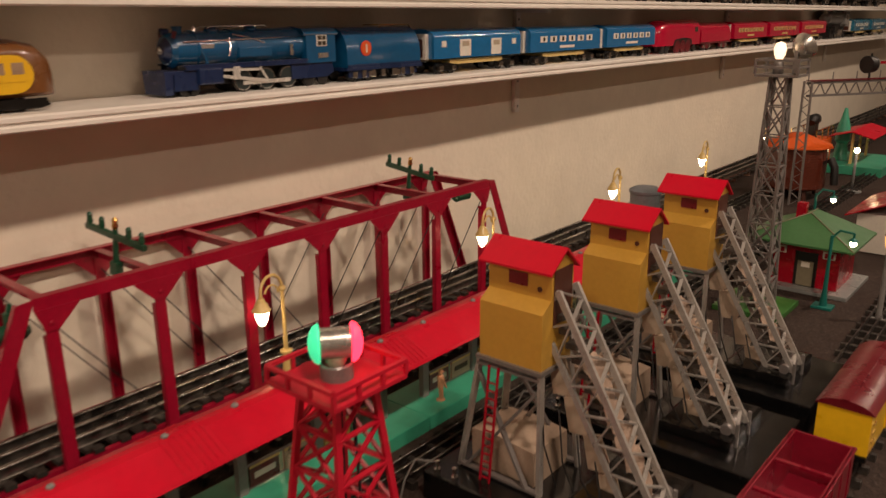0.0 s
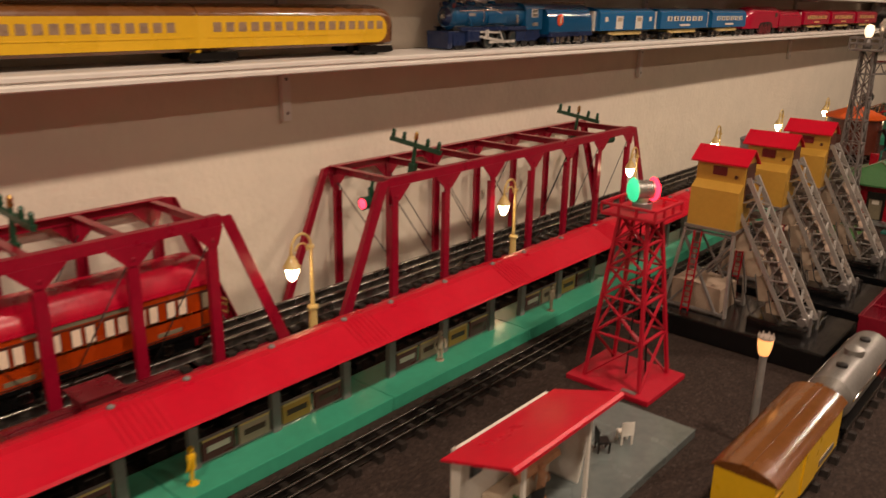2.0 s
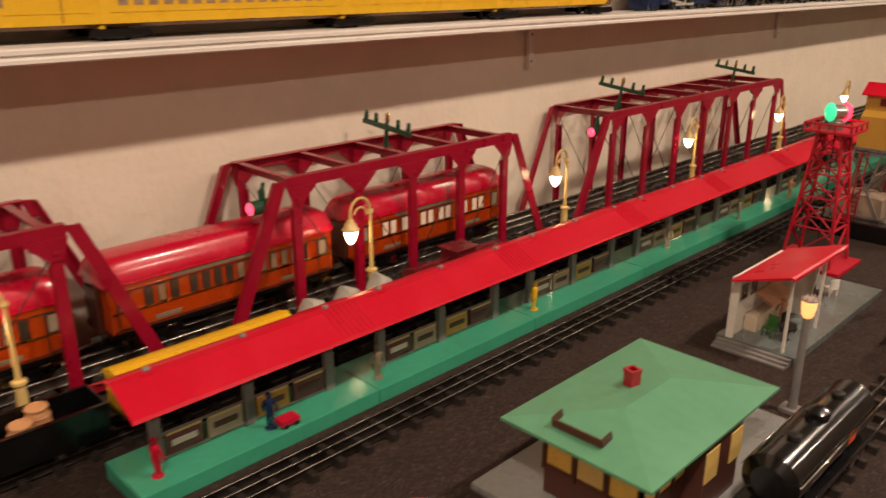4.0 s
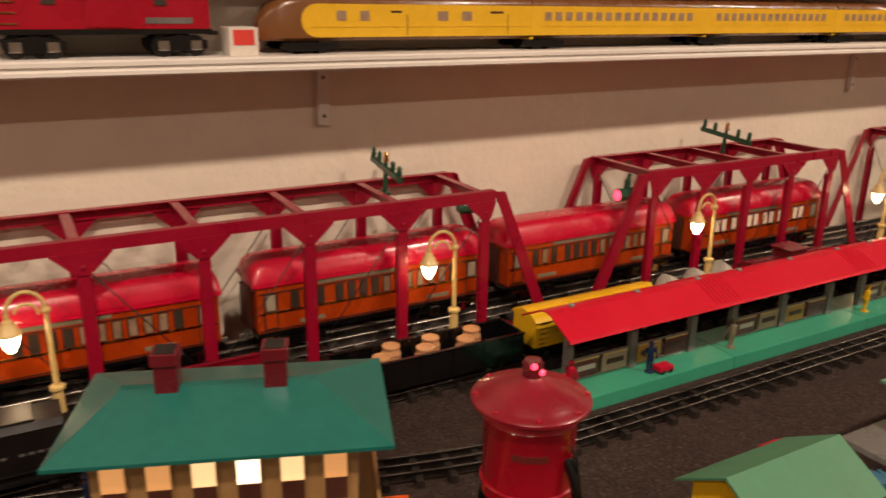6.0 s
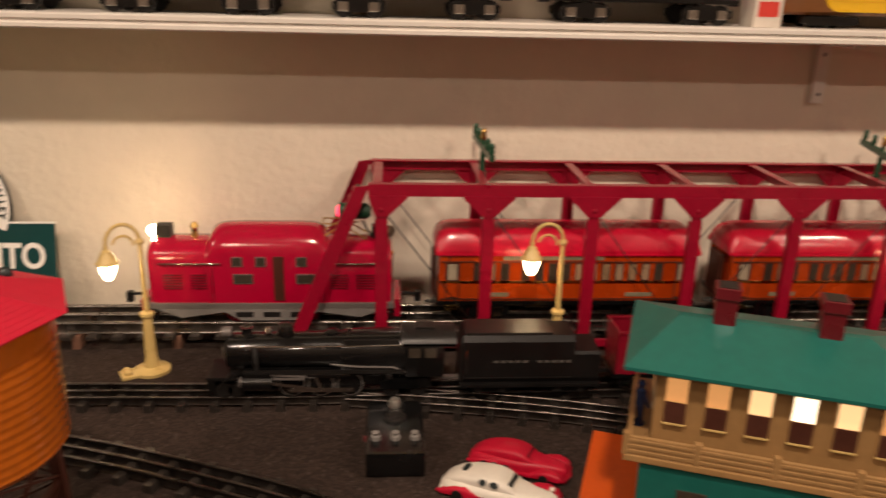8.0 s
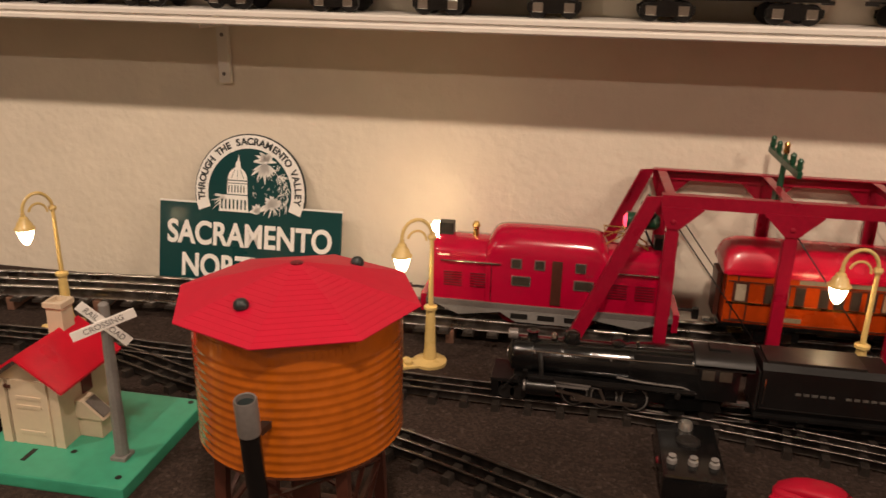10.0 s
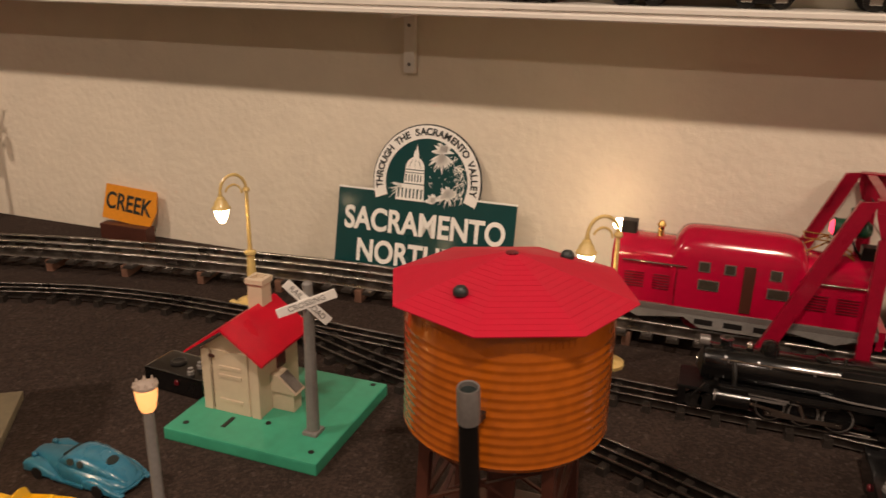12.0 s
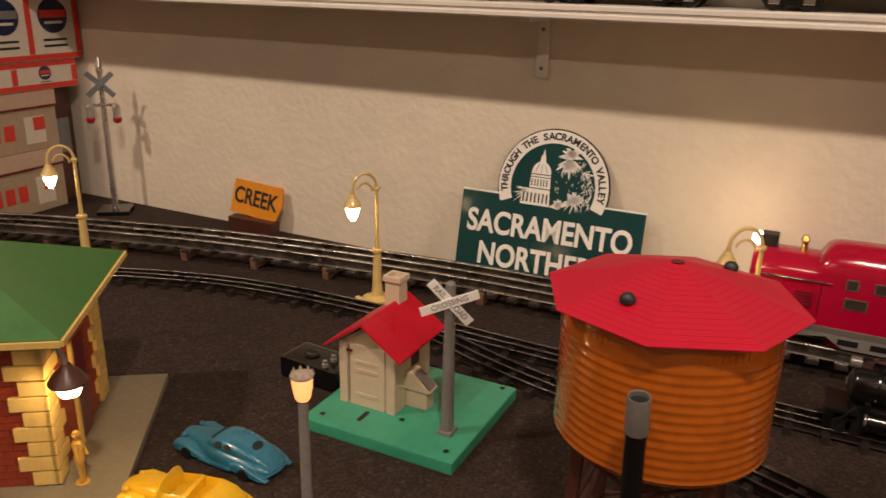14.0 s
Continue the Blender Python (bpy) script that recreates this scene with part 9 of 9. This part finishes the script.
for k in range(7):
    p = a0.lerp(a1, k / 6)
    part("railing_post", bar(B(), p, p + Vector((0, 0, 0.028)), 0.0025), "grey", gy)
ds = a0.lerp(a1, 0.42)
hd = part("signal_head", tube(B(), [ds + Vector((-0.008, -0.012, 0.045)), ds + Vector((0.004, 0.01, 0.045))], [0.024, 0.022], 18), "dull", gy, "black signal disc")
part("signal_arm", bar(B(), ds + Vector((0.02, 0.02, 0.05)), ds + Vector((0.06, 0.035, 0.052)), 0.003, 0.008), "red", gy, "red semaphore arm")
part("signal_mast", bar(B(), ds, ds + Vector((0, 0, 0.075)), 0.005), "dull", gy)

fs = thing("far_platform", "small platform shelter with a red roof at the far end", "station platform")
part("base", box(B(), -0.78, -0.56, 2.78, 3.1, 0, 0.03, 0.002), "green", fs)
part("roof", slab(B(), [(-0.74, 0.125), (-0.67, 0.145), (-0.6, 0.125), (-0.6, 0.122), (-0.67, 0.141), (-0.74, 0.122)], "y", 2.8, 3.08), "roofred", fs)
for y in (2.83, 2.94, 3.05):
    part("post", box(B(), -0.674, -0.666, y - 0.004, y + 0.004, 0.03, 0.143), "cream", fs)
tr = thing("green_bell_tower", "green enamelled bell-shaped toy accessory", "toy accessory", at=pose(-0.72, 2.9, 0) @ Matrix.Diagonal((0.85, 0.85, 0.9, 1.0)))
part("body", lathe(B(), [(0.04, 0), (0.04, 0.01), (0.028, 0.03), (0.022, 0.1), (0.03, 0.11), (0.026, 0.16), (0.014, 0.2), (0.006, 0.235), (0, 0.236)], 20), "green", tr)
oc = thing("orange_work_car", "orange and brass work car with dark machinery at the far end", "toy freight car", at=pose(-0.775, 2.72, 0))
part("body", box(B(), -0.04, 0.04, -0.1, 0.1, 0.03, 0.12, 0.003), "brightorange", oc)
part("machinery", tube(B(), [(0, -0.03, 0.178), (0, -0.02, 0.185), (0, 0.02, 0.185), (0, 0.03, 0.178)], [0.012, 0.019, 0.019, 0.012], 16), "dull", oc)
part("machine_stand", box(B(), -0.012, 0.012, -0.02, 0.02, 0.12, 0.17), "dull", oc)
bm = B()
for x in (-0.04, 0.04):
    for y in (-0.1, -0.03, 0.04, 0.1):
        bar(bm, (x, y, 0.12), (x, y, 0.16), 0.003)
    bar(bm, (x, -0.1, 0.16), (x, 0.1, 0.16), 0.003)
part("railing", bm, "brass", oc)
for y in (-0.07, 0.07):
    truck(oc, y, O, 0.012, 0.036)
mr = thing("maroon_roofed_house", "small house with a maroon roof and white wall", "toy building")
part("wall", box(B(), -0.42, -0.25, 1.82, 2.02, 0, 0.09, 0.001), "white", mr)
for s in (-1, 1):
    x1 = -0.335 + s * 0.105
    part("roof", slab(B(), [(-0.335, 0.13), (x1, 0.085), (x1, 0.088), (-0.335, 0.133)], "y", 1.79, 2.05), "red", mr)
part("door", box(B(), -0.35, -0.315, 1.818, 1.8205, 0, 0.06), "dkgreen", mr)
fl2 = thing("far_street_lamp", "pale street lamp with a lit globe at the far end", "street lamp", at=pose(-0.583, 2.5, 0))
part("base", lathe(B(), [(0.028, 0), (0.028, 0.004), (0.008, 0.008), (0, 0.008)], 18), "stone", fl2)
part("pole", tube(B(), [(0, 0, 0.006), (0, 0, 0.12)], 0.004, 10), "stone", fl2)
part("globe", ball(B(), (0, 0, 0.128), 0.0085), "bulb", fl2, "glowing white globe")
gt = thing("galvanised_tub", "small galvanised round tub behind the coal elevators", "tub", at=pose(-0.674, 1.249, 0))
part("tub", lathe(B(), [(0.028, 0), (0.029, 0.2), (0.0312, 0.202), (0.0312, 0.207), (0.022, 0.212), (0, 0.214)], 28), "zinc", gt)
